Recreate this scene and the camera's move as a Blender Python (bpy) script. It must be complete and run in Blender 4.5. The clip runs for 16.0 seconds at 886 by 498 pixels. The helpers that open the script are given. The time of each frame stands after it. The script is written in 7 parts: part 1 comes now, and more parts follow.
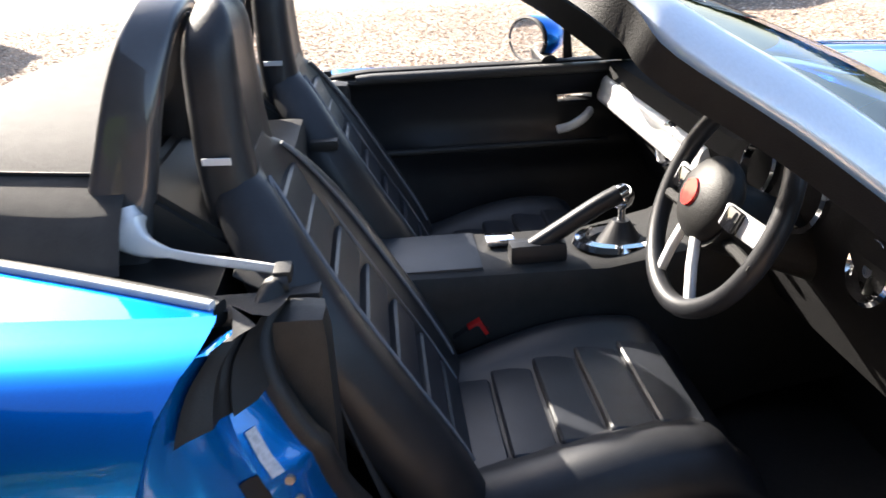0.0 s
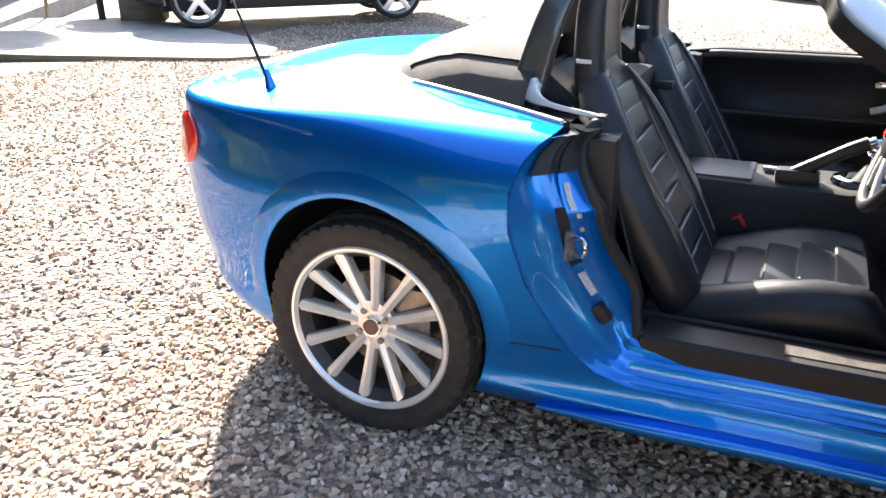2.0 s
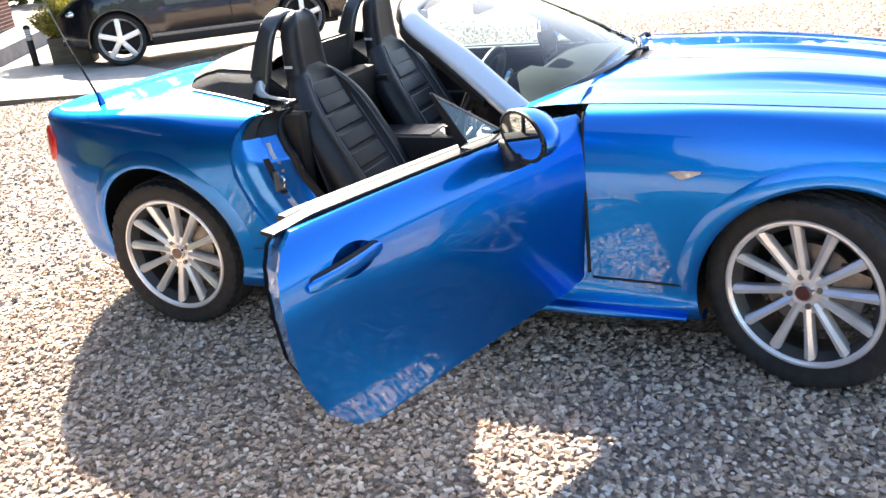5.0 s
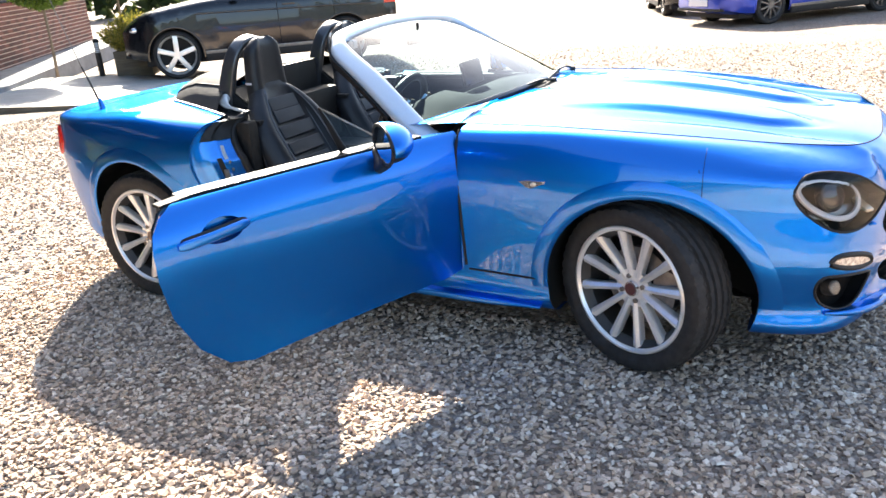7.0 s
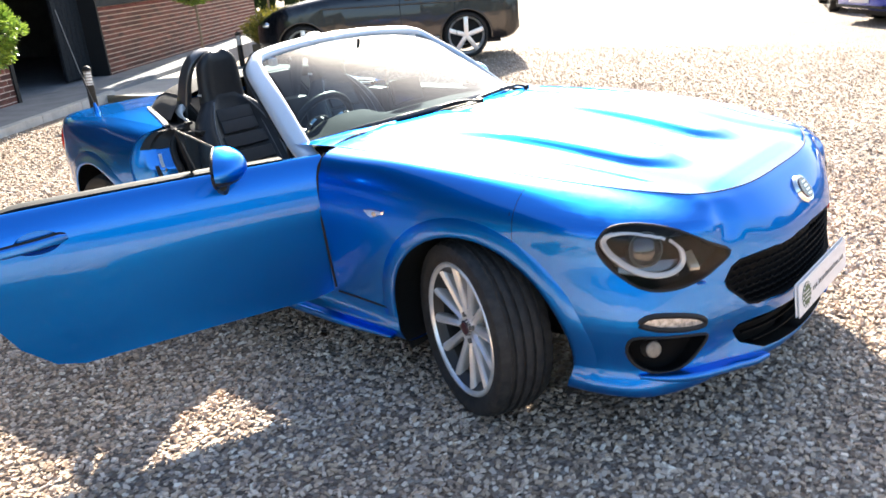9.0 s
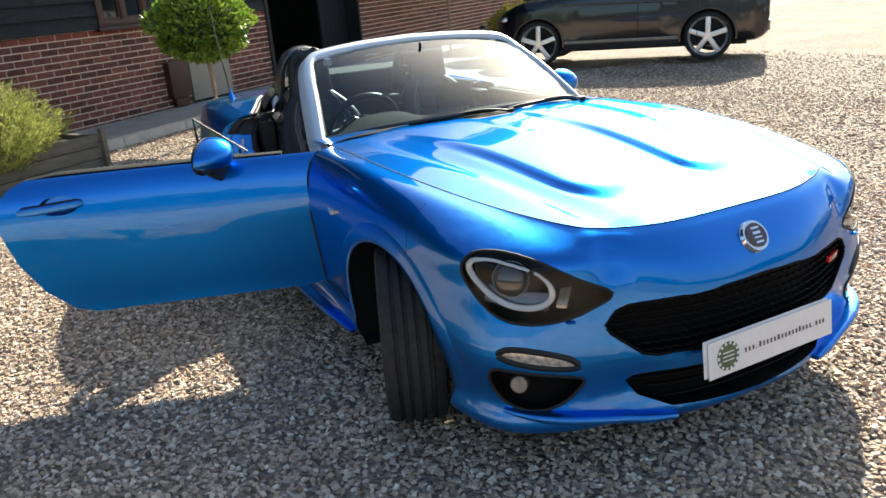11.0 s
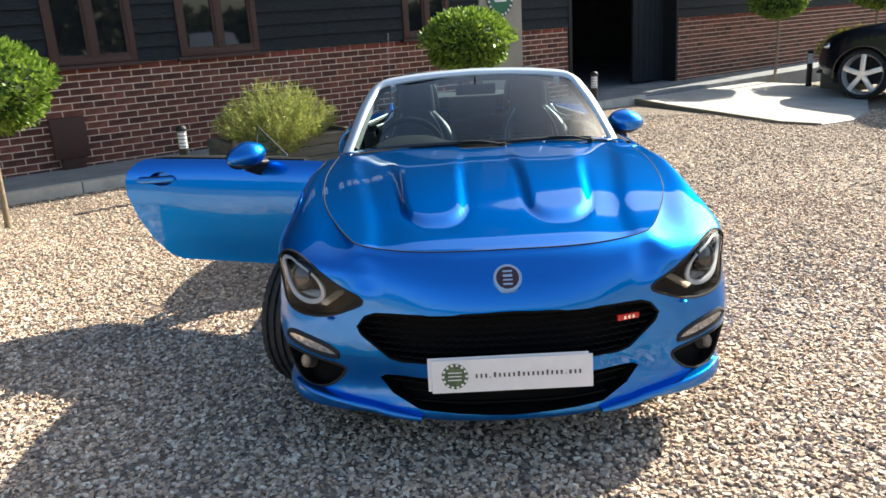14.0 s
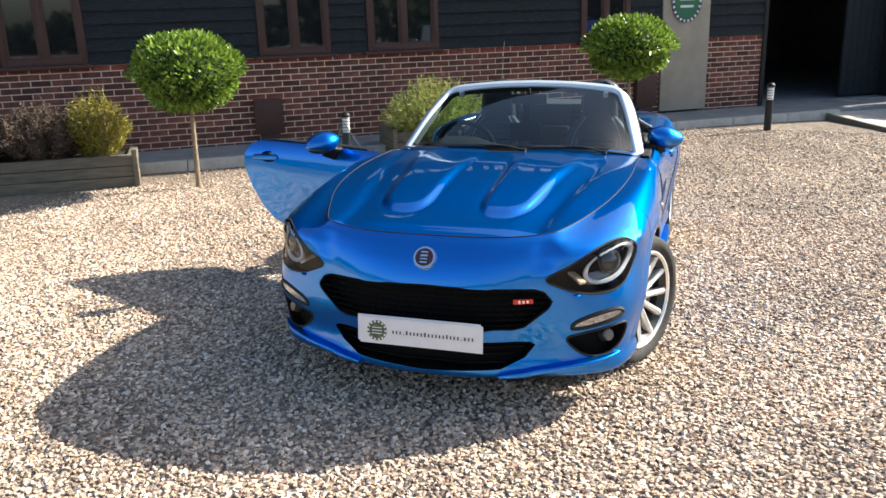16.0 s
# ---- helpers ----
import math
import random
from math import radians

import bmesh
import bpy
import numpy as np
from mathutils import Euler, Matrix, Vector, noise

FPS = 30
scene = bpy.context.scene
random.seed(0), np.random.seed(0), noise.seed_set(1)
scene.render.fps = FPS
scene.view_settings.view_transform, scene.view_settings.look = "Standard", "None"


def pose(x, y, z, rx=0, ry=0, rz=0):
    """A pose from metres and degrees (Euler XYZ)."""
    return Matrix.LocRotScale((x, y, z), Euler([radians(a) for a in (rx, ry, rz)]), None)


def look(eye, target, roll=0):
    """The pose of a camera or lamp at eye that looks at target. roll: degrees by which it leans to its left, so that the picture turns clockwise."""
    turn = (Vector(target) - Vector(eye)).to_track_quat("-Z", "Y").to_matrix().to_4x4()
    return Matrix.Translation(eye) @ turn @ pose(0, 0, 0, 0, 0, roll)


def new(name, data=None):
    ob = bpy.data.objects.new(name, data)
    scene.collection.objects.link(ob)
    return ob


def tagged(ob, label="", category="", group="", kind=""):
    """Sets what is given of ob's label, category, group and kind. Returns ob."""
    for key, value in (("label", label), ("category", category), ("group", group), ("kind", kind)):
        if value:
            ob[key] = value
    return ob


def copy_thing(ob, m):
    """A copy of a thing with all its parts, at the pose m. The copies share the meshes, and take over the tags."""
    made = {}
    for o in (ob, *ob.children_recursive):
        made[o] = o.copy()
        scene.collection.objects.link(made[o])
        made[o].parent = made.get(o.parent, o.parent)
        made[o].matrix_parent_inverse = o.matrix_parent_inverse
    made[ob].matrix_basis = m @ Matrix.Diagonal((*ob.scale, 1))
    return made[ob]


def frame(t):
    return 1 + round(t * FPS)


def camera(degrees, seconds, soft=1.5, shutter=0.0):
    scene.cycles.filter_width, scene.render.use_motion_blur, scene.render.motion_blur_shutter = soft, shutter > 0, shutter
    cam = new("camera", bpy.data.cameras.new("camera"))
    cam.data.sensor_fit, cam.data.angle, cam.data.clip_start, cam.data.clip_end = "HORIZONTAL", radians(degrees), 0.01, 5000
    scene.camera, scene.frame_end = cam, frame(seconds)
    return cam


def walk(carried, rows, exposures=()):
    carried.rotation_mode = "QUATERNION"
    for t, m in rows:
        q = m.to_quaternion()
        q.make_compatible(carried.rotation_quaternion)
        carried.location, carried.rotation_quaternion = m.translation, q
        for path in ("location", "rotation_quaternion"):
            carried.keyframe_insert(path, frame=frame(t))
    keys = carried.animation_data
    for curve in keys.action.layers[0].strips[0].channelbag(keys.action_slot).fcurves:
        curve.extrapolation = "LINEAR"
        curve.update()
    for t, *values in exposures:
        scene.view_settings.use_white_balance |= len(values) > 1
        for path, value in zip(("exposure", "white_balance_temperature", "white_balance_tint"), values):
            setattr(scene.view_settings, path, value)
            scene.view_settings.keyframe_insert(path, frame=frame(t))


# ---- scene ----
cam = camera(58.2, 16.0, shutter=0.25)
PATH = [
    (0, (0.669, -1.516, 1.278), (0.799, 0.311, 0.475), -2.6),
    (0.5, (0.719, -1.741, 1.31), (0.55, 0.094, 0.535), -3.5),
    (1, (0.759, -1.982, 1.315), (0.353, -0.167, 0.58), -1.6),
    (1.5, (0.824, -2.195, 1.327), (0.175, -0.444, 0.61), -1.3),
    (2, (0.961, -2.422, 1.297), (0.182, -0.745, 0.534), -0.9),
    (2.5, (1.126, -2.617, 1.298), (0.457, -0.885, 0.555), -1.3),
    (3, (1.317, -2.758, 1.324), (0.791, -0.985, 0.561), -2.8),
    (3.5, (1.583, -2.855, 1.334), (1.026, -1.086, 0.585), -1.6),
    (3.7, (1.657, -2.895, 1.357), (1.084, -1.13, 0.61), -2.4),
    (5.8, (2.451, -3.348, 1.412), (1.67, -1.66, 0.675), -6.3),
    (6, (2.511, -3.4, 1.414), (1.725, -1.703, 0.706), -6.0),
    (6.5, (2.679, -3.461, 1.428), (1.88, -1.762, 0.738), -4.8),
    (7, (2.927, -3.385, 1.428), (2.047, -1.72, 0.755), -4.4),
    (7.5, (3.142, -3.233, 1.436), (2.193, -1.612, 0.748), -5.4),
    (8, (3.365, -3.025, 1.445), (2.368, -1.459, 0.701), -6.9),
    (8.5, (3.676, -2.874, 1.448), (2.513, -1.426, 0.706), -4.5),
    (9, (3.883, -2.686, 1.463), (2.635, -1.272, 0.798), -4.9),
    (9.2, (3.962, -2.596, 1.455), (2.664, -1.211, 0.826), -3.6),
    (11.3, (4.75, -1.68, 1.435), (3.024, -0.89, 0.804), -2.7),
    (11.5, (4.824, -1.593, 1.45), (3.075, -0.86, 0.816), -0.9),
    (12, (4.963, -1.331, 1.435), (3.153, -0.757, 0.807), -1.5),
    (12.5, (5.097, -1.04, 1.459), (3.239, -0.622, 0.848), -1.8),
    (13, (5.311, -0.748, 1.46), (3.42, -0.5, 0.857), -1.8),
    (13.5, (5.436, -0.458, 1.449), (3.53, -0.361, 0.85), -2.0),
    (14, (5.557, -0.173, 1.489), (3.635, -0.196, 0.937), -3.1),
    (14.5, (5.731, 0.112, 1.501), (3.828, -0.091, 0.919), -2.1),
    (15, (5.779, 0.415, 1.502), (3.896, 0.063, 0.926), -1.6),
    (15.5, (5.873, 0.722, 1.549), (4.014, 0.246, 0.985), -1.9),
    (16, (5.996, 1.018, 1.585), (4.168, 0.42, 1.036), -1.4),
]
walk(cam, [(t, look(eye, target, roll)) for t, eye, target, roll in PATH],
     [(0, 2.4, 6420, 11), (0.5, 2.58, 6420, 11), (1, 2.66, 6420, 11), (2.5, 2.62, 6450, 11), (3.5, 2.57, 6450, 10), (7, 2.42, 6450, 9), (9, 2.16, 6380, 8), (11.5, 1.32, 6450, 2), (13, 1.42, 6400, 2), (14.5, 1.4, 6280, 4), (16, 1.36, 6160, 5)])

# ---------------------------------------------------------------- light and air
SUN_TO = Vector((-0.532, 0.661, 0.535)).normalized()
sun_el, sun_az = math.asin(SUN_TO.z), math.atan2(SUN_TO.x, SUN_TO.y)
world = bpy.data.worlds.new("sky")
scene.world = world
world.use_nodes = True
wn = world.node_tree.nodes
sky = wn.new("ShaderNodeTexSky")
sky.sky_type, sky.sun_disc = "NISHITA", False
sky.sun_elevation, sky.sun_rotation = sun_el, sun_az
sky.air_density, sky.dust_density = 1.0, 2.2
wn["Background"].inputs["Strength"].default_value = 0.092
world.node_tree.links.new(sky.outputs[0], wn["Background"].inputs["Color"])
sun = new("sun", bpy.data.lights.new("sun", "SUN"))
sun.data.energy, sun.data.angle, sun.data.color = 4.9, radians(0.55), (1.0, 0.91, 0.78)
sun.matrix_world = look(SUN_TO * 40, (0, 0, 0))


# ---------------------------------------------------------------- materials
def material(name, color, rough=0.5, metal=0.0, vary=0.15, scale=8.0, bump=0.0, bump_scale=60.0, coat=0.0, second=None, coords="Object", spec=0.5, stretch=None, perobj=0.0):
    m = bpy.data.materials.new(name)
    m.use_nodes = True
    nt = m.node_tree
    b = nt.nodes["Principled BSDF"]
    b.inputs["Roughness"].default_value = rough
    b.inputs["Metallic"].default_value = metal
    b.inputs["Coat Weight"].default_value = coat
    b.inputs["Coat Roughness"].default_value = 0.03
    b.inputs["Specular IOR Level"].default_value = spec
    b.inputs["Base Color"].default_value = (*color, 1)
    tc = nt.nodes.new("ShaderNodeTexCoord")
    src = tc.outputs[coords]
    if stretch:
        mp = nt.nodes.new("ShaderNodeMapping")
        mp.inputs["Scale"].default_value = stretch
        nt.links.new(src, mp.inputs[0])
        src = mp.outputs[0]
    if vary > 0:
        n1, n2 = nt.nodes.new("ShaderNodeTexNoise"), nt.nodes.new("ShaderNodeTexNoise")
        n1.inputs["Scale"].default_value, n1.inputs["Detail"].default_value = scale, 6
        n2.inputs["Scale"].default_value, n2.inputs["Detail"].default_value = scale * 9, 3
        for n in (n1, n2):
            nt.links.new(src, n.inputs["Vector"])
        add = nt.nodes.new("ShaderNodeMath")
        add.operation = "MULTIPLY_ADD"
        add.inputs[1].default_value = 0.45
        nt.links.new(n2.outputs["Fac"], add.inputs[0])
        nt.links.new(n1.outputs["Fac"], add.inputs[2])
        ramp = nt.nodes.new("ShaderNodeValToRGB")
        ramp.color_ramp.elements[0].position, ramp.color_ramp.elements[1].position = 0.45, 1.0
        lo = [c * (1 - vary) for c in color]
        hi = second or [min(1, c * (1 + vary)) for c in color]
        ramp.color_ramp.elements[0].color = (*lo, 1)
        ramp.color_ramp.elements[1].color = (*hi, 1)
        nt.links.new(add.outputs[0], ramp.inputs[0])
        out = ramp.outputs[0]
        if perobj > 0:
            oi, hs = nt.nodes.new("ShaderNodeObjectInfo"), nt.nodes.new("ShaderNodeHueSaturation")
            mr = nt.nodes.new("ShaderNodeMapRange")
            mr.inputs["To Min"].default_value, mr.inputs["To Max"].default_value = 1 - perobj, 1 + perobj
            nt.links.new(oi.outputs["Random"], mr.inputs[0])
            nt.links.new(mr.outputs[0], hs.inputs["Value"])
            nt.links.new(out, hs.inputs["Color"])
            out = hs.outputs[0]
        nt.links.new(out, b.inputs["Base Color"])
    if bump > 0:
        n3, bp = nt.nodes.new("ShaderNodeTexNoise"), nt.nodes.new("ShaderNodeBump")
        n3.inputs["Scale"].default_value, n3.inputs["Detail"].default_value = bump_scale, 4
        nt.links.new(src, n3.inputs["Vector"])
        bp.inputs["Strength"].default_value, bp.inputs["Distance"].default_value = bump, 0.01
        nt.links.new(n3.outputs["Fac"], bp.inputs["Height"])
        nt.links.new(bp.outputs[0], b.inputs["Normal"])
    return m


def glass(name, color=(1, 1, 1), rough=0.0, ior=1.45):
    m = bpy.data.materials.new(name)
    m.use_nodes = True
    nt = m.node_tree
    nt.nodes.remove(nt.nodes["Principled BSDF"])
    gl, tr, mx, lw = (nt.nodes.new("ShaderNodeBsdf" + k) if k in ("Glossy", "Transparent") else nt.nodes.new("ShaderNode" + k) for k in ("Glossy", "Transparent", "MixShader", "Fresnel"))
    gl.inputs["Roughness"].default_value = rough
    tr.inputs["Color"].default_value = (*color, 1)
    lw.inputs["IOR"].default_value = ior
    nt.links.new(lw.outputs[0], mx.inputs[0])
    nt.links.new(tr.outputs[0], mx.inputs[1])
    nt.links.new(gl.outputs[0], mx.inputs[2])
    nt.links.new(mx.outputs[0], nt.nodes["Material Output"].inputs[0])
    return m


PAINT = material("azure_paint", (0.002, 0.184, 0.660), 0.37, 0.93, 0.06, 400, coat=1.0, spec=0.5)
PAINT_DARK = material("azure_jamb_paint", (0.002, 0.172, 0.58), 0.27, 0.75, 0.08, 200, coat=1.0)
for pm in (PAINT, PAINT_DARK):
    pb = pm.node_tree.nodes["Principled BSDF"]
    pb.inputs["Coat IOR"].default_value = 1.52
    pb.inputs["Specular Tint"].default_value = (0.32, 0.60, 0.97, 1)
SILVER_FRAME = material("silver_screen_frame_paint", (0.70, 0.75, 0.82), 0.32, 0.35, 0.05, 200, coat=0.8)
BLACK_PLASTIC = material("black_plastic", (0.012, 0.0118, 0.0118), 0.52, 0, 0.3, 40, 0.15, 400, spec=0.35)
HOOP_BLACK = material("satin_black_hoop", (0.034, 0.035, 0.038), 0.34, 0, 0.15, 30, coat=0.9)
GLOSS_BLACK = material("gloss_black", (0.006, 0.006, 0.007), 0.08, 0, 0.1, 40, coat=0.5)
GRILLE_BLACK = material("grille_black", (0.0025, 0.0025, 0.003), 0.75, 0, 0.2, 60, spec=0.15)
SEAM = material("seam_black", (0.003, 0.003, 0.004), 0.7, 0, 0.1, 40)
RUBBER = material("tyre_rubber", (0.014, 0.0137, 0.0134), 0.74, 0, 0.35, 30, 0.25, 200, second=(0.034, 0.032, 0.031))
ALLOY = material("silver_alloy", (0.86, 0.84, 0.81), 0.28, 0.5, 0.08, 20, coat=0.5)
BARREL = material("grey_rim_barrel", (0.040, 0.038, 0.036), 0.5, 0.3, 0.2, 20)
CHROME = material("chrome", (0.82, 0.82, 0.83), 0.08, 1.0, 0.02, 20)
STEEL = material("brake_steel", (0.22, 0.20, 0.18), 0.4, 0.8, 0.3, 30)
LEATHER = material("black_leather", (0.014, 0.0148, 0.0175), 0.40, 0, 0.25, 25, 0.10, 520, spec=0.40)
LEATHER_GREY = material("grey_leather_inset", (0.018, 0.020, 0.025), 0.40, 0, 0.25, 25, 0.10, 520, spec=0.42)
DOOR_PAD = material("dark_grey_door_pad", (0.020, 0.0195, 0.019), 0.6, 0, 0.2, 40, 0.2, 300)
WAIST = material("waist_rubber", (0.010, 0.010, 0.011), 0.7, 0, 0.2, 40, spec=0.25)
DASH = material("matt_dashboard_grain", (0.009, 0.009, 0.010), 0.85, 0, 0.2, 40, 0.2, 400, spec=0.15)
CARPET = material("dark_carpet", (0.010, 0.010, 0.011), 0.95, 0, 0.4, 120, 0.4, 600)
FABRIC = material("black_hood_fabric", (0.030, 0.027, 0.025), 0.80, 0, 0.3, 30, 0.3, 900)
WHITE_TRIM = material("satin_silver_trim", (0.72, 0.72, 0.73), 0.34, 0.25, 0.05, 20)
RED_PLASTIC = material("red_plastic", (0.55, 0.015, 0.012), 0.25, 0, 0.1, 30, coat=0.5)
RED_LENS = material("red_lamp_lens", (0.62, 0.02, 0.012), 0.12, 0, 0.15, 40, coat=1.0)
AMBER = material("amber_reflector", (0.72, 0.56, 0.38), 0.15, 0.2, 0.15, 40, coat=1.0)
BOLLARD_WHITE = material("opal_plastic", (0.72, 0.74, 0.76), 0.35, 0, 0.1, 30)
LAMP_DARK = material("smoked_lamp_lens", (0.10, 0.10, 0.11), 0.15, 0.3, 0.1, 30, coat=1.0)
LAMP_SILVER = material("lamp_reflector", (0.75, 0.75, 0.76), 0.12, 0.9, 0.05, 30)
LAMP_WHITE = material("light_guide", (0.60, 0.61, 0.63), 0.22, 0.1, 0.06, 30)
PLATE_WHITE = material("white_plate", (0.72, 0.72, 0.74), 0.35, 0, 0.04, 30)
INK = material("dark_grey_print", (0.06, 0.06, 0.065), 0.5, 0, 0.05, 30)
GREEN_PRINT = material("green_crest_print", (0.07, 0.11, 0.05), 0.5, 0, 0.5, 60)
QUARTER_GLASS = glass("quarter_light_glass", (0.86, 0.92, 0.92), ior=1.22)
SCREEN_GLASS = glass("screen_glass", (0.58, 0.76, 0.80), ior=1.55)
LENS_GLASS = glass("lens_glass", (0.95, 0.95, 0.96), ior=1.33)
MIRROR = material("mirror", (0.9, 0.9, 0.9), 0.02, 1.0, 0)
BRICK = material("red_brown_brick", (0.088, 0.036, 0.026), 0.85, 0, 0.4, 14, 0.5, 120, second=(0.240, 0.078, 0.050), perobj=0.5)
MORTAR = material("pale_mortar", (0.86, 0.70, 0.56), 0.9, 0, 0.15, 20, 0.3, 200)
CLADDING = material("black_weatherboard", (0.013, 0.016, 0.020), 0.72, 0, 0.5, 12, 0.4, 40, second=(0.030, 0.036, 0.043), stretch=(1, 1, 8), spec=0.2)
FRAME_BROWN = material("red_brown_window_paint", (0.052, 0.018, 0.013), 0.5, 0, 0.25, 20, 0.1, 80)
CONCRETE = material("pale_concrete", (0.46, 0.43, 0.39), 0.88, 0, 0.2, 3, 0.35, 60)
PAVING = material("grey_pavement", (0.20, 0.205, 0.215), 0.88, 0, 0.25, 4, 0.3, 80)
KERB = material("kerb_stone", (0.48, 0.46, 0.42), 0.85, 0, 0.2, 6, 0.3, 80)
DARKROOM = material("dark_interior", (0.16, 0.15, 0.14), 0.9, 0, 0.3, 4)
SUV_PAINT = material("black_car_paint", (0.005, 0.006, 0.009), 0.25, 0.1, 0.1, 100, coat=0.6)
SILVER_CAR = material("silver_car_paint", (0.55, 0.56, 0.57), 0.3, 0.7, 0.1, 100, coat=1.0)
BLUE_PAINT = material("royal_blue_car_paint", (0.01, 0.045, 0.42), 0.3, 0.3, 0.1, 100, coat=1.0)
DARK_GLASS = material("dark_car_glass", (0.012, 0.014, 0.016), 0.03, 0, 0.1, 10, coat=1.0)
BARK = material("pale_bark", (0.24, 0.18, 0.12), 0.9, 0, 0.3, 20, 0.5, 90)
SLEEPER = material("weathered_planter_timber", (0.17, 0.145, 0.105), 0.85, 0, 0.35, 5, 0.5, 60, stretch=(1, 1, 8))
DOOR_GREY = material("grey_render_door", (0.33, 0.29, 0.23), 0.8, 0, 0.15, 4, 0.15, 60)
SOIL = material("dark_soil", (0.03, 0.022, 0.016), 0.95, 0, 0.4, 12, 0.5, 40)


# ---------------------------------------------------------------- mesh helpers
def mesh_from(name, verts, faces, mat, smooth=True, normals=None):
    me = bpy.data.meshes.new(name)
    me.from_pydata([tuple(v) for v in verts], [], faces)
    me.materials.append(mat)
    me.polygons.foreach_set("use_smooth", [smooth] * len(me.polygons))
    if normals is not None:
        me.normals_split_custom_set_from_vertices([tuple(n) for n in normals])
    me.update()
    return me


def put(name, me, parent=None, m=None, label=""):
    ob = new(name, me)
    if parent is not None:
        ob.parent = parent
    if m is not None:
        ob.matrix_local = m
    if label:
        ob["label"] = label
    return ob


def sharp(bm, deg=40):
    for f in bm.faces:
        f.smooth = True
    for e in bm.edges:
        if len(e.link_faces) == 2 and e.calc_face_angle(0) > radians(deg):
            e.smooth = False


def part(name, bm, mat, parent=None, label="", m=None, deg=40):
    """Link a bmesh as one mesh object under a thing or a part."""
    sharp(bm, deg)
    me = bpy.data.meshes.new(name)
    bm.to_mesh(me)
    bm.free()
    me.materials.append(mat)
    return put(name, me, parent, m, label)


def thing(name, label, category, m=None, group="", kind=""):
    ob = new(name)
    if m is not None:
        ob.matrix_world = m
    return tagged(ob, label, category, group, kind)


def box(sx, sy, sz, at=(0, 0, 0), bevel=0.0, seg=2, bm=None, rot=None):
    own = bm is None
    bm = bm or bmesh.new()
    M = Matrix.Translation(at) @ (rot or Matrix()) @ Matrix.Diagonal((sx, sy, sz, 1))
    r = bmesh.ops.create_cube(bm, size=1, matrix=M)
    if bevel > 0:
        es = list({e for v in r["verts"] for e in v.link_edges})
        bmesh.ops.bevel(bm, geom=es, offset=bevel, segments=seg, affect="EDGES", profile=0.7)
    return bm


def cyl(r1, r2, h, at=(0, 0, 0), seg=24, bm=None, rot=None):
    bm = bm or bmesh.new()
    M = Matrix.Translation(at) @ (rot or Matrix())
    bmesh.ops.create_cone(bm, cap_ends=True, segments=seg, radius1=r1, radius2=r2, depth=h, matrix=M)
    return bm


def ball(rx, ry, rz, at=(0, 0, 0), seg=20, bm=None, rot=None):
    bm = bm or bmesh.new()
    M = Matrix.Translation(at) @ (rot or Matrix()) @ Matrix.Diagonal((rx, ry, rz, 1))
    bmesh.ops.create_uvsphere(bm, u_segments=seg, v_segments=max(6, seg // 2), radius=1, matrix=M)
    return bm


def spline(pts, n):
    """n points on a Catmull-Rom curve through pts."""
    P = np.array([tuple(p) for p in pts], float)
    P = np.vstack([2 * P[0] - P[1], P, 2 * P[-1] - P[-2]])
    out = []
    for u in np.linspace(0, len(P) - 3 - 1e-6, n):
        i = int(u)
        t = u - i
        a, b, c, d = P[i:i + 4]
        out.append(0.5 * (2 * b + (c - a) * t + (2 * a - 5 * b + 4 * c - d) * t * t + (3 * b - a - 3 * c + d) * t ** 3))
    return [Vector(p) for p in out]


def sweep(path, section, bm=None, up=(0, 0, 1), closed=False, caps=True, scale=None):
    """Sweep a closed 2D section along a path."""
    bm = bm or bmesh.new()
    path = [Vector(p) for p in path]
    n, rings = len(path), []
    for i, p in enumerate(path):
        a = path[(i - 1) % n] if closed or i else path[0]
        b = path[(i + 1) % n] if closed or i < n - 1 else path[-1]
        d = (b - a).normalized()
        side = d.cross(Vector(up))
        side = side.normalized() if side.length > 1e-6 else Vector((1, 0, 0))
        top = side.cross(d).normalized()
        k = scale[i] if scale is not None else 1.0
        rings.append([bm.verts.new(p + side * (x * k) + top * (y * k)) for x, y in section])
    m = len(section)
    for i in range(n if closed else n - 1):
        r, s = rings[i], rings[(i + 1) % n]
        for j in range(m):
            bm.faces.new((r[j], r[(j + 1) % m], s[(j + 1) % m], s[j]))
    if caps and not closed:
        bm.faces.new(rings[0][::-1])
        bm.faces.new(rings[-1])
    bmesh.ops.recalc_face_normals(bm, faces=bm.faces)
    return bm


def circle(r, n=10, ry=None):
    return [(r * math.cos(2 * math.pi * i / n), (ry or r) * math.sin(2 * math.pi * i / n)) for i in range(n)]


def rounded(w, h, r, n=3):
    out = []
    for cx, cy, a0 in ((w / 2 - r, h / 2 - r, 0), (-w / 2 + r, h / 2 - r, 90), (-w / 2 + r, -h / 2 + r, 180), (w / 2 - r, -h / 2 + r, 270)):
        for i in range(n + 1):
            a = radians(a0 + 90 * i / n)
            out.append((cx + r * math.cos(a), cy + r * math.sin(a)))
    return out


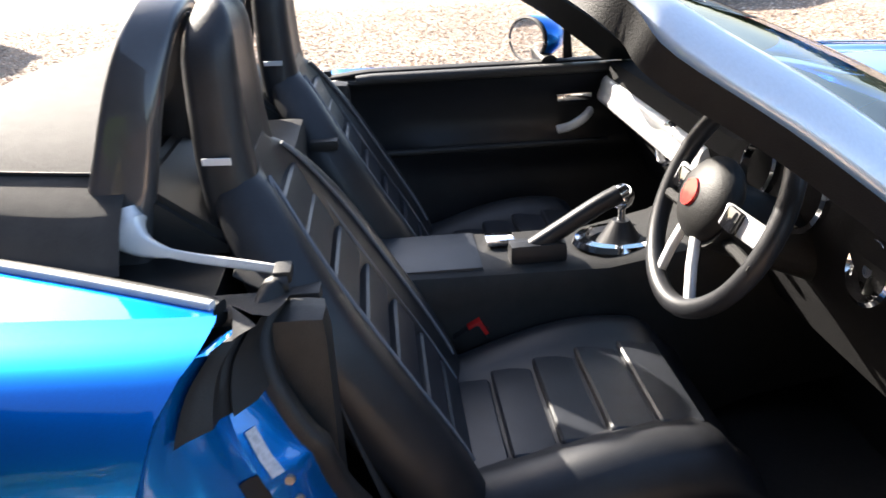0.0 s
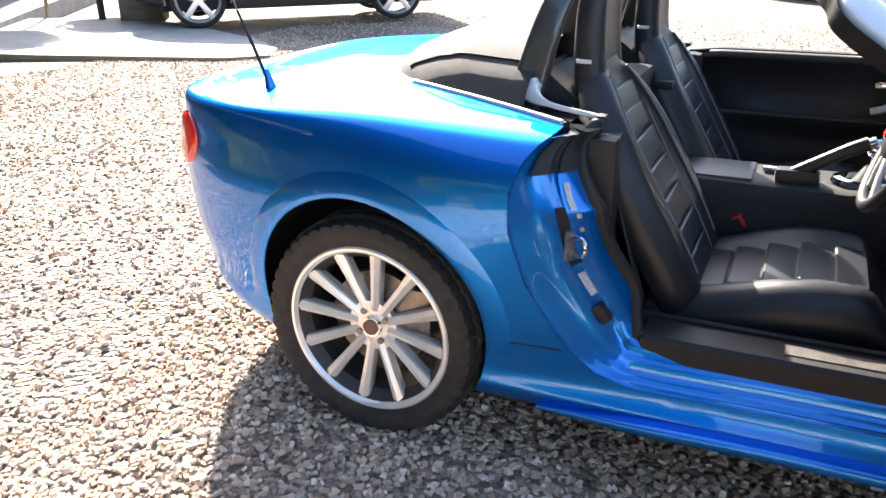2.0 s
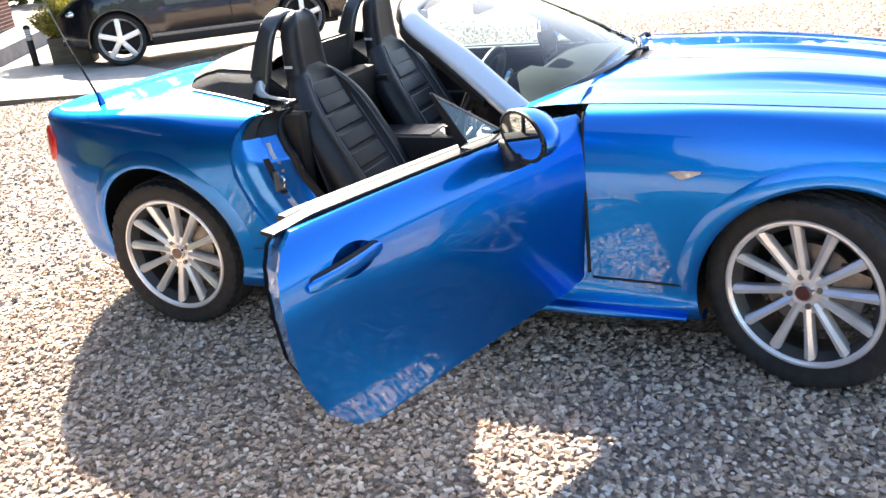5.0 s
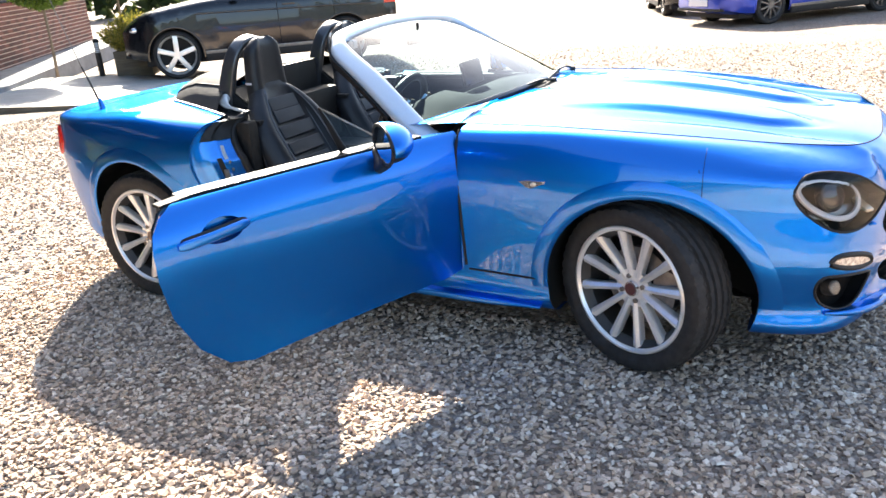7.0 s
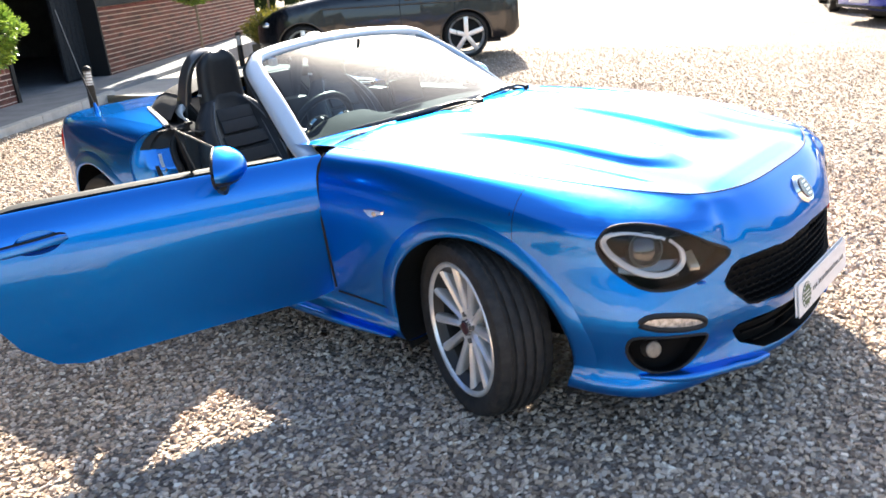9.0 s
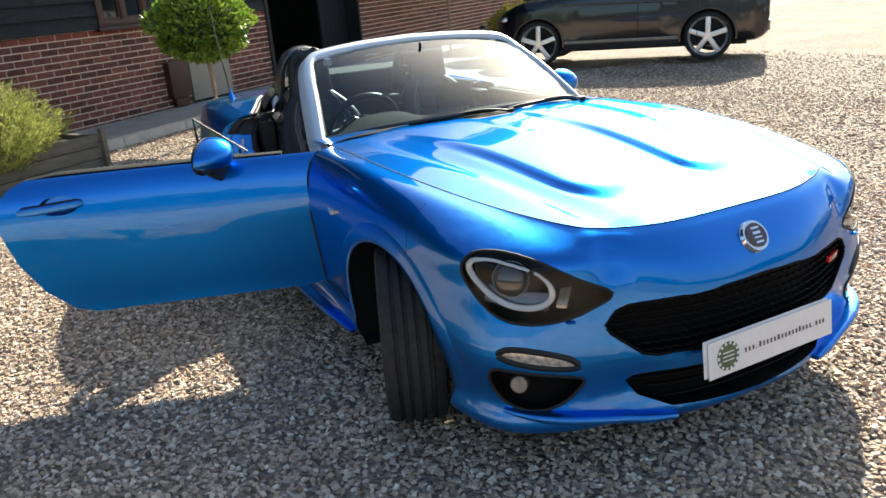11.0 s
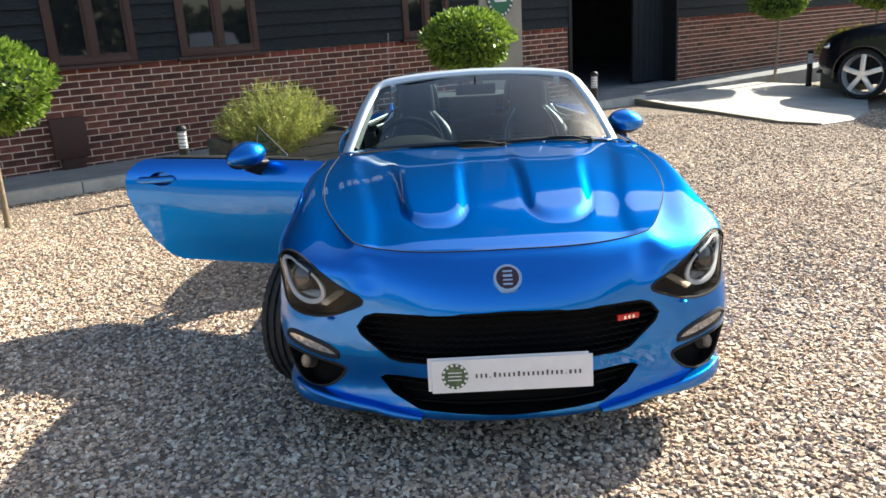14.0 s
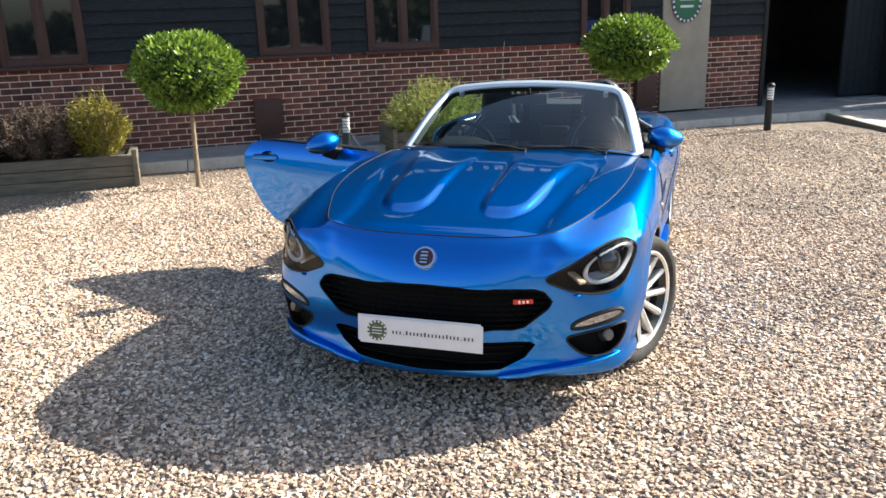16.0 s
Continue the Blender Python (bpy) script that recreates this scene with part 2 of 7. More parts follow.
def spin(profile, seg=48, bm=None, axis="Y", closed=False):
    """Turn a profile of (along the axis, radius) round the axis."""
    bm = bm or bmesh.new()
    rings = []
    for i in range(seg):
        a = 2 * math.pi * i / seg
        c, s = math.cos(a), math.sin(a)
        rings.append([bm.verts.new((r * c, h, r * s) if axis == "Y" else (r * c, r * s, h)) for h, r in profile])
    m = len(profile)
    for i in range(seg):
        r, s = rings[i], rings[(i + 1) % seg]
        for j in range(m if closed else m - 1):
            bm.faces.new((r[j], r[(j + 1) % m], s[(j + 1) % m], s[j]))
    bmesh.ops.recalc_face_normals(bm, faces=bm.faces)
    return bm


def smooth01(t):
    t = np.clip(t, 0, 1)
    return t * t * (3 - 2 * t)


def inside(poly, x, y):
    hit = False
    for (x1, y1), (x2, y2) in zip(poly, poly[1:] + poly[:1]):
        if (y1 > y) != (y2 > y) and x < x1 + (y - y1) / (y2 - y1) * (x2 - x1):
            hit = not hit
    return hit


def prism(poly, h, at=Matrix(), bm=None, bevel=0.0):
    """A flat outline in local x, y, thickened h along local z."""
    bm = bm or bmesh.new()
    a = [bm.verts.new(at @ Vector((x, y, 0))) for x, y in poly]
    b = [bm.verts.new(at @ Vector((x, y, h))) for x, y in poly]
    n = len(poly)
    fs = [bm.faces.new(a[::-1]), bm.faces.new(b)]
    fs += [bm.faces.new((a[i], a[(i + 1) % n], b[(i + 1) % n], b[i])) for i in range(n)]
    bmesh.ops.recalc_face_normals(bm, faces=fs)
    if bevel > 0:
        bmesh.ops.bevel(bm, geom=list({e for f in fs[:2] for e in f.edges}), offset=bevel, segments=2, affect="EDGES")
    return bm


# ---------------------------------------------------------------- the roadster's shell
X0, X1 = 1.62, 0.42          # where nose and tail curves begin
# level by level from the underside to the shoulder:
# nose x, nose z, nose roundness, half width, side z, tail x, tail z, tail roundness, wheel-arch swell
LEVELS = np.array([
    (3.02, 0.165, 2.8, 0.7, 0.175, -0.705, 0.22, 3.35, 0),
    (3.13, 0.182, 2.7, 0.8, 0.185, -0.765, 0.24, 3.35, 0.01),
    (3.165, 0.215, 2.7, 0.824, 0.228, -0.825, 0.3, 3.35, 0.025),
    (3.155, 0.3, 2.7, 0.806, 0.285, -0.865, 0.38, 3.35, 0.05),
    (3.17, 0.41, 2.8, 0.82, 0.44, -0.89, 0.48, 3.35, 0.052),
    (3.165, 0.51, 2.8, 0.832, 0.55, -0.895, 0.58, 3.35, 0.045),
    (3.158, 0.587, 2.8, 0.842, 0.65, -0.89, 0.68, 3.35, 0.035),
    (3.132, 0.652, 3, 0.838, 0.72, -0.878, 0.742, 3.35, 0.025),
    (3.098, 0.701, 3.25, 0.824, 0.788, -0.858, 0.800, 3.55, 0.015),
    (3.068, 0.734, 3.5, 0.786, 0.845, -0.842, 0.838, 3.95, 0.005),
    (3.042, 0.755, 3.8, 0.715, 0.863, -0.80, 0.850, 4.35, 0),
])
NV, NF, NM, NR = 49, 64, 34, 50


def levels(v):
    u = v * (len(LEVELS) - 1)
    i = min(int(u), len(LEVELS) - 2)
    t = u - i
    P = np.vstack([2 * LEVELS[0] - LEVELS[1], LEVELS, 2 * LEVELS[-1] - LEVELS[-2]])
    a, b, c, d = P[i:i + 4]
    return 0.5 * (2 * b + (c - a) * t + (2 * a - 5 * b + 4 * c - d) * t * t + (3 * b - a - 3 * c + d) * t ** 3)


def shell_point(v, s):
    """v: 0 underside to 1 shoulder; s: 0 to 1 nose, 1 to 2 side, 2 to 3 tail. The right half (y < 0)."""
    xf, zf, nf, w, zs, xr, zr, nr, bw = levels(v)
    rise = 0.026 * v ** 3
    if s <= 1:
        a = s * math.pi / 2
        x = X0 + (xf - X0) * max(math.cos(a), 0) ** (2 / nf)
        y = w * math.sin(a) ** (2 / nf)
        t = (x - X0) / (xf - X0)
        z = zf + (zs - zf) * (1 - t ** 1.9)
        k = (0.155 - 0.04 * smooth01((v - 0.40) / 0.25)) * math.exp(-((x - 2.80) / (0.22 if x > 2.80 else 0.32)) ** 2) * smooth01((y - 0.33) / 0.2) * smooth01(v / 0.25 + 0.35) * (1 - smooth01((v - 0.72) / 0.28))
        x, y = x + 0.62 * k, y + 0.78 * k
        y *= 1 - 0.04 * float(smooth01((v - 0.80) / 0.20)) * float(smooth01((x - 2.0) / 0.8))
        x -= 0.016 * math.exp(-((y - 0.47) / 0.045) ** 2) * float(smooth01((v - 0.62) / 0.12)) * float(smooth01((x - 2.7) / 0.2))
        corner = float(smooth01((v - 0.80) / 0.20))
        x += corner * (0.042 * math.exp(-((y - 0.492) / (0.07 if y < 0.492 else 0.04)) ** 2) - 0.030 * math.exp(-((y - 0.605) / 0.05) ** 2))
    elif s <= 2:
        x = X0 + (X1 - X0) * (s - 1)
        y, z = w, zs
    else:
        a = (s - 2) * math.pi / 2
        x = X1 + (xr - X1) * math.sin(a) ** (2 / nr)
        y = w * max(math.cos(a), 0) ** (2 / nr)
        t = (X1 - x) / (X1 - xr)
        z = zr + (zs - zr) * (1 - t ** 2.2)
    y += bw * (math.exp(-((x - 2.31) / 0.40) ** 2) + 1.05 * math.exp(-(x / 0.45) ** 2)) * min(1, y / 0.5)
    y += 0.030 * math.exp(-((x - 0.38) / 0.33) ** 2) * math.exp(-((v - 0.74) / 0.22) ** 2) * min(1, y / 0.5)
    y -= 0.012 * v * math.exp(-((x - 1.15) / 0.45) ** 2)
    z += rise * math.exp(-((x - 0.02) / 0.36) ** 2)
    z += 0.012 * math.exp(-((v - 0.90) / 0.08) ** 2) * smooth01((x - 1.70) / 0.35) * smooth01((2.90 - x) / 0.45)
    return Vector((x, -y, z))


S_ALL = [i / NF for i in range(NF)] + [1 + i / NM for i in range(NM)] + [2 + i / NR for i in range(NR + 1)]
shell = bmesh.new()
grid = [[shell.verts.new(shell_point(j / (NV - 1), s)) for s in S_ALL] for j in range(NV)]
for j in range(NV - 1):
    for i in range(len(S_ALL) - 1):
        shell.faces.new((grid[j][i], grid[j + 1][i], grid[j + 1][i + 1], grid[j][i + 1]))
EDGE = [shell_point(1.0, s) for s in S_ALL]


def cut(bm, poly, origin, ax, ay, keep):
    """Score the shell along an outline that is projected onto it."""
    ax, ay = Vector(ax), Vector(ay)
    way = ax.cross(ay)
    pts = [Vector(origin) + ax * x + ay * y for x, y in poly]
    for p, q in zip(pts, pts[1:] + pts[:1]):
        no = (q - p).cross(way).normalized()
        near = [f for f in bm.faces if keep(f.calc_center_median())]
        geom = list({e for f in near for e in f.edges}) + near + list({v for f in near for v in f.verts})
        bmesh.ops.bisect_plane(bm, geom=geom, plane_co=p, plane_no=no, dist=1e-5)


def within(f, poly, origin, ax, ay):
    c = f.calc_center_median() - Vector(origin)
    return inside(poly, c.dot(Vector(ax)), c.dot(Vector(ay)))


def round_poly(pts, n=4, closed=True):
    """Smooth a closed outline."""
    P = [Vector((*p, 0)) for p in pts]
    L = len(P)
    out = []
    for i in range(L):
        a, b, c, d = P[i - 1], P[i], P[(i + 1) % L], P[(i + 2) % L]
        for k in range(n):
            t = k / n
            q = 0.5 * (2 * b + (c - a) * t + (2 * a - 5 * b + 4 * c - d) * t * t + (3 * b - a - 3 * c + d) * t ** 3)
            out.append((q.x, q.y))
    return out


ARCH_R = 0.338
arch = [(ARCH_R * math.cos(2 * math.pi * k / 44), ARCH_R * math.sin(2 * math.pi * k / 44)) for k in range(44)]
DOOR = [(1.655, 1.0), (1.662, 0.60), (1.640, 0.315), (1.55, 0.298), (0.72, 0.290), (0.635, 0.315), (0.545, 0.40), (0.475, 0.53), (0.446, 0.66), (0.446, 0.74), (0.460, 0.785), (0.495, 0.822), (0.555, 0.850), (0.60, 0.90), (0.60, 1.0)]
DOOR_TOP = 0.846
OPENING = [(1.655, 1.0), (1.662, 0.60), (1.640, 0.315), (1.55, 0.298), (0.68, 0.290), (0.60, 0.315), (0.510, 0.40), (0.435, 0.53), (0.400, 0.66), (0.400, 0.75), (0.422, 0.815), (0.446, 0.846), (0.472, 0.866), (0.474, 1.0)]
HANDLE = [(0.670 + 0.072 * math.cos(2 * math.pi * k / 20), 0.744 + (0.040 if k < 10 else 0.034) * math.sin(2 * math.pi * k / 20)) for k in range(20)]
GRILLE = [(-0.44, 0.566), (0, 0.578), (0.44, 0.566), (0.475, 0.553), (0.505, 0.515), (0.49, 0.49), (0.40, 0.415), (0.36, 0.405), (0, 0.395), (-0.36, 0.405), (-0.40, 0.415), (-0.49, 0.49), (-0.505, 0.515), (-0.475, 0.553)]
INTAKE = [(-0.42, 0.345), (-0.36, 0.348), (0.36, 0.348), (0.42, 0.345), (0.44, 0.33), (0.40, 0.275), (0.31, 0.232), (0, 0.216), (-0.31, 0.232), (-0.40, 0.275), (-0.44, 0.33)]
HL_O = (2.93, -0.66, 0.0)
HL_H, HL_U = (0.664, 0.747, 0.0), (0, 0, 1)
HEADLAMP = round_poly([(0.226, 0.606), (0.168, 0.570), (0.10, 0.546), (0.01, 0.538), (-0.08, 0.556), (-0.150, 0.608), (-0.188, 0.664), (-0.184, 0.703), (-0.145, 0.732), (-0.06, 0.734), (0.04, 0.708), (0.14, 0.654)], 3)
FOG_O, FOG_H = (2.95, -0.64, 0.0), (0.55, 0.835, 0.0)
FOG = round_poly([(0.105, 0.366), (0.04, 0.380), (-0.04, 0.394), (-0.120, 0.405), (-0.148, 0.392), (-0.150, 0.352), (-0.126, 0.308), (-0.078, 0.279), (-0.015, 0.270), (0.045, 0.284), (0.088, 0.316), (0.112, 0.346)], 2)
BLINK = round_poly([(0.092, 0.406), (0.080, 0.427), (0.03, 0.446), (-0.05, 0.463), (-0.098, 0.463), (-0.116, 0.445), (-0.06, 0.426), (0.03, 0.408)], 2)
SIDE = ((1, 0, 0), (0, 0, 1))
arch_front = [(x * (1 + 0.135 * max(0.0, x / ARCH_R) ** 1.5), z) for x, z in arch]
cut(shell, arch_front, (2.335, 0, 0.31), *SIDE, lambda c: 1.9 < c.x < 2.8 and c.y < -0.3 and c.z < 0.75)
cut(shell, arch, (0.0, 0, 0.345), *SIDE, lambda c: -0.45 < c.x < 0.45 and c.y < -0.3 and c.z < 0.75)
cut(shell, DOOR, (0, 0, 0), *SIDE, lambda c: 0.3 < c.x < 1.75 and c.z > 0.25)
cut(shell, OPENING, (0, 0, 0), *SIDE, lambda c: 0.3 < c.x < 0.85 and c.z > 0.25)
cut(shell, HANDLE, (0, 0, 0), *SIDE, lambda c: 0.57 < c.x < 0.77 and 0.68 < c.z < 0.81)
FRONT = ((0, 1, 0), (0, 0, 1))
cut(shell, GRILLE, (0, 0, 0), *FRONT, lambda c: c.x > 2.8 and c.y > -0.6 and 0.36 < c.z < 0.62)
cut(shell, INTAKE, (0, 0, 0), *FRONT, lambda c: c.x > 2.8 and c.y > -0.55 and 0.19 < c.z < 0.38)
cut(shell, HEADLAMP, HL_O, HL_H, HL_U, lambda c: c.x > 2.65 and c.y < -0.35 and c.z > 0.48)
cut(shell, FOG, FOG_O, FOG_H, HL_U, lambda c: c.x > 2.7 and c.y < -0.42 and 0.26 < c.z < 0.45)
cut(shell, BLINK, FOG_O, FOG_H, HL_U, lambda c: c.x > 2.7 and c.y < -0.42 and 0.37 < c.z < 0.50)
door_f = [f for f in shell.faces if inside(DOOR, f.calc_center_median().x, f.calc_center_median().z)]
bmesh.ops.bisect_plane(shell, geom=door_f + list({e for f in door_f for e in f.edges}) + list({v for f in door_f for v in f.verts}), plane_co=(0, 0, DOOR_TOP), plane_no=(0, 0, 1), dist=1e-5)
cut(shell, [(2.53, 0.2), (2.53, 1.2), (2.5301, 1.2)], (0, 0, 0), *SIDE, lambda c: 2.4 < c.x < 2.65)
shell.normal_update()
panels = {}
for f in shell.faces:
    c = f.calc_center_median()
    if c.z < 0.72 and (inside(arch_front, c.x - 2.335, c.z - 0.31) or math.hypot(c.x, c.z - 0.345) < ARCH_R) and c.y < -0.4:
        key = "void"
    elif c.x > 2.8 and inside(GRILLE, c.y, c.z):
        key = "grille"
    elif c.x > 2.8 and inside(INTAKE, c.y, c.z):
        key = "intake"
    elif c.x > 2.65 and c.y < -0.35 and ((c.z > 0.5 and within(f, HEADLAMP, HL_O, HL_H, HL_U)) or within(f, FOG, FOG_O, FOG_H, HL_U)):
        key = "fog" if not within(f, HEADLAMP, HL_O, HL_H, HL_U) else "lens"
    elif c.x > 2.65 and c.y < -0.35 and within(f, BLINK, FOG_O, FOG_H, HL_U):
        key = "blink"
    elif inside(DOOR, c.x, c.z):
        key = "scoop" if inside(HANDLE, c.x, c.z) else "door" if c.z < DOOR_TOP else "shoulder"
    elif inside(OPENING, c.x, c.z):
        key = "void"
    elif c.x > 2.53:
        key = "bumper"
    elif c.x > 1.3 and c.z > 0.29:
        key = "fender"
    elif c.z < 0.32 and 0.3 < c.x < 2.1:
        key = "sill"
    elif c.x < -0.30 and c.z < 0.50:
        key = "rear"
    else:
        key = "quarter"
    panels.setdefault(key, []).append(f)


def panel_mesh(name, faces, mat, sides=(1,), shift=0.0, m=None):
    """Lift faces out of the shell as one mesh; sides: 1 right, -1 left (mirrored)."""
    V, F, N = [], [], []
    for sd in sides:
        idx = {}
        for f in faces:
            loop = []
            for v in f.verts:
                if v not in idx:
                    idx[v] = len(V)
                    p, n = v.co + v.normal * shift, v.normal
                    p, n = Vector((p.x, p.y * sd, p.z)), Vector((n.x, n.y * sd, n.z))
                    if m is not None:
                        p, n = m @ p, m.to_3x3() @ n
                    V.append(p)
                    N.append(n)
                loop.append(idx[v])
            F.append(loop if sd == 1 else loop[::-1])
    return mesh_from(name, V, F, mat, True, N)


from mathutils.bvhtree import BVHTree
shell_tree = BVHTree.FromBMesh(shell)


def on_shell(origin, way):
    """The shell's surface met from outside along way."""
    way = Vector(way).normalized()
    p, n, _, _ = shell_tree.ray_cast(Vector(origin) - way * 3, way)
    if p is None:
        p, n, _, _ = shell_tree.find_nearest(Vector(origin))
    return p, (n if n.dot(way) < 0 else -n)


def seam(name, pts, parent, r=0.0022, mat=None, side=1, closed=False):
    """A thin dark shut line that follows points on the body."""
    bm = sweep([(p[0], p[1] * side, p[2]) for p in pts], circle(r, 6), closed=closed)
    return part(name, bm, mat or SEAM, parent)


car = thing("roadster", "azure blue two-seat roadster, roof down, driver's door open, on gravel", "car")
for nm, key, mat, sds in (("front_bumper", "bumper", PAINT, (1, -1)), ("rear_bumper", "rear", PAINT, (1, -1))):
    put(nm, panel_mesh(nm, panels[key], mat, sds), car)
for sd in (1, -1):
    put("front_wing", panel_mesh("front_wing", panels["fender"], PAINT, (sd,)), car)
    put("side_sill", panel_mesh("side_sill", panels["sill"], PAINT, (sd,)), car)
    put("rear_quarter_panel", panel_mesh("rear_quarter_panel", panels["quarter"], PAINT, (sd,)), car)

# bonnet: stations along the nose curve, rows to the middle, with two long bulges
def bonnet_z(x, y, edge_y, edge_z):
    k = 1 - (abs(y) / max(edge_y, 1e-4)) ** 2.2
    z = edge_z + 0.030 * k * smooth01((3.042 - x) / 1.0)
    f = (2.90 - x) / 1.05
    if f > 0:
        out, inn = 0.315 + 0.11 * min(f, 1), 0.115 + 0.01 * min(f, 1)
        u = abs(y)
        f -= 0.10 * abs((u - (inn + out) / 2) / ((out - inn) / 2)) ** 3
        ridge = smooth01((u - inn + 0.035) / 0.060) * smooth01((out + 0.045 - u) / 0.060) * smooth01(f / 0.16) * (1 - 0.75 * smooth01((f - 0.55) / 0.45))
        z += 0.015 * ridge - 0.034 * ridge * (1 - ridge) * smooth01((0.75 - f) / 0.4)
    fold = 0.42 + 0.15 * smooth01((2.95 - x) / 1.2)
    z -= 0.010 * math.exp(-((abs(y) - fold) / (0.035 if abs(y) > fold else 0.09)) ** 2) * smooth01((x - 1.66) / 0.3)
    return z


NB = 44
V, F = [], []
st = [i for i, s in enumerate(S_ALL) if s <= 1.0]
for sd in (1, -1):
    base = len(V)
    for i in st:
        e = EDGE[i]
        for j in range(NB + 1):
            y = abs(e.y) * (1 - j / NB)
            V.append((e.x, -sd * y, bonnet_z(e.x, y, abs(e.y), e.z)))
    for a in range(len(st) - 1):
        for b in range(NB):
            q = [base + a * (NB + 1) + b, base + a * (NB + 1) + b + 1, base + (a + 1) * (NB + 1) + b + 1, base + (a + 1) * (NB + 1) + b]
            F.append(q if sd == -1 else q[::-1])
bon = bmesh.new()
tmp = mesh_from("bonnet", V, F, PAINT)
bon.from_mesh(tmp)
bpy.data.meshes.remove(tmp)
bmesh.ops.remove_doubles(bon, verts=bon.verts, dist=1e-5)
bmesh.ops.recalc_face_normals(bon, faces=bon.faces)
part("bonnet", bon, PAINT, car, deg=70)
edge_line = [EDGE[i] + Vector((0, 0, -0.0008)) for i in st]
seam("bonnet_gap", [(p.x, p.y, p.z) for p in edge_line] , car, 0.0028)
seam("bonnet_gap", [(p.x, -p.y, p.z) for p in edge_line], car, 0.0028)

# rear deck with the folded hood's well
V, F = [], []
st = [i for i, s in enumerate(S_ALL) if s >= 1.92]
NB2 = 20
for sd in (1, -1):
    base = len(V)
    for i in st:
        e = EDGE[i]
        for j in range(NB2 + 1):
            k = 1 - j / NB2
            V.append((e.x, -sd * abs(e.y) * k, e.z + 0.018 * (1 - k * k) * smooth01((e.x + 0.765) / 0.3)))
    for a in range(len(st) - 1):
        for b in range(NB2):
            q = [base + a * (NB2 + 1) + b, base + a * (NB2 + 1) + b + 1, base + (a + 1) * (NB2 + 1) + b + 1, base + (a + 1) * (NB2 + 1) + b]
            F.append(q[::-1] if sd == 1 else q)
dk = bmesh.new()
tmp = mesh_from("boot_lid", V, F, PAINT)
dk.from_mesh(tmp)
bpy.data.meshes.remove(tmp)
bmesh.ops.remove_doubles(dk, verts=dk.verts, dist=1e-5)
WELL_HALF = [(0.60, 0.78), (0.475, 0.76), (0.465, 0.702), (0.29, 0.630), (0.12, 0.564), (0.0, 0.507), (-0.09, 0.430), (-0.15, 0.32), (-0.18, 0.18)]
WELL = WELL_HALF + [(-0.19, 0.0)] + [(x, -y) for x, y in WELL_HALF[::-1]]
cut(dk, WELL, (0, 0, 0), (1, 0, 0), (0, 1, 0), lambda c: c.x > -0.3)
bmesh.ops.delete(dk, geom=[f for f in dk.faces if inside(WELL, f.calc_center_median().x, f.calc_center_median().y)], context="FACES")
bmesh.ops.recalc_face_normals(dk, faces=dk.faces)
deck_tree = BVHTree.FromBMesh(dk)
part("boot_lid", dk, PAINT, car, deg=70)

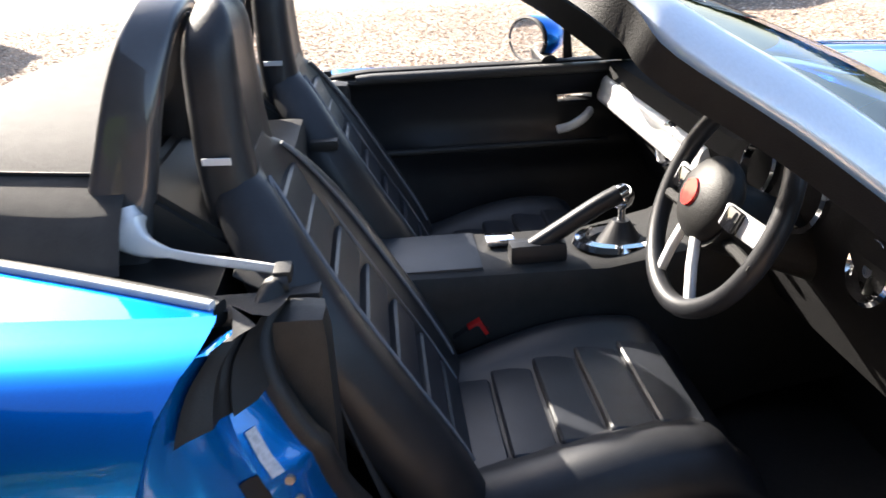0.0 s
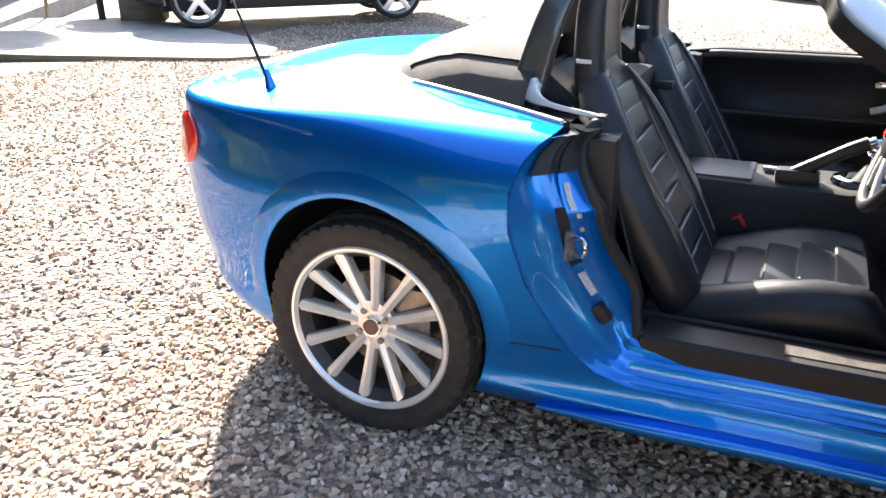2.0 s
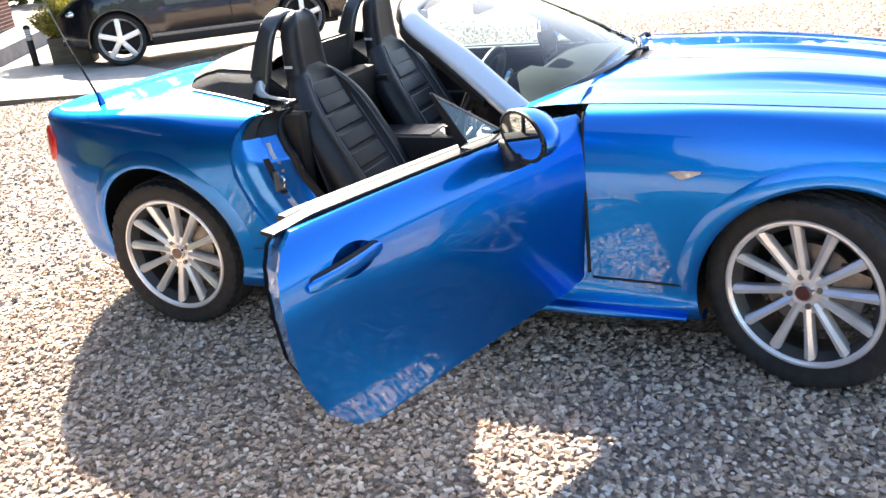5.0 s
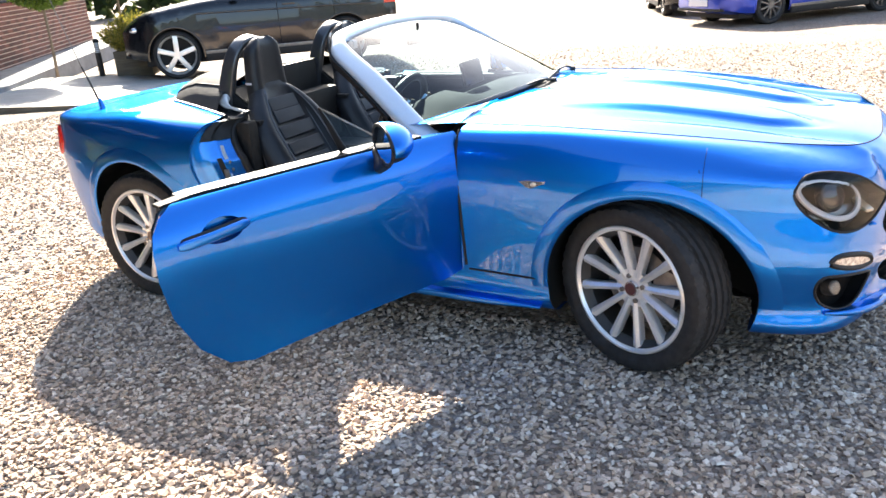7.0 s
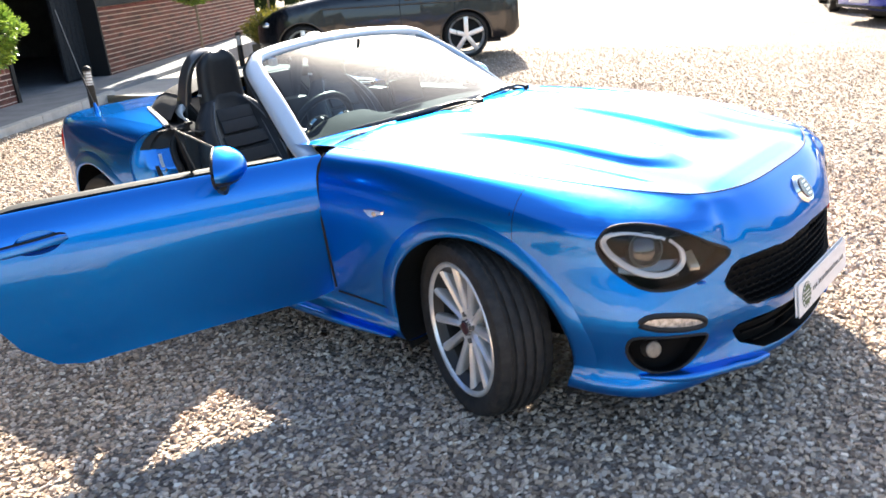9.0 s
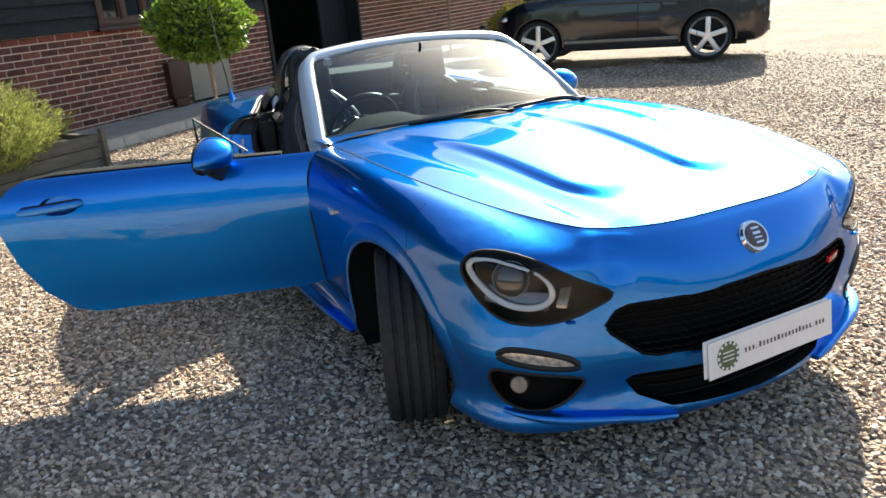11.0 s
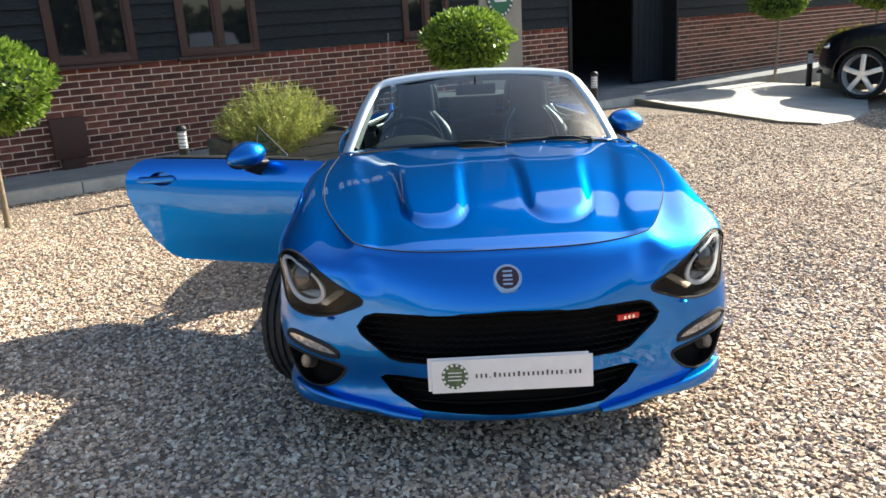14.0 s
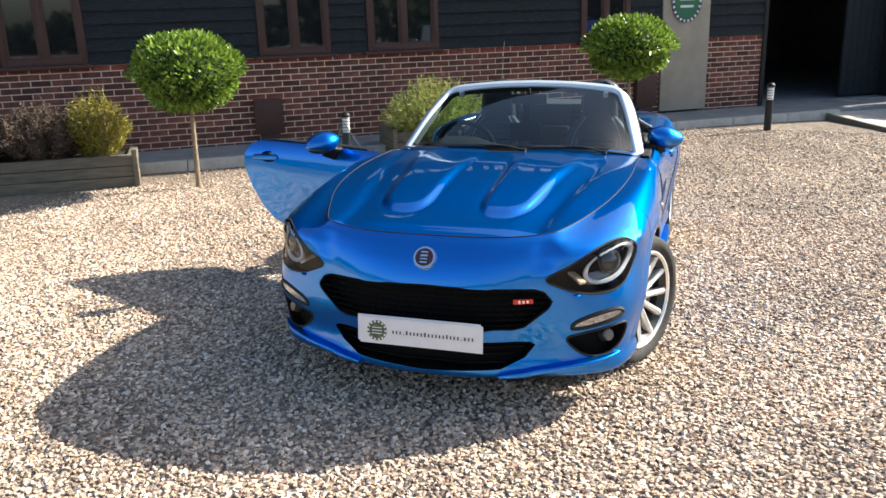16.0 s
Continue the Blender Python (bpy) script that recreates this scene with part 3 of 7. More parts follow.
# ---------------------------------------------------------------- wheels
def build_wheel():
    wheel = new("wheel")
    prof = [(-0.060, 0.225), (-0.085, 0.235), (-0.099, 0.258), (-0.100, 0.280), (-0.094, 0.296), (-0.080, 0.3020), (-0.062, 0.3040)]
    for g in (-0.052, -0.018, 0.018, 0.052):
        prof += [(g - 0.0075, 0.309), (g - 0.006, 0.298), (g + 0.006, 0.298), (g + 0.0075, 0.309)]
    prof += [(0.062, 0.3040), (0.080, 0.3020), (0.094, 0.296), (0.100, 0.280), (0.099, 0.258), (0.085, 0.235), (0.060, 0.225)]
    bm = spin(prof, 192)
    for v in bm.verts:
        r_ = math.hypot(v.co.x, v.co.z)
        step_ = math.atan2(v.co.z, v.co.x) / (2 * math.pi) * 192
        y = abs(v.co.y)
        if 0.058 < y < 0.097 and r_ > 0.29 and round(step_ + 100 * (y - 0.06)) % 4 == 0:
            v.co *= (r_ - 0.0065) / r_
            v.co.y *= r_ / (r_ - 0.0065)
        elif r_ > 0.3085 and 0.02 < y < 0.05 and round(step_) % 6 == 0:
            v.co *= (r_ - 0.004) / r_
            v.co.y *= r_ / (r_ - 0.004)
    part("tyre", bm, RUBBER, wheel, "black low-profile tyre", deg=30)
    rim = spin([(0.085, 0.232), (0.088, 0.226), (0.080, 0.216), (0.05, 0.200), (-0.05, 0.195), (-0.08, 0.215), (-0.088, 0.226), (-0.085, 0.233), (-0.078, 0.229), (-0.072, 0.220), (-0.05, 0.208), (0.05, 0.206), (0.075, 0.222)], 64, closed=True)
    part("rim", rim, BARREL, wheel, "grey alloy rim barrel", deg=35)
    part("rim_lip", spin([(-0.086, 0.235), (-0.091, 0.231), (-0.091, 0.224), (-0.084, 0.217), (-0.076, 0.214), (-0.076, 0.222)], 64, closed=True), ALLOY, wheel, "polished rim lip", deg=35)
    for k in range(12):
        bm = bmesh.new()
        R = Matrix.Rotation(radians(30 * k + 8), 4, "Y")
        sec = []
        for t in np.linspace(0, 1, 7):
            r = 0.045 + t * 0.177
            w = 0.0105 + 0.0085 * t ** 1.5 + 0.003 * (1 - t) ** 2
            y = -0.056 - 0.024 * t
            sec.append([bm.verts.new(R @ Vector((r, y + dy, dz))) for dy, dz in ((-0.002, 0.0), (0.004, w * 0.86), (0.012, w), (0.036, w * 0.8), (0.036, -w * 0.8), (0.012, -w), (0.004, -w * 0.86))])
        for a, b in zip(sec, sec[1:]):
            for j in range(7):
                bm.faces.new((a[j], a[(j + 1) % 7], b[(j + 1) % 7], b[j]))
        bm.faces.new(sec[0][::-1])
        bm.faces.new(sec[-1])
        bmesh.ops.recalc_face_normals(bm, faces=bm.faces)
        part("spoke", bm, ALLOY, wheel, deg=14)
    Rx = Matrix.Rotation(radians(90), 4, "X")
    part("hub", cyl(0.062, 0.070, 0.030, (0, -0.038, 0), 32, rot=Rx), ALLOY, wheel)
    cap = part("centre_cap", cyl(0.030, 0.027, 0.012, (0, -0.060, 0), 24, rot=Rx), CHROME, wheel, "chrome cap with a dark red badge")
    part("badge", cyl(0.022, 0.022, 0.004, (0, -0.0675, 0), 20, rot=Rx), material("dark_red_badge", (0.07, 0.01, 0.012), 0.3, 0, 0.2, 50, coat=0.8), cap)
    for k in range(4):
        a = radians(90 * k + 30)
        part("wheel_nut", cyl(0.010, 0.009, 0.02, (0.046 * math.cos(a), -0.052, 0.046 * math.sin(a)), 6, rot=Rx), STEEL, wheel)
    part("brake_disc", spin([(-0.012, 0.06), (-0.012, 0.140), (0.012, 0.140), (0.012, 0.06)], 40, closed=True), STEEL, wheel, "grey brake disc")
    bm = box(0.10, 0.07, 0.13, (0.11, -0.0, 0.05), 0.015)
    part("brake_caliper", bm, STEEL, wheel)
    return wheel


wheel = build_wheel()
wheel.parent = car
WY = 0.748
wheel.matrix_local = pose(0.0, -WY, 0.308)
for m in (pose(0.0, WY, 0.308, 0, 0, 180), pose(2.325, -WY - 0.005, 0.308, 0, 12, -24), pose(2.325, WY - 0.005, 0.308, 0, 25, 156)):
    copy_thing(wheel, m)
# wheel wells
for sd in (1, -1):
    for cx, cz in ((2.335, 0.31), (0.0, 0.345)):
        V, F = [], []
        n = 30
        for k in range(n + 1):
            a = math.pi * (-0.15 + 1.30 * k / n)
            c, s = math.cos(a), math.sin(a)
            x, z = cx + ARCH_R * c, cz + ARCH_R * s
            p, _ = on_shell((x, -1.0, max(z, 0.19)), (0, 1, 0))
            yo = -p.y
            for yy, rr in ((yo, ARCH_R), (yo - 0.012, ARCH_R + 0.004), (yo - 0.02, ARCH_R + 0.012), (0.42, ARCH_R + 0.012)):
                V.append((cx + rr * c * (1 + 0.135 * max(0.0, c) ** 1.5 * (cx > 1)), -sd * yy, cz + rr * s))
            V.append((cx + 0.05 * c, -sd * 0.42, cz + 0.05 * s))
        for k in range(n):
            for j in range(4):
                q = [k * 5 + j, k * 5 + j + 1, (k + 1) * 5 + j + 1, (k + 1) * 5 + j]
                F.append(q)
        put("wheel_arch_liner", mesh_from("wheel_arch_liner", V, F, BLACK_PLASTIC), car)

# ---------------------------------------------------------------- windscreen and its frame
WS_BASE = spline([(1.455, -0.668, 0.853), (1.58, -0.51, 0.888), (1.66, -0.26, 0.905), (1.68, 0, 0.91), (1.66, 0.26, 0.905), (1.58, 0.51, 0.888), (1.455, 0.668, 0.853)], 25)
WS_TOP = spline([(1.030, -0.525, 1.143), (1.012, -0.36, 1.169), (1.002, -0.18, 1.184), (1.0, 0, 1.188), (1.002, 0.18, 1.184), (1.012, 0.36, 1.169), (1.030, 0.525, 1.143)], 25)
bm = bmesh.new()
rows = []
for t in np.linspace(0, 1, 13):
    rows.append([bm.verts.new(a.lerp(b, t) + Vector((0.035, 0, 0.05)) * (t * (1 - t) * 1.2)) for a, b in zip(WS_BASE, WS_TOP)])
for a, b in zip(rows, rows[1:]):
    for i in range(24):
        bm.faces.new((a[i], a[i + 1], b[i + 1], b[i]))
bmesh.ops.recalc_face_normals(bm, faces=bm.faces)
glass_ob = part("windscreen", bm, SCREEN_GLASS, car, "clear raked windscreen glass", deg=80)
glass_ob.visible_shadow = False
# the frame: a broad flat band, its glass edge and its outer edge station by station
glass_edge = spline([(1.53, -0.690, 0.815), (1.468, -0.676, 0.850), (1.25, -0.608, 1.016), (1.10, -0.557, 1.108), (1.035, -0.525, 1.148), (1.014, -0.46, 1.163), (1.004, -0.25, 1.183), (1.0, 0, 1.192)], 34)
outer_edge = spline([(1.45, -0.738, 0.800), (1.376, -0.722, 0.842), (1.165, -0.660, 1.006), (1.02, -0.606, 1.104), (0.985, -0.556, 1.150), (0.955, -0.48, 1.183), (0.930, -0.25, 1.204), (0.92, 0, 1.212)], 34)
glass_edge += [Vector((p.x, -p.y, p.z)) for p in glass_edge[-2::-1]]
outer_edge += [Vector((p.x, -p.y, p.z)) for p in outer_edge[-2::-1]]


def band(k0, k1, top, deep, skip=0):
    """A closed strip between two lines across the frame, from top down to deep."""
    bm = bmesh.new()
    rings = []
    for i in range(skip, len(glass_edge) - skip):
        g, o = glass_edge[i], outer_edge[i]
        along = (glass_edge[min(i + 1, len(glass_edge) - 1)] - glass_edge[max(i - 1, 0)]).normalized()
        across = o - g
        up = along.cross(across).normalized()
        if up.z < 0:
            up = -up
        ring = []
        for k, h in ((k0, deep), (k0, 0.3), (k0 + 0.07, 0.85), (k0 + 0.22, 1.15), ((k0 + k1) / 2, 1.3), (k1 - 0.22, 1.0), (k1 - 0.07, 0.5), (k1, -0.1), (k1, deep)):
            ring.append(bm.verts.new(g + across * k + up * (top * h if h != deep else deep)))
        rings.append(ring)
    for a, b in zip(rings, rings[1:]):
        for i in range(len(a)):
            bm.faces.new((a[i], a[(i + 1) % len(a)], b[(i + 1) % len(b)], b[i]))
    bmesh.ops.recalc_face_normals(bm, faces=bm.faces)
    return bm


part("screen_frame", band(0.0, 1.0, 0.012, -0.012), SILVER_FRAME, car, "silver-blue painted windscreen frame", deg=50)
part("screen_seal", band(0.12, 1.14, -0.011, -0.044, 6), BLACK_PLASTIC, car, "black inner seal and trim", deg=60)
part("screen_border", sweep([p + Vector((0.004, 0, 0.002)) for p in WS_BASE], rounded(0.018, 0.006, 0.002), up=(0.6, 0, 0.8)), GLOSS_BLACK, car)
for sd in (1, -1):
    out_ = [(1.628, 0.7135, 0.8638), (1.56, 0.715, 0.8625), (1.48, 0.717, 0.859), (1.40, 0.720, 0.851), (1.372, 0.724, 0.842)]
    in_ = [(1.628, 0.48, 0.8925), (1.56, 0.555, 0.885), (1.50, 0.625, 0.872), (1.445, 0.672, 0.857), (1.40, 0.70, 0.846)]
    V, F = [], []
    for p, q in zip(out_, in_):
        for k in np.linspace(0, 1, 5):
            V.append((p[0] + (q[0] - p[0]) * k, -sd * (p[1] + (q[1] - p[1]) * k), p[2] + (q[2] - p[2]) * (1 - (1 - k) ** 1.6)))
    for i in range(4):
        for j in range(4):
            F.append((i * 5 + j, i * 5 + j + 1, i * 5 + j + 6, i * 5 + j + 5)[::sd])
    put("scuttle_corner", mesh_from("scuttle_corner", V, F, PAINT), car)
# cowl
cw = bmesh.new()
rr = []
for i, p in enumerate(WS_BASE):
    u = i / 24 * 2 - 1
    q = Vector((1.60 + 0.155 * (1 - abs(u) ** 2.4), p.y, 0.858 + 0.034 * (1 - u * u)))
    q.x = max(q.x, p.x + 0.02)
    rr.append((cw.verts.new(p + Vector((-0.03, 0, -0.012))), cw.verts.new(q)))
for a, b in zip(rr, rr[1:]):
    cw.faces.new((a[0], b[0], b[1], a[1]))
bmesh.ops.recalc_face_normals(cw, faces=cw.faces)
part("cowl_panel", cw, BLACK_PLASTIC, car, "black cowl grille under the wipers")


def wiper(pivot, inner_end, outer_end):
    """An arm from its spindle to the middle of a blade that lies along the foot of the glass."""
    w = new("wiper")
    w.parent = car
    p, a, b = Vector(pivot), Vector(inner_end), Vector(outer_end)
    mid = a.lerp(b, 0.5) + Vector((0.012, 0, 0.014))
    part("arm", sweep(spline([p, p.lerp(mid, 0.5) + Vector((0.006, 0, 0.012)), mid], 10), rounded(0.016, 0.008, 0.003), scale=[1.3 - 0.06 * i for i in range(10)]), BLACK_PLASTIC, w)
    part("spindle", cyl(0.015, 0.012, 0.02, p), BLACK_PLASTIC, w)
    part("blade", sweep([a.lerp(b, u) + Vector((0.012, 0, 0.006)) * (1 - (2 * u - 1) ** 2) for u in np.linspace(0, 1, 10)], rounded(0.014, 0.016, 0.004), scale=[0.5] + [1] * 8 + [0.5]), BLACK_PLASTIC, w)


wiper((1.670, 0.53, 0.889), (1.695, 0.10, 0.904), (1.600, 0.545, 0.894))
wiper((1.720, 0.10, 0.897), (1.638, -0.36, 0.892), (1.688, 0.075, 0.905))

# ---------------------------------------------------------------- driver's door, open
HINGE = Vector((1.640, -0.800, 0))
OPEN = Matrix.Translation(HINGE) @ Matrix.Rotation(radians(68.5), 4, "Z") @ Matrix.Translation(-HINGE)


def build_door(name, m, side, mir):
    d = new(name)
    d.parent = car
    mm = m @ Matrix.Diagonal((1, side, 1, 1))
    put("skin", panel_mesh("door_skin", panels["door"], PAINT, (side,), 0.0, m), d)
    fs = set(panels["door"])
    scoop = {v for f in panels["scoop"] for v in f.verts}
    rim_e = [e for f in fs for e in f.edges if sum(1 for g in e.link_faces if g in fs) == 1 and not all(v in scoop for v in e.verts)]
    bm, cache = bmesh.new(), {}

    def vv(v, k):
        key = (v, k)
        if key not in cache:
            p = v.co.copy()
            if k:
                p = Vector((1.15 + (p.x - 1.15) * (0.97 if k == 1 else 0.94), p.y + (0.035 if k == 1 else 0.10), 0.60 + (p.z - 0.60) * (0.97 if k == 1 else 0.93)))
            cache[key] = bm.verts.new(mm @ p)
        return cache[key]
    for k, mat_ in ((0, PAINT_DARK), (1, PAINT_DARK if side == 1 else BLACK_PLASTIC)):
        bm, cache = bmesh.new(), {}
        for e in rim_e:
            a, b = e.verts
            bm.faces.new((vv(a, k), vv(b, k), vv(b, k + 1), vv(a, k + 1)))
        bmesh.ops.recalc_face_normals(bm, faces=bm.faces)
        part("shut_face", bm, mat_, d, deg=78)
    # inner card
    bm = bmesh.new()
    idx = {}
    for f in list(fs) + panels["scoop"]:
        q = []
        for v in f.verts:
            if v not in idx:
                p = v.co
                bulge = 0.015 + 0.03 * math.exp(-((p.z - 0.62) / 0.05) ** 2) * smooth01((p.x - 0.6) / 0.2)
                idx[v] = bm.verts.new(mm @ Vector((1.15 + (p.x - 1.15) * 0.94, p.y + 0.10 + bulge * (0 if p.z > 0.84 else 1), 0.60 + (p.z - 0.60) * 0.93)))
            q.append(idx[v])
        bm.faces.new(q)
    bmesh.ops.recalc_face_normals(bm, faces=bm.faces)
    part("door_card", bm, LEATHER, d, "black moulded door card", deg=60)
    # waist rail
    top = [Vector((x, -(0.742 - 0.012 * math.exp(-((x - 1.15) / 0.45) ** 2)), 0.846 - 0.012 * smooth01((0.66 - x) / 0.14))) for x in np.linspace(0.530, 1.52, 26)]
    part("waist_seal", sweep([mm @ p for p in top], rounded(0.050, 0.010, 0.004)), WAIST, d, "black rubber waist seal")
    part("door_top_pad", sweep([mm @ (p + Vector((0, 0.050, -0.012))) for p in top[2:-4]], rounded(0.042, 0.028, 0.012)), DOOR_PAD, d, "dark grey padded door top")
    part("waist_strip", sweep([mm @ (p + Vector((0, -0.021, 0.002))) for p in top], rounded(0.004, 0.006, 0.0018)), STEEL, d, "bright metal waist strip")
    # quarter light behind the screen pillar: front foot, rear foot, tip
    tri = [Vector((1.385, -0.700, 0.858)), Vector((1.205, -0.722, 0.858)), Vector((1.180, -0.640, 1.000))]
    bm = bmesh.new()
    for off in (0.002, -0.002):
        bm.faces.new([bm.verts.new(mm @ (p + Vector((0, off, 0)))) for p in (tri if off > 0 else tri[::-1])])
    q = part("quarter_glass", bm, QUARTER_GLASS, d, "clear triangular quarter glass")
    q.visible_shadow = False
    part("glass_frame", sweep([mm @ tri[2], mm @ tri[0]], rounded(0.004, 0.007, 0.0015)), STEEL, d)
    part("mirror_sail", sweep([mm @ tri[1].lerp(tri[2], k) for k in (0, 0.3, 0.6, 1)], rounded(0.008, 0.024, 0.003), up=(1, 0, 0), scale=[1.2, 1, 0.8, 0.35]), WAIST, d, "black upright at the rear of the quarter glass")
    # pull handle in its scoop
    hx, hz = 0.640, 0.744
    p0, n0 = on_shell((hx, -1, hz), (0, 1, 0))
    loop = [mm @ (on_shell((hx + 0.030 + 0.072 * math.cos(a), -1, hz + (0.040 if 0 < a < math.pi else 0.034) * math.sin(a)), (0, 1, 0))[0] + Vector((0, -0.001, 0))) for a in np.linspace(0, 2 * math.pi, 28, endpoint=False)]
    bm = bmesh.new()
    ring = [bm.verts.new(p) for p in loop]
    inn = [bm.verts.new((mm @ Vector((hx + 0.03, p0.y + 0.018, hz))).lerp(p, 0.84) + (mm.to_3x3() @ Vector((0, 0.034, 0)))) for p in loop]
    for i in range(28):
        bm.faces.new((ring[i], ring[(i + 1) % 28], inn[(i + 1) % 28], inn[i]))
    bm.faces.new(inn)
    bmesh.ops.recalc_face_normals(bm, faces=bm.faces)
    part("handle_recess", bm, PAINT_DARK, d, deg=60)
    hp = [mm @ Vector((hx + dx, on_shell((hx + dx, -1, hz), (0, 1, 0))[0].y - 0.003 - 0.012 * (1 - (dx / 0.118) ** 2), hz - 0.002 + 0.05 * dx)) for dx in np.linspace(-0.118, 0.118, 13)]
    part("handle_gasket", sweep([p + (mm.to_3x3() @ Vector((0, 0.012, 0))) for p in hp], rounded(0.016, 0.039, 0.007), scale=[0.7] + [1] * 11 + [0.7]), SEAM, d)
    part("handle", sweep(hp, rounded(0.016, 0.030, 0.007), scale=[0.6] + [1] * 11 + [0.6]), PAINT, d, "body-coloured pull handle")
    # mirror
    mo = new("door_mirror")
    mo.parent = d
    c = Vector(mir)
    turn = Matrix.Rotation(radians(-20), 3, "Z")

    def mirror_half(lower):
        """The teardrop housing above or below its parting line."""
        bm = ball(1, 1, 1, seg=36)
        for v in bm.verts:
            x, y, z = v.co
            if x < -0.10:
                x = -0.10 - (x + 0.10) * 0.04
            x *= 0.092 * (1 - 0.22 * max(0.0, -y))
            z *= 0.068 * (1 - 0.20 * max(0.0, -y)) * (1.0 if z > 0 else 0.92)
            v.co = (x, y * 0.108, z + 0.010 * y)
        cutting = list(bm.verts) + list(bm.edges) + list(bm.faces)
        bmesh.ops.bisect_plane(bm, geom=cutting, plane_co=(0, 0, -0.030), plane_no=(0.12, 0, 1), clear_outer=lower, clear_inner=not lower)
        for v in bm.verts:
            v.co = mm @ (c + turn @ v.co)
        bmesh.ops.recalc_face_normals(bm, faces=bm.faces)
        return bm
    part("housing", mirror_half(False), PAINT, mo, "azure blue mirror housing", deg=50)
    part("lower_shell", mirror_half(True), BLACK_PLASTIC, mo, "black lower mirror shell", deg=50)
    face = [(0.094 * math.cos(a), 0.058 * math.sin(a)) for a in np.linspace(0, 2 * math.pi, 36, endpoint=False)]
    bm = bmesh.new()
    bm.faces.new([bm.verts.new(mm @ (c + turn @ Vector((-0.0155, y, z + 0.010 * y / 0.108)))) for y, z in face])
    part("mirror_glass", bm, MIRROR, mo, "mirror glass")
    rim_ = [mm @ (c + turn @ Vector((-0.013, y * 1.05, z * 1.06 + 0.010 * y / 0.108))) for y, z in face]
    part("mirror_bezel", sweep(rim_, circle(0.006, 8), closed=True), BLACK_PLASTIC, mo)
    stalk = [mm @ (c + Vector(p)) for p in ((0.030, 0.105, -0.078), (0.026, 0.080, -0.072), (0.018, 0.045, -0.060), (0.010, 0.010, -0.046))]
    part("stalk", sweep(stalk, rounded(0.085, 0.040, 0.014), up=(1, 0, 0), scale=[1.15, 1, 0.95, 0.9]), BLACK_PLASTIC, mo)
    return d


door_r = build_door("driver_door", OPEN, 1, (1.262, -0.892, 0.888))
door_r["label"] = "open azure blue driver's door"
door_l = build_door("passenger_door", Matrix(), -1, (1.120, -0.822, 0.897))

# ---------------------------------------------------------------- recesses, lamps and front details
def recess(name, faces, depth, mat, parent, sides=(1,), grow=1.0):
    """A sunk tray behind an opening in the shell."""
    fs = set(faces)
    bm = bmesh.new()
    for sd in sides:
        top, low = {}, {}
        for f in faces:
            for v in f.verts:
                if v not in top:
                    p = v.co
                    q = v.co - v.normal * depth
                    top[v] = bm.verts.new((p.x, p.y * sd, p.z))
                    low[v] = bm.verts.new((q.x, q.y * sd, q.z))
        for f in faces:
            bm.faces.new([low[v] for v in f.verts])
        for f in faces:
            for e in f.edges:
                if sum(1 for g in e.link_faces if g in fs) == 1 and not all(abs(v.co.y) < 1e-4 for v in e.verts):
                    a, b = e.verts
                    bm.faces.new((top[a], top[b], low[b], low[a]))
    bmesh.ops.remove_doubles(bm, verts=bm.verts, dist=1e-5)
    bmesh.ops.recalc_face_normals(bm, faces=bm.faces)
    loose = [v for v in bm.verts if not v.link_faces]
    bmesh.ops.delete(bm, geom=loose, context="VERTS")
    return part(name, bm, mat, parent, deg=50)


def wrap(points2, origin, ax, lift, side=1):
    """Lay outline points onto the shell."""
    ax = Vector(ax)
    way = ax.cross(Vector((0, 0, 1)))
    out = []
    for h, z in points2:
        p, n = on_shell(Vector((origin[0], origin[1], 0)) + ax * h + Vector((0, 0, z)), -way)
        p = p + n * lift
        out.append(Vector((p.x, p.y * side, p.z)))
    return out


grille = recess("grille", panels["grille"], 0.07, GRILLE_BLACK, car, (1, -1))
grille["label"] = "black honeycomb upper grille"
recess("lower_intake", panels["intake"], 0.08, GRILLE_BLACK, car, (1, -1))
for k in range(7):
    z = 0.418 + 0.023 * k
    hw = min(0.50, 0.385 + (z - 0.41) * 1.05) if z < 0.525 else 0.50 - (z - 0.525) * 1.1
    pts = []
    for i, y in enumerate(np.linspace(-hw, hw, 61)):
        p, n = on_shell((3.0, -abs(y), z), (-1, 0, 0))
        pts.append((p.x - 0.018, y, z + (0.003 if (i + k) % 2 else -0.003)))
    part("grille_bar", sweep(pts, rounded(0.010, 0.005, 0.002)), GRILLE_BLACK, grille)
for z in (0.255, 0.29, 0.32):
    hw = 0.30 + (z - 0.235) * 1.1
    pts = [(on_shell((3.0, -abs(y), z), (-1, 0, 0))[0].x - 0.025, y, z) for y in np.linspace(-hw, hw, 31)]
    part("intake_bar", sweep(pts, rounded(0.014, 0.006, 0.002)), GRILLE_BLACK, car)


def outline(name, poly, origin, ax, r, mat, parent, lift=0.0, side=1, mirror=False):
    dense = []
    for (x1, y1), (x2, y2) in zip(poly, poly[1:] + poly[:1]):
        for k in range(3):
            dense.append((x1 + (x2 - x1) * k / 3, y1 + (y2 - y1) * k / 3))
    if mirror:
        pts = []
        for y, z in dense:
            p = wrap([(-abs(y), z)], origin, ax, lift)[0]
            pts.append(Vector((p.x, p.y * (-1 if y > 0 else 1), p.z)))
    else:
        pts = wrap(dense, origin, ax, lift, side)
    return part(name, sweep(pts, circle(r, 6), closed=True), mat, parent)


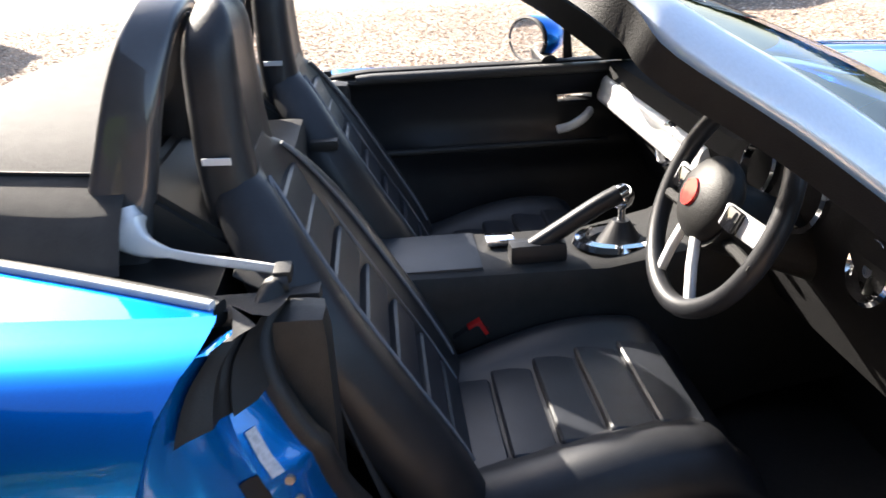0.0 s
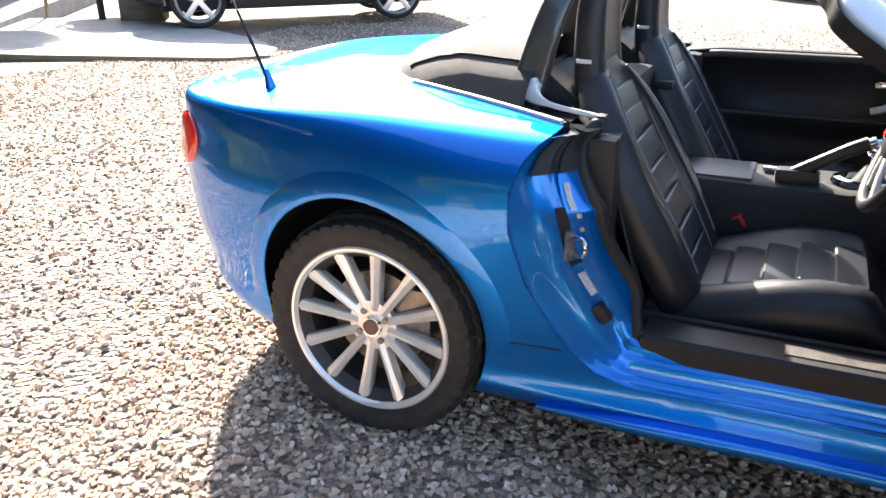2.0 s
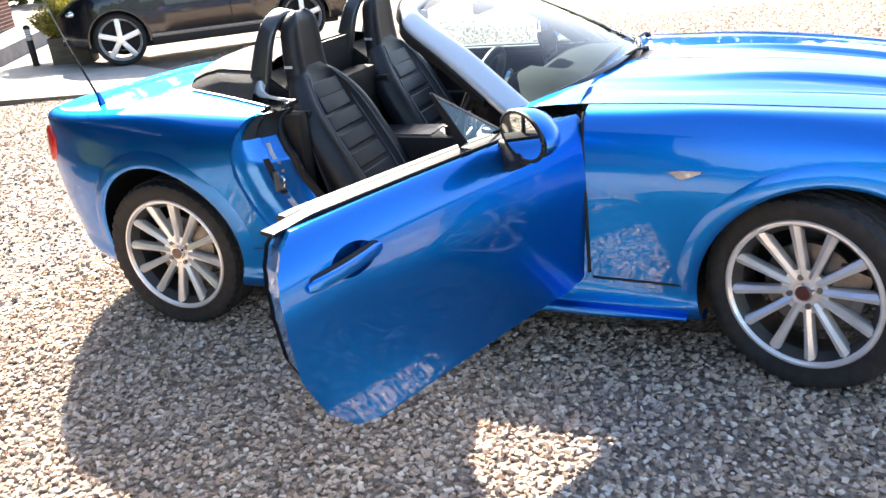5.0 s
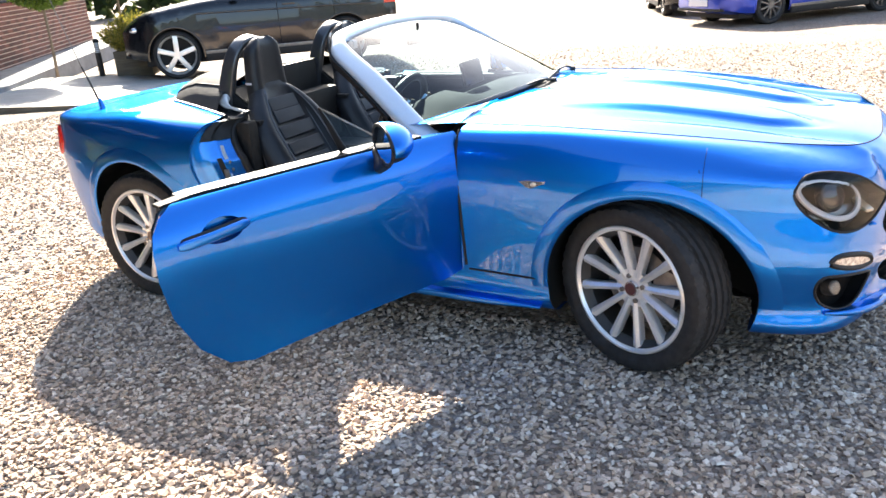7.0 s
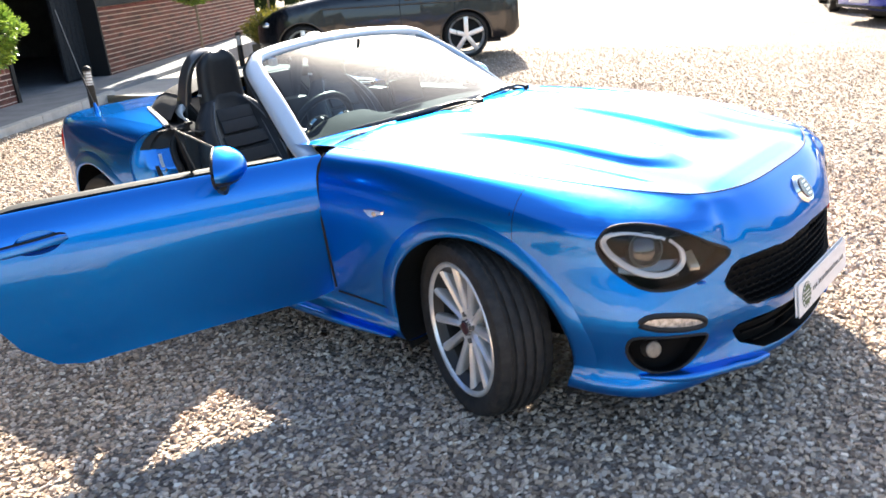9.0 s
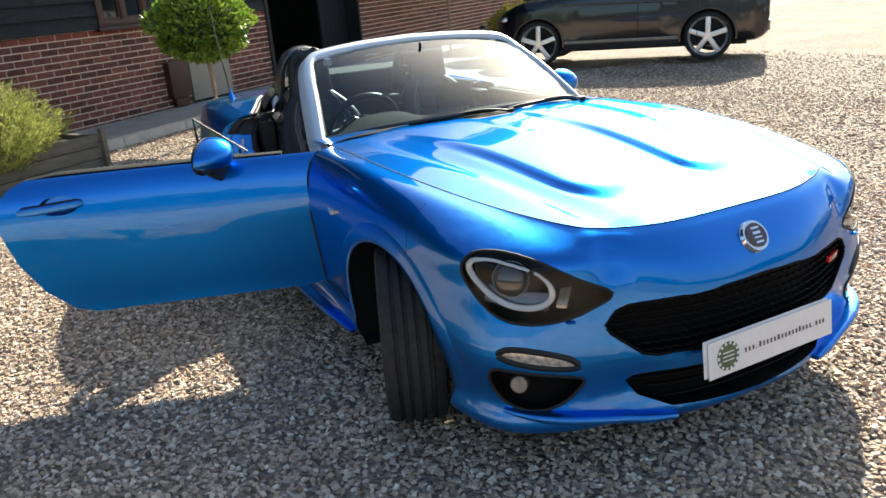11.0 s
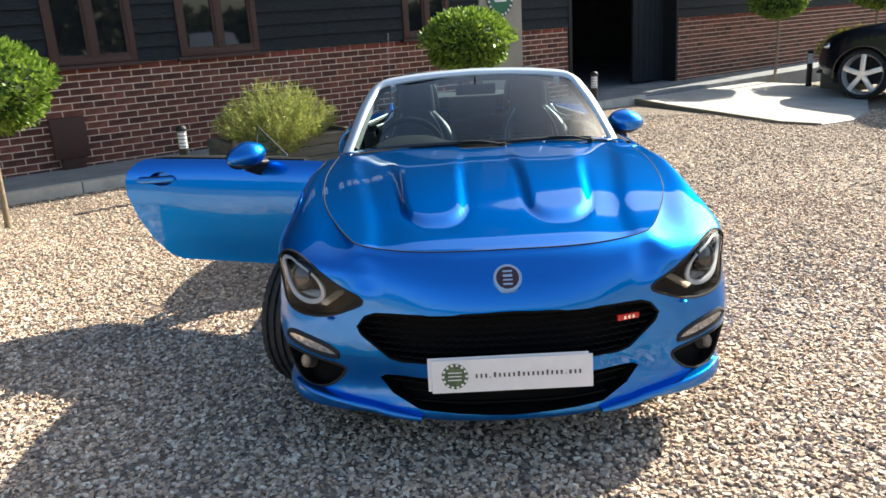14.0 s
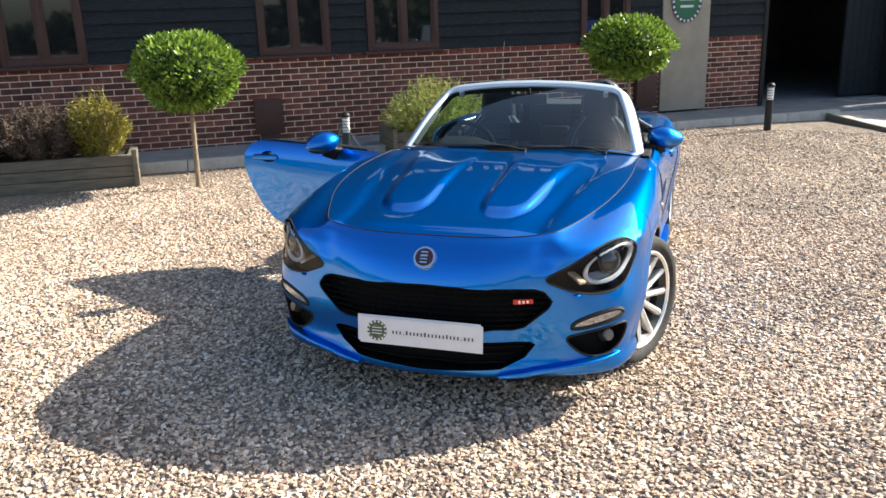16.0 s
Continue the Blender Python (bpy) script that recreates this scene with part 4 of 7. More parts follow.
outline("grille_lip", GRILLE, (3.0, 0, 0), (0, 1, 0), 0.005, GRILLE_BLACK, grille, -0.002, mirror=True)
for sd in (1, -1):
    hl = new("headlamp")
    hl.parent = car
    hl["label"] = "clear projector headlamp with a pale ring"
    recess("bowl", panels["lens"], 0.055, GRILLE_BLACK, hl, (sd,))
    q = put("lens", panel_mesh("headlamp_lens", panels["lens"], LENS_GLASS, (sd,), -0.001), hl)
    q.visible_shadow = False
    outline("gasket", HEADLAMP, HL_O, HL_H, 0.0045, SEAM, hl, -0.001, sd)
    cx, cz = -0.085, 0.655
    ring = [(-0.055 + 0.122 * math.cos(a), 0.652 + 0.062 * math.sin(a) - 0.035 * math.cos(a)) for a in np.linspace(radians(60), radians(412), 48)]
    pts = wrap(ring, HL_O, HL_H, -0.018, sd)
    part("light_guide", sweep(pts, rounded(0.019, 0.012, 0.004), up=(0.8, -0.5 * sd, 0.3), scale=[0.45 + 0.55 * float(smooth01((i_ - 6) / 10)) * float(smooth01((46 - i_) / 6)) for i_ in range(48)]), LAMP_WHITE, hl, "pale daytime light ring")
    c, n = wrap([(cx + 0.035, cz - 0.002)], HL_O, HL_H, -0.034, sd)[0], Vector((0.75, -0.6 * sd, 0.25)).normalized()
    rot = n.to_track_quat("Z", "Y").to_matrix().to_4x4()
    part("projector", cyl(0.056, 0.052, 0.02, c - n * 0.006, 32, rot=rot), GLOSS_BLACK, hl)
    part("projector_lens", ball(0.050, 0.050, 0.026, c, 28, rot=rot), DARK_GLASS, hl, "dark glass projector lens")
    part("lamp_divider", sweep(wrap([(-0.135, 0.615), (-0.04, 0.600), (0.06, 0.590)], HL_O, HL_H, -0.034, sd), rounded(0.05, 0.006, 0.002), up=(0.8, -0.5 * sd, 0.3)), LAMP_DARK, hl)
    am = wrap([(0.10, 0.603)], HL_O, HL_H, -0.026, sd)[0]
    part("amber_reflector", box(0.085, 0.030, 0.012, am, 0.005, rot=Matrix.Rotation(radians(-48 * sd), 4, "Z") @ Matrix.Rotation(radians(18), 4, "Y")), AMBER, hl)
    fg = new("fog_lamp_pod")
    fg.parent = car
    recess("fog_tray", panels["fog"], 0.045, GRILLE_BLACK, fg, (sd,))
    outline("fog_lip", FOG, FOG_O, FOG_H, 0.005, BLACK_PLASTIC, fg, 0.0, sd)
    c = wrap([(-0.070, 0.340)], FOG_O, FOG_H, -0.030, sd)[0]
    part("fog_lamp", cyl(0.028, 0.026, 0.03, c, 28, rot=rot), STEEL, fg, "round fog lamp")
    part("fog_glass", ball(0.026, 0.026, 0.012, c + n * 0.015, 24, rot=rot), LENS_GLASS, fg)
    bl = new("front_indicator")
    bl.parent = car
    put("indicator_lens", panel_mesh("indicator_lens", panels["blink"], material("clear_indicator_lens", (0.30, 0.26, 0.23), 0.1, 0.3, 0.5, 90, coat=1.0, second=(0.70, 0.66, 0.62)), (sd,), 0.001), bl)
    outline("indicator_surround", [(0.01 + (h - 0.01) * 1.06, 0.434 + (z - 0.434) * 1.16) for h, z in BLINK], FOG_O, FOG_H, 0.010, BLACK_PLASTIC, bl, -0.003, sd)
    wj = wrap([(0.112, 0.538)], HL_O, HL_H, 0.002, sd)[0]
    part("washer_jet_cover", ball(0.016, 0.014, 0.006, wj, 14), PAINT, car)
    for cx_, cz_, stretch_ in ((2.335, 0.31, 0.135), (0.0, 0.345, 0.0)):
        V, F = [], []
        n_a = 44
        for i in range(n_a + 1):
            a = radians(-4 + 188 * i / n_a)
            c_, s_ = math.cos(a), math.sin(a)
            front_ = 1 + stretch_ * max(0.0, c_) ** 1.5
            for dr, lift in ((0.000, 0.001), (0.003, 0.0045), (0.016, 0.0055), (0.042, 0.0045), (0.060, 0.0012), (0.070, -0.002)):
                q, nn = on_shell((cx_ + (ARCH_R + dr) * c_ * front_, -1, cz_ + (ARCH_R + dr) * s_), (0, 1, 0))
                q = q + Vector((nn.x * 0.3, nn.y, nn.z * 0.3)) * lift
                V.append((q.x, q.y * sd, q.z))
        for i in range(n_a):
            for j in range(5):
                F.append((i * 6 + j, i * 6 + j + 1, i * 6 + j + 7, i * 6 + j + 6)[::sd])
        put("arch_flare", mesh_from("arch_flare", V, F, PAINT), car)
    hinge_line = []
    for z in np.linspace(0.335, 0.850, 14):
        q, _ = on_shell((1.664 - 0.010 * max(0.0, (z - 0.6) / 0.25), -1, z), (0, 1, 0))
        hinge_line.append((q.x, (q.y + 0.001) * sd, q.z))
    part("hinge_gap", sweep(hinge_line, circle(0.0065, 8)), SEAM, car)
    wing_foot = []
    for x in np.linspace(1.675, 1.985, 10):
        q, _ = on_shell((x, -1, 0.318 - 0.02 * (x - 1.675)), (0, 1, 0))
        wing_foot.append((q.x, q.y * sd, q.z))
    part("sill_gap", sweep(wing_foot, circle(0.0045, 6)), SEAM, car)
    mk = new("side_indicator")
    mk.parent = car
    mpts = [Vector((x, 0, z)) for x, z in ((1.905, 0.690), (1.945, 0.695), (2.008, 0.693), (2.005, 0.683), (1.955, 0.664), (1.935, 0.668))]
    bm = bmesh.new()
    vs = []
    for lift, k in ((0.001, 1.0), (0.007, 0.86)):
        row = []
        for p in mpts:
            q = Vector((1.955 + (p.x - 1.955) * k, 0, 0.682 + (p.z - 0.682) * k))
            s_, n_ = on_shell((q.x, -1, q.z), (0, 1, 0))
            s_ = s_ + n_ * lift
            row.append(bm.verts.new((s_.x, s_.y * sd, s_.z)))
        vs.append(row)
    for i in range(6):
        bm.faces.new((vs[0][i], vs[0][(i + 1) % 6], vs[1][(i + 1) % 6], vs[1][i]))
    bm.faces.new(vs[1])
    bmesh.ops.recalc_face_normals(bm, faces=bm.faces)
    part("marker_lens", bm, LAMP_SILVER, mk, "clear side indicator")
    part("marker_bulb", ball(0.012, 0.006, 0.008, Vector((1.965, on_shell((1.965, -1, 0.68), (0, 1, 0))[0].y * sd, 0.681)) + Vector((0, -0.006 * sd, 0)), 12), AMBER, mk)
    # tail lamp
    bm = bmesh.new()
    rows_ = []
    for lift, k in ((-0.004, 1.0), (0.010, 0.95), (0.016, 0.75), (0.018, 0.3)):
        row = []
        for a in np.linspace(0, 2 * math.pi, 26, endpoint=False):
            h, z = 0.085 * math.cos(a) * k, 0.722 + 0.078 * math.sin(a) * k
            d = Vector((-0.84, -0.54, 0))
            tng = Vector((0.54, -0.84, 0))
            p, n_ = on_shell(Vector((-0.74, -0.70, z)) + tng * h, -d)
            p = p + n_ * lift
            row.append(bm.verts.new((p.x, p.y * sd, p.z)))
        rows_.append(row)
    for a, b in zip(rows_, rows_[1:]):
        for i in range(26):
            bm.faces.new((a[i], a[(i + 1) % 26], b[(i + 1) % 26], b[i]))
    bm.faces.new(rows_[-1])
    bmesh.ops.recalc_face_normals(bm, faces=bm.faces)
    part("tail_lamp", bm, RED_LENS, car, "red tail lamp lens", deg=60)
    # shut lines
    for a, b in ((DOOR[1:5], "door_gap"), (DOOR[4:12], "door_gap")):
        if sd == -1:
            dense = spline([(x, z, 0) for x, z in a], 24)
            pts = []
            for p in dense:
                s_, n_ = on_shell((p.x, -1, min(p.y, 0.852)), (0, 1, 0))
                pts.append((s_.x, s_.y * sd + (-0.0008 * sd), s_.z))
            part("door_gap", sweep(pts, circle(0.003, 6)), SEAM, car)
    pts = []
    for z in np.linspace(0.655, 0.845, 16):
        s_, n_ = on_shell((2.53, -1, z), (0, 1, 0))
        pts.append((s_.x, s_.y * sd, s_.z))
    part("wing_gap", sweep(pts, circle(0.0011, 6)), SEAM, car)
    pts = []
    for x in np.linspace(0.30, 0.52, 12):
        s_, n_ = on_shell((x, -1, 0.362), (0, 1, 0))
        pts.append((s_.x, s_.y * sd, s_.z))
    part("sill_gap", sweep(pts, circle(0.0022, 6)), SEAM, car)
    # side skirt blade
    sk = []
    for u in np.linspace(0, 1, 16):
        x = 0.47 + 1.50 * u
        s_, n_ = on_shell((x, -1, 0.235), (0, 1, 0))
        sk.append((x, (s_.y - 0.004) * sd, 0.205 + 0.018 * math.sin(math.pi * u)))
    part("side_skirt", sweep(sk, rounded(0.075, 0.030, 0.010), scale=[0.3 + 0.7 * min(1, 6 * min(u, 1 - u)) for u in np.linspace(0, 1, 16)]), PAINT, car, "blade-like sill skirt", deg=60)
    # chin blades beside the lower intake
    ch = []
    for u in np.linspace(0, 1, 14):
        p, n_ = on_shell((2.9 + 0.2 * u, -0.74 + 0.44 * u, 0.272 - 0.068 * u), Vector((-0.75 - 0.25 * u, 0.66 - 0.66 * u, 0)))
        p = p + n_ * (0.004 + 0.010 * math.sin(math.pi * u))
        ch.append(Vector((p.x, p.y * sd, p.z)))
    part("chin_blade", sweep(ch, rounded(0.055, 0.026, 0.010), scale=[0.4 + 0.6 * min(1, 4 * min(u, 1.1 - u)) for u in np.linspace(0, 1, 14)]), PAINT, car, deg=60)

# badge and number plate
bz = 0.677
bp, bn = on_shell((3.0, -0.001, bz), (-1, 0, 0))
bn = Vector((bn.x, 0, bn.z)).normalized()
brot = bn.to_track_quat("Z", "Y").to_matrix().to_4x4()
badge = part("bonnet_badge", cyl(0.050, 0.046, 0.012, bp + bn * 0.006, 40, rot=brot), CHROME, car, "round chrome-ringed badge")
badge.matrix_local = Matrix.Translation((0, -bp.y, 0))
disc = cyl(0.037, 0.037, 0.004, bp + bn * 0.0135, 36, rot=brot)
part("badge_disc", disc, material("dark_maroon_enamel", (0.05, 0.006, 0.010), 0.2, 0, 0.2, 60, coat=1.0), badge)
bar = bmesh.new()
for i, (dx, w) in enumerate(((-0.022, 0.006), (-0.008, 0.005), (0.006, 0.008), (0.021, 0.006))):
    box(w, 0.030, 0.003, bm=bar, rot=Matrix.Translation(bp + bn * 0.0165) @ brot @ Matrix.Rotation(radians(90), 4, "Z") @ Matrix.Translation((dx, 0, 0)))
part("badge_bars", bar, CHROME, badge)
PLATE = Matrix.Translation((3.205, 0, 0.385)) @ Matrix.Rotation(radians(-6), 4, "Y")
pl = part("number_plate", box(0.004, 0.520, 0.111, (0, 0, 0), 0.0015, 1), PLATE_WHITE, car, "white show plate with a green crest and grey print", PLATE)
part("backing_plate", box(0.004, 0.520, 0.111, (-0.006, -0.012, 0.006), 0.0015, 1), PLATE_WHITE, pl)
cr = cyl(0.043, 0.043, 0.001, (0.003, -0.185, 0), 32, rot=Matrix.Rotation(radians(90), 4, "Y"))
part("crest", cr, GREEN_PRINT, pl)
cr = bmesh.new()
for k in range(14):
    a = 2 * math.pi * k / 14
    box(0.001, 0.008, 0.008, (0.0042, -0.185 + 0.038 * math.cos(a), 0.038 * math.sin(a)), bm=cr)
for dz in (-0.012, 0.0, 0.012):
    box(0.001, 0.044, 0.003, (0.0042, -0.185, dz), bm=cr)
part("crest_marks", cr, PLATE_WHITE, pl)
bar = bmesh.new()
y = -0.118
for i in range(23):
    w = 0.0035 if i in (3, 19) else (0.0075 if i in (4, 9, 20) else 0.0062)
    h = 0.003 if i in (3, 19) else (0.017 if i in (4, 9, 15) else 0.0135)
    box(0.0008, w, h, (0.0030, y + w / 2, (h - 0.017) / 2), bm=bar)
    y += w + 0.0090
part("printed_line", bar, INK, pl)
tag = part("red_tag", box(0.012, 0.080, 0.020, (3.095, 0.395, 0.520), 0.004, rot=Matrix.Rotation(radians(20), 4, "Z")), RED_PLASTIC, car, "small red grille tag with pale bars")
bar = bmesh.new()
for k in range(3):
    box(0.002, 0.008, 0.012, (3.1015 - 0.006 * k + 0.006, 0.383 + 0.015 * k, 0.520), bm=bar, rot=Matrix.Rotation(radians(20), 4, "Z") @ Matrix.Rotation(radians(15), 4, "X"))
part("tag_bars", bar, CHROME, tag)

# underbody and bulkheads that close the shell
V = [(2.95, -0.55, 0.172), (2.95, 0.55, 0.172), (2.70, 0.70, 0.17), (2.66, 0.45, 0.17), (2.0, 0.45, 0.17), (1.98, 0.76, 0.17), (0.36, 0.76, 0.17), (0.34, 0.45, 0.19), (-0.34, 0.45, 0.2), (-0.36, 0.7, 0.22), (-0.62, 0.6, 0.22), (-0.62, -0.6, 0.22), (-0.36, -0.7, 0.22), (-0.34, -0.45, 0.2), (0.34, -0.45, 0.19), (0.36, -0.76, 0.17), (1.98, -0.76, 0.17), (2.0, -0.45, 0.17), (2.66, -0.45, 0.17), (2.70, -0.70, 0.17)]
bm = bmesh.new()
bm.faces.new([bm.verts.new(v) for v in V])
part("underbody", bm, BLACK_PLASTIC, car)
part("firewall", box(0.04, 1.36, 0.66, (1.63, 0, 0.50)), BLACK_PLASTIC, car)
part("rear_bulkhead", box(0.04, 1.36, 0.66, (0.42, 0, 0.50)), CARPET, car)
part("cabin_floor", box(1.22, 1.44, 0.03, (1.02, 0, 0.215)), CARPET, car)

# door aperture: painted jamb, seal, sill trim
STICKER = material("pale_paper_sticker", (0.42, 0.45, 0.50), 0.5, 0, 0.35, 160)
JAMB = ((0, 0), (0.003, 0.008), (0.010, 0.013), (0.022, 0.022), (0.034, 0.033), (0.047, 0.043), (0.060, 0.050), (0.088, 0.064), (0.094, 0.082), (0.112, 0.092), (0.117, 0.084), (0.150, 0.112), (0.168, 0.145))
SILL_STEP = ((0, 0), (0.004, 0.006), (0.010, 0.008), (0.012, 0.020), (0.022, 0.024), (0.026, 0.026), (0.030, 0.038), (0.045, 0.040), (0.052, 0.044), (0.058, 0.052), (0.075, 0.054), (0.088, 0.058), (0.096, 0.075))
rear_edge = spline([(x, z, 0) for x, z in ((0.472, 0.866), (0.446, 0.846), (0.422, 0.815), (0.400, 0.75), (0.400, 0.66), (0.435, 0.53), (0.510, 0.40), (0.60, 0.315), (0.70, 0.288), (1.0, 0.288), (1.3, 0.290), (1.60, 0.298))], 60)
bm = bmesh.new()
rows_ = []
inner_line = []
for i, p in enumerate(rear_edge):
    s_, n_ = on_shell((p.x, -1, min(p.y, 0.856)), (0, 1, 0))
    a, b = rear_edge[max(i - 1, 0)], rear_edge[min(i + 1, 59)]
    tx, tz = b.x - a.x, b.y - a.y
    L = math.hypot(tx, tz)
    nx, nz = -tz / L, tx / L
    k = smooth01(min(1.0, (1.0 - p.x) / 0.3)) if p.x > 0.7 else 1.0
    if p.x < 0.6 and p.y > 0.66:
        w = smooth01((p.y - 0.66) / 0.10)
        nz *= 1 - w
        nx += (1 - nx) * w
        k = 1 - 0.78 * smooth01((p.y - 0.66) / 0.206)
    row = []
    bend = float(smooth01((p.x - 0.50) / 0.17)) if p.y < 0.5 else 0.0
    for (off, dep), (off_s, dep_s) in zip(JAMB, SILL_STEP):
        off = off * (0.25 + 0.75 * k) * (1 - bend) + off_s * bend
        dep = dep * (1 - bend) + dep_s * bend
        row.append(bm.verts.new((s_.x + nx * off, s_.y + dep, s_.z + nz * off)))
    rows_.append(row)
    inner_line.append(row[-1].co.copy())
for a, b in zip(rows_, rows_[1:]):
    for j in range(len(a) - 1):
        bm.faces.new((a[j], a[j + 1], b[j + 1], b[j]))
jamb_rows = [[v.co.copy() for v in r] for r in rows_]
bmesh.ops.recalc_face_normals(bm, faces=bm.faces)
jamb = part("door_jamb", bm, PAINT_DARK, car, "blue painted door jamb", deg=60)
part("door_seal", sweep([p + Vector((0, 0.006, 0)) for p in inner_line], rounded(0.034, 0.030, 0.010), up=(0, 1, 0)), BLACK_PLASTIC, car, "black rubber door seal")
# dark rubber cap over the top of the jamb
bm = bmesh.new()
cap_rows = [[Vector(c) + Vector((0.006, -0.006, 0)) for c in r] for r, p in zip(jamb_rows, rear_edge) if p.y > 0.772 and p.x < 0.6]
cv = [[bm.verts.new(c) for c in r[4:]] for r in cap_rows]
for a, b in zip(cv, cv[1:]):
    for j in range(len(a) - 1):
        bm.faces.new((a[j], a[j + 1], b[j + 1], b[j]))
bmesh.ops.recalc_face_normals(bm, faces=bm.faces)
lid = [v.co.copy() for v in cv[0]]
back = [Vector((min(c.x - 0.004, 0.475 - (c.y + 0.700) * 0.2) - 0.12 * smooth01((c.y + 0.73) / 0.05), c.y + 0.05 * smooth01((-0.66 - c.y) / 0.06), c.z + 0.002)) for c in lid]
bk = [bm.verts.new(c) for c in back]
for j in range(len(bk) - 1):
    bm.faces.new((cv[0][j], cv[0][j + 1], bk[j + 1], bk[j]))
bmesh.ops.recalc_face_normals(bm, faces=bm.faces)
part("jamb_cap", bm, BLACK_PLASTIC, car, "black rubber cap on the jamb", deg=40)


def jamb_at(z, col):
    """A point of the rear jamb at a height of its outer edge, col columns in."""
    i = next(q for q in range(len(rear_edge) - 1) if rear_edge[q + 1].y < z)
    w = (rear_edge[i].y - z) / (rear_edge[i].y - rear_edge[i + 1].y)
    c = int(col)
    a, b = (jamb_rows[q][c].lerp(jamb_rows[q][min(c + 1, len(JAMB) - 1)], col - c) for q in (i, i + 1))
    return a.lerp(b, w)


def jamb_patch(name, z0, z1, c0, c1, mat, label="", lift=0.0018, n=6):
    bm = bmesh.new()
    g = [[bm.verts.new(jamb_at(z0 + (z1 - z0) * i / n, c0 + (c1 - c0) * j / 2) + Vector((0.6, -0.8, 0)) * lift) for j in range(3)] for i in range(n + 1)]
    for a, b in zip(g, g[1:]):
        for j in range(2):
            bm.faces.new((a[j], a[j + 1], b[j + 1], b[j]))
    bmesh.ops.recalc_face_normals(bm, faces=bm.faces)
    return part(name, bm, mat, jamb, label)


jamb_patch("latch_channel", 0.52, 0.70, 7.7, 9.1, SEAM, "dark latch slot", n=4)
jamb_patch("sticker", 0.69, 0.755, 10.25, 10.65, STICKER, "white paper sticker", 0.0025, 2)
jamb_patch("sticker", 0.43, 0.495, 7.9, 8.8, STICKER, "white paper sticker", 0.0025, 2)
lt = new("door_striker")
lt.parent = car
sp = jamb_at(0.585, 8.6)
part("striker_plate", box(0.010, 0.034, 0.075, sp + Vector((0.004, -0.006, 0)), 0.003, rot=Matrix.Rotation(radians(-35), 4, "Z")), STEEL, lt)
part("striker_loop", sweep(spline([sp + Vector(q) for q in ((0, -0.005, 0.022), (0.034, -0.020, 0.020), (0.042, -0.024, 0.0), (0.034, -0.020, -0.020), (0, -0.005, -0.022))], 14), circle(0.005, 8)), CHROME, lt)
part("rubber_stop", box(0.026, 0.032, 0.050, jamb_at(0.385, 8.0) + Vector((0.004, -0.010, 0)), 0.010, rot=Matrix.Rotation(radians(-40), 4, "Y")), BLACK_PLASTIC, jamb)
for z_ in (0.665, 0.62):
    part("jamb_screw", cyl(0.007, 0.006, 0.004, jamb_at(z_, 10.6) + Vector((0.001, -0.002, 0)), 12, rot=Matrix.Rotation(radians(90), 4, "X")), STEEL, jamb)
part("sill_trim", box(0.95, 0.130, 0.100, (1.155, -0.690, 0.352), 0.022, 3), BLACK_PLASTIC, car, "black sill trim")
part("scuff_plate", box(0.45, 0.045, 0.004, (1.22, -0.700, 0.4035), 0.001, 1), STEEL, car, "brushed scuff plate")
part("inner_side_trim", box(0.98, 0.02, 0.28, (1.12, -0.645, 0.27), 0.006), CARPET, car)
for sd in (1, -1):
    part("rear_side_trim", box(0.20, 0.07, 0.54, (0.49, 0.655 * sd, 0.57), 0.03), BLACK_PLASTIC, car)


# ---------------------------------------------------------------- seats
def loft(sections, cap=True):
    bm = bmesh.new()
    rr_ = [[bm.verts.new(p) for p in s] for s in sections]
    m = len(rr_[0])
    for a, b in zip(rr_, rr_[1:]):
        for j in range(m):
            bm.faces.new((a[j], a[(j + 1) % m], b[(j + 1) % m], b[j]))
    if cap:
        bm.faces.new(rr_[0][::-1])
        bm.faces.new(rr_[-1])
    bmesh.ops.recalc_face_normals(bm, faces=bm.faces)
    return bm


def padded(w, thick, bolster, n=40, sq=0.55):
    """A padded cross-section in (across, forward) with raised bolsters at the sides."""
    out = []
    for i in range(n):
        a = 2 * math.pi * i / n
        c, s = math.cos(a), math.sin(a)
        u = math.copysign(abs(c) ** sq, c)
        d = math.copysign(abs(s) ** 0.6, s)
        y = w / 2 * u
        f = thick / 2 * d
        if d > 0:
            f += bolster * smooth01((abs(u) - 0.45) / 0.3) * (1 - 0.7 * smooth01((abs(u) - 0.86) / 0.14)) - 0.25 * bolster * (abs(u) < 0.5)
        out.append((y, f))
    return out


PIPING = material("pale_grey_piping", (0.13, 0.135, 0.15), 0.6, 0, 0.1, 60)


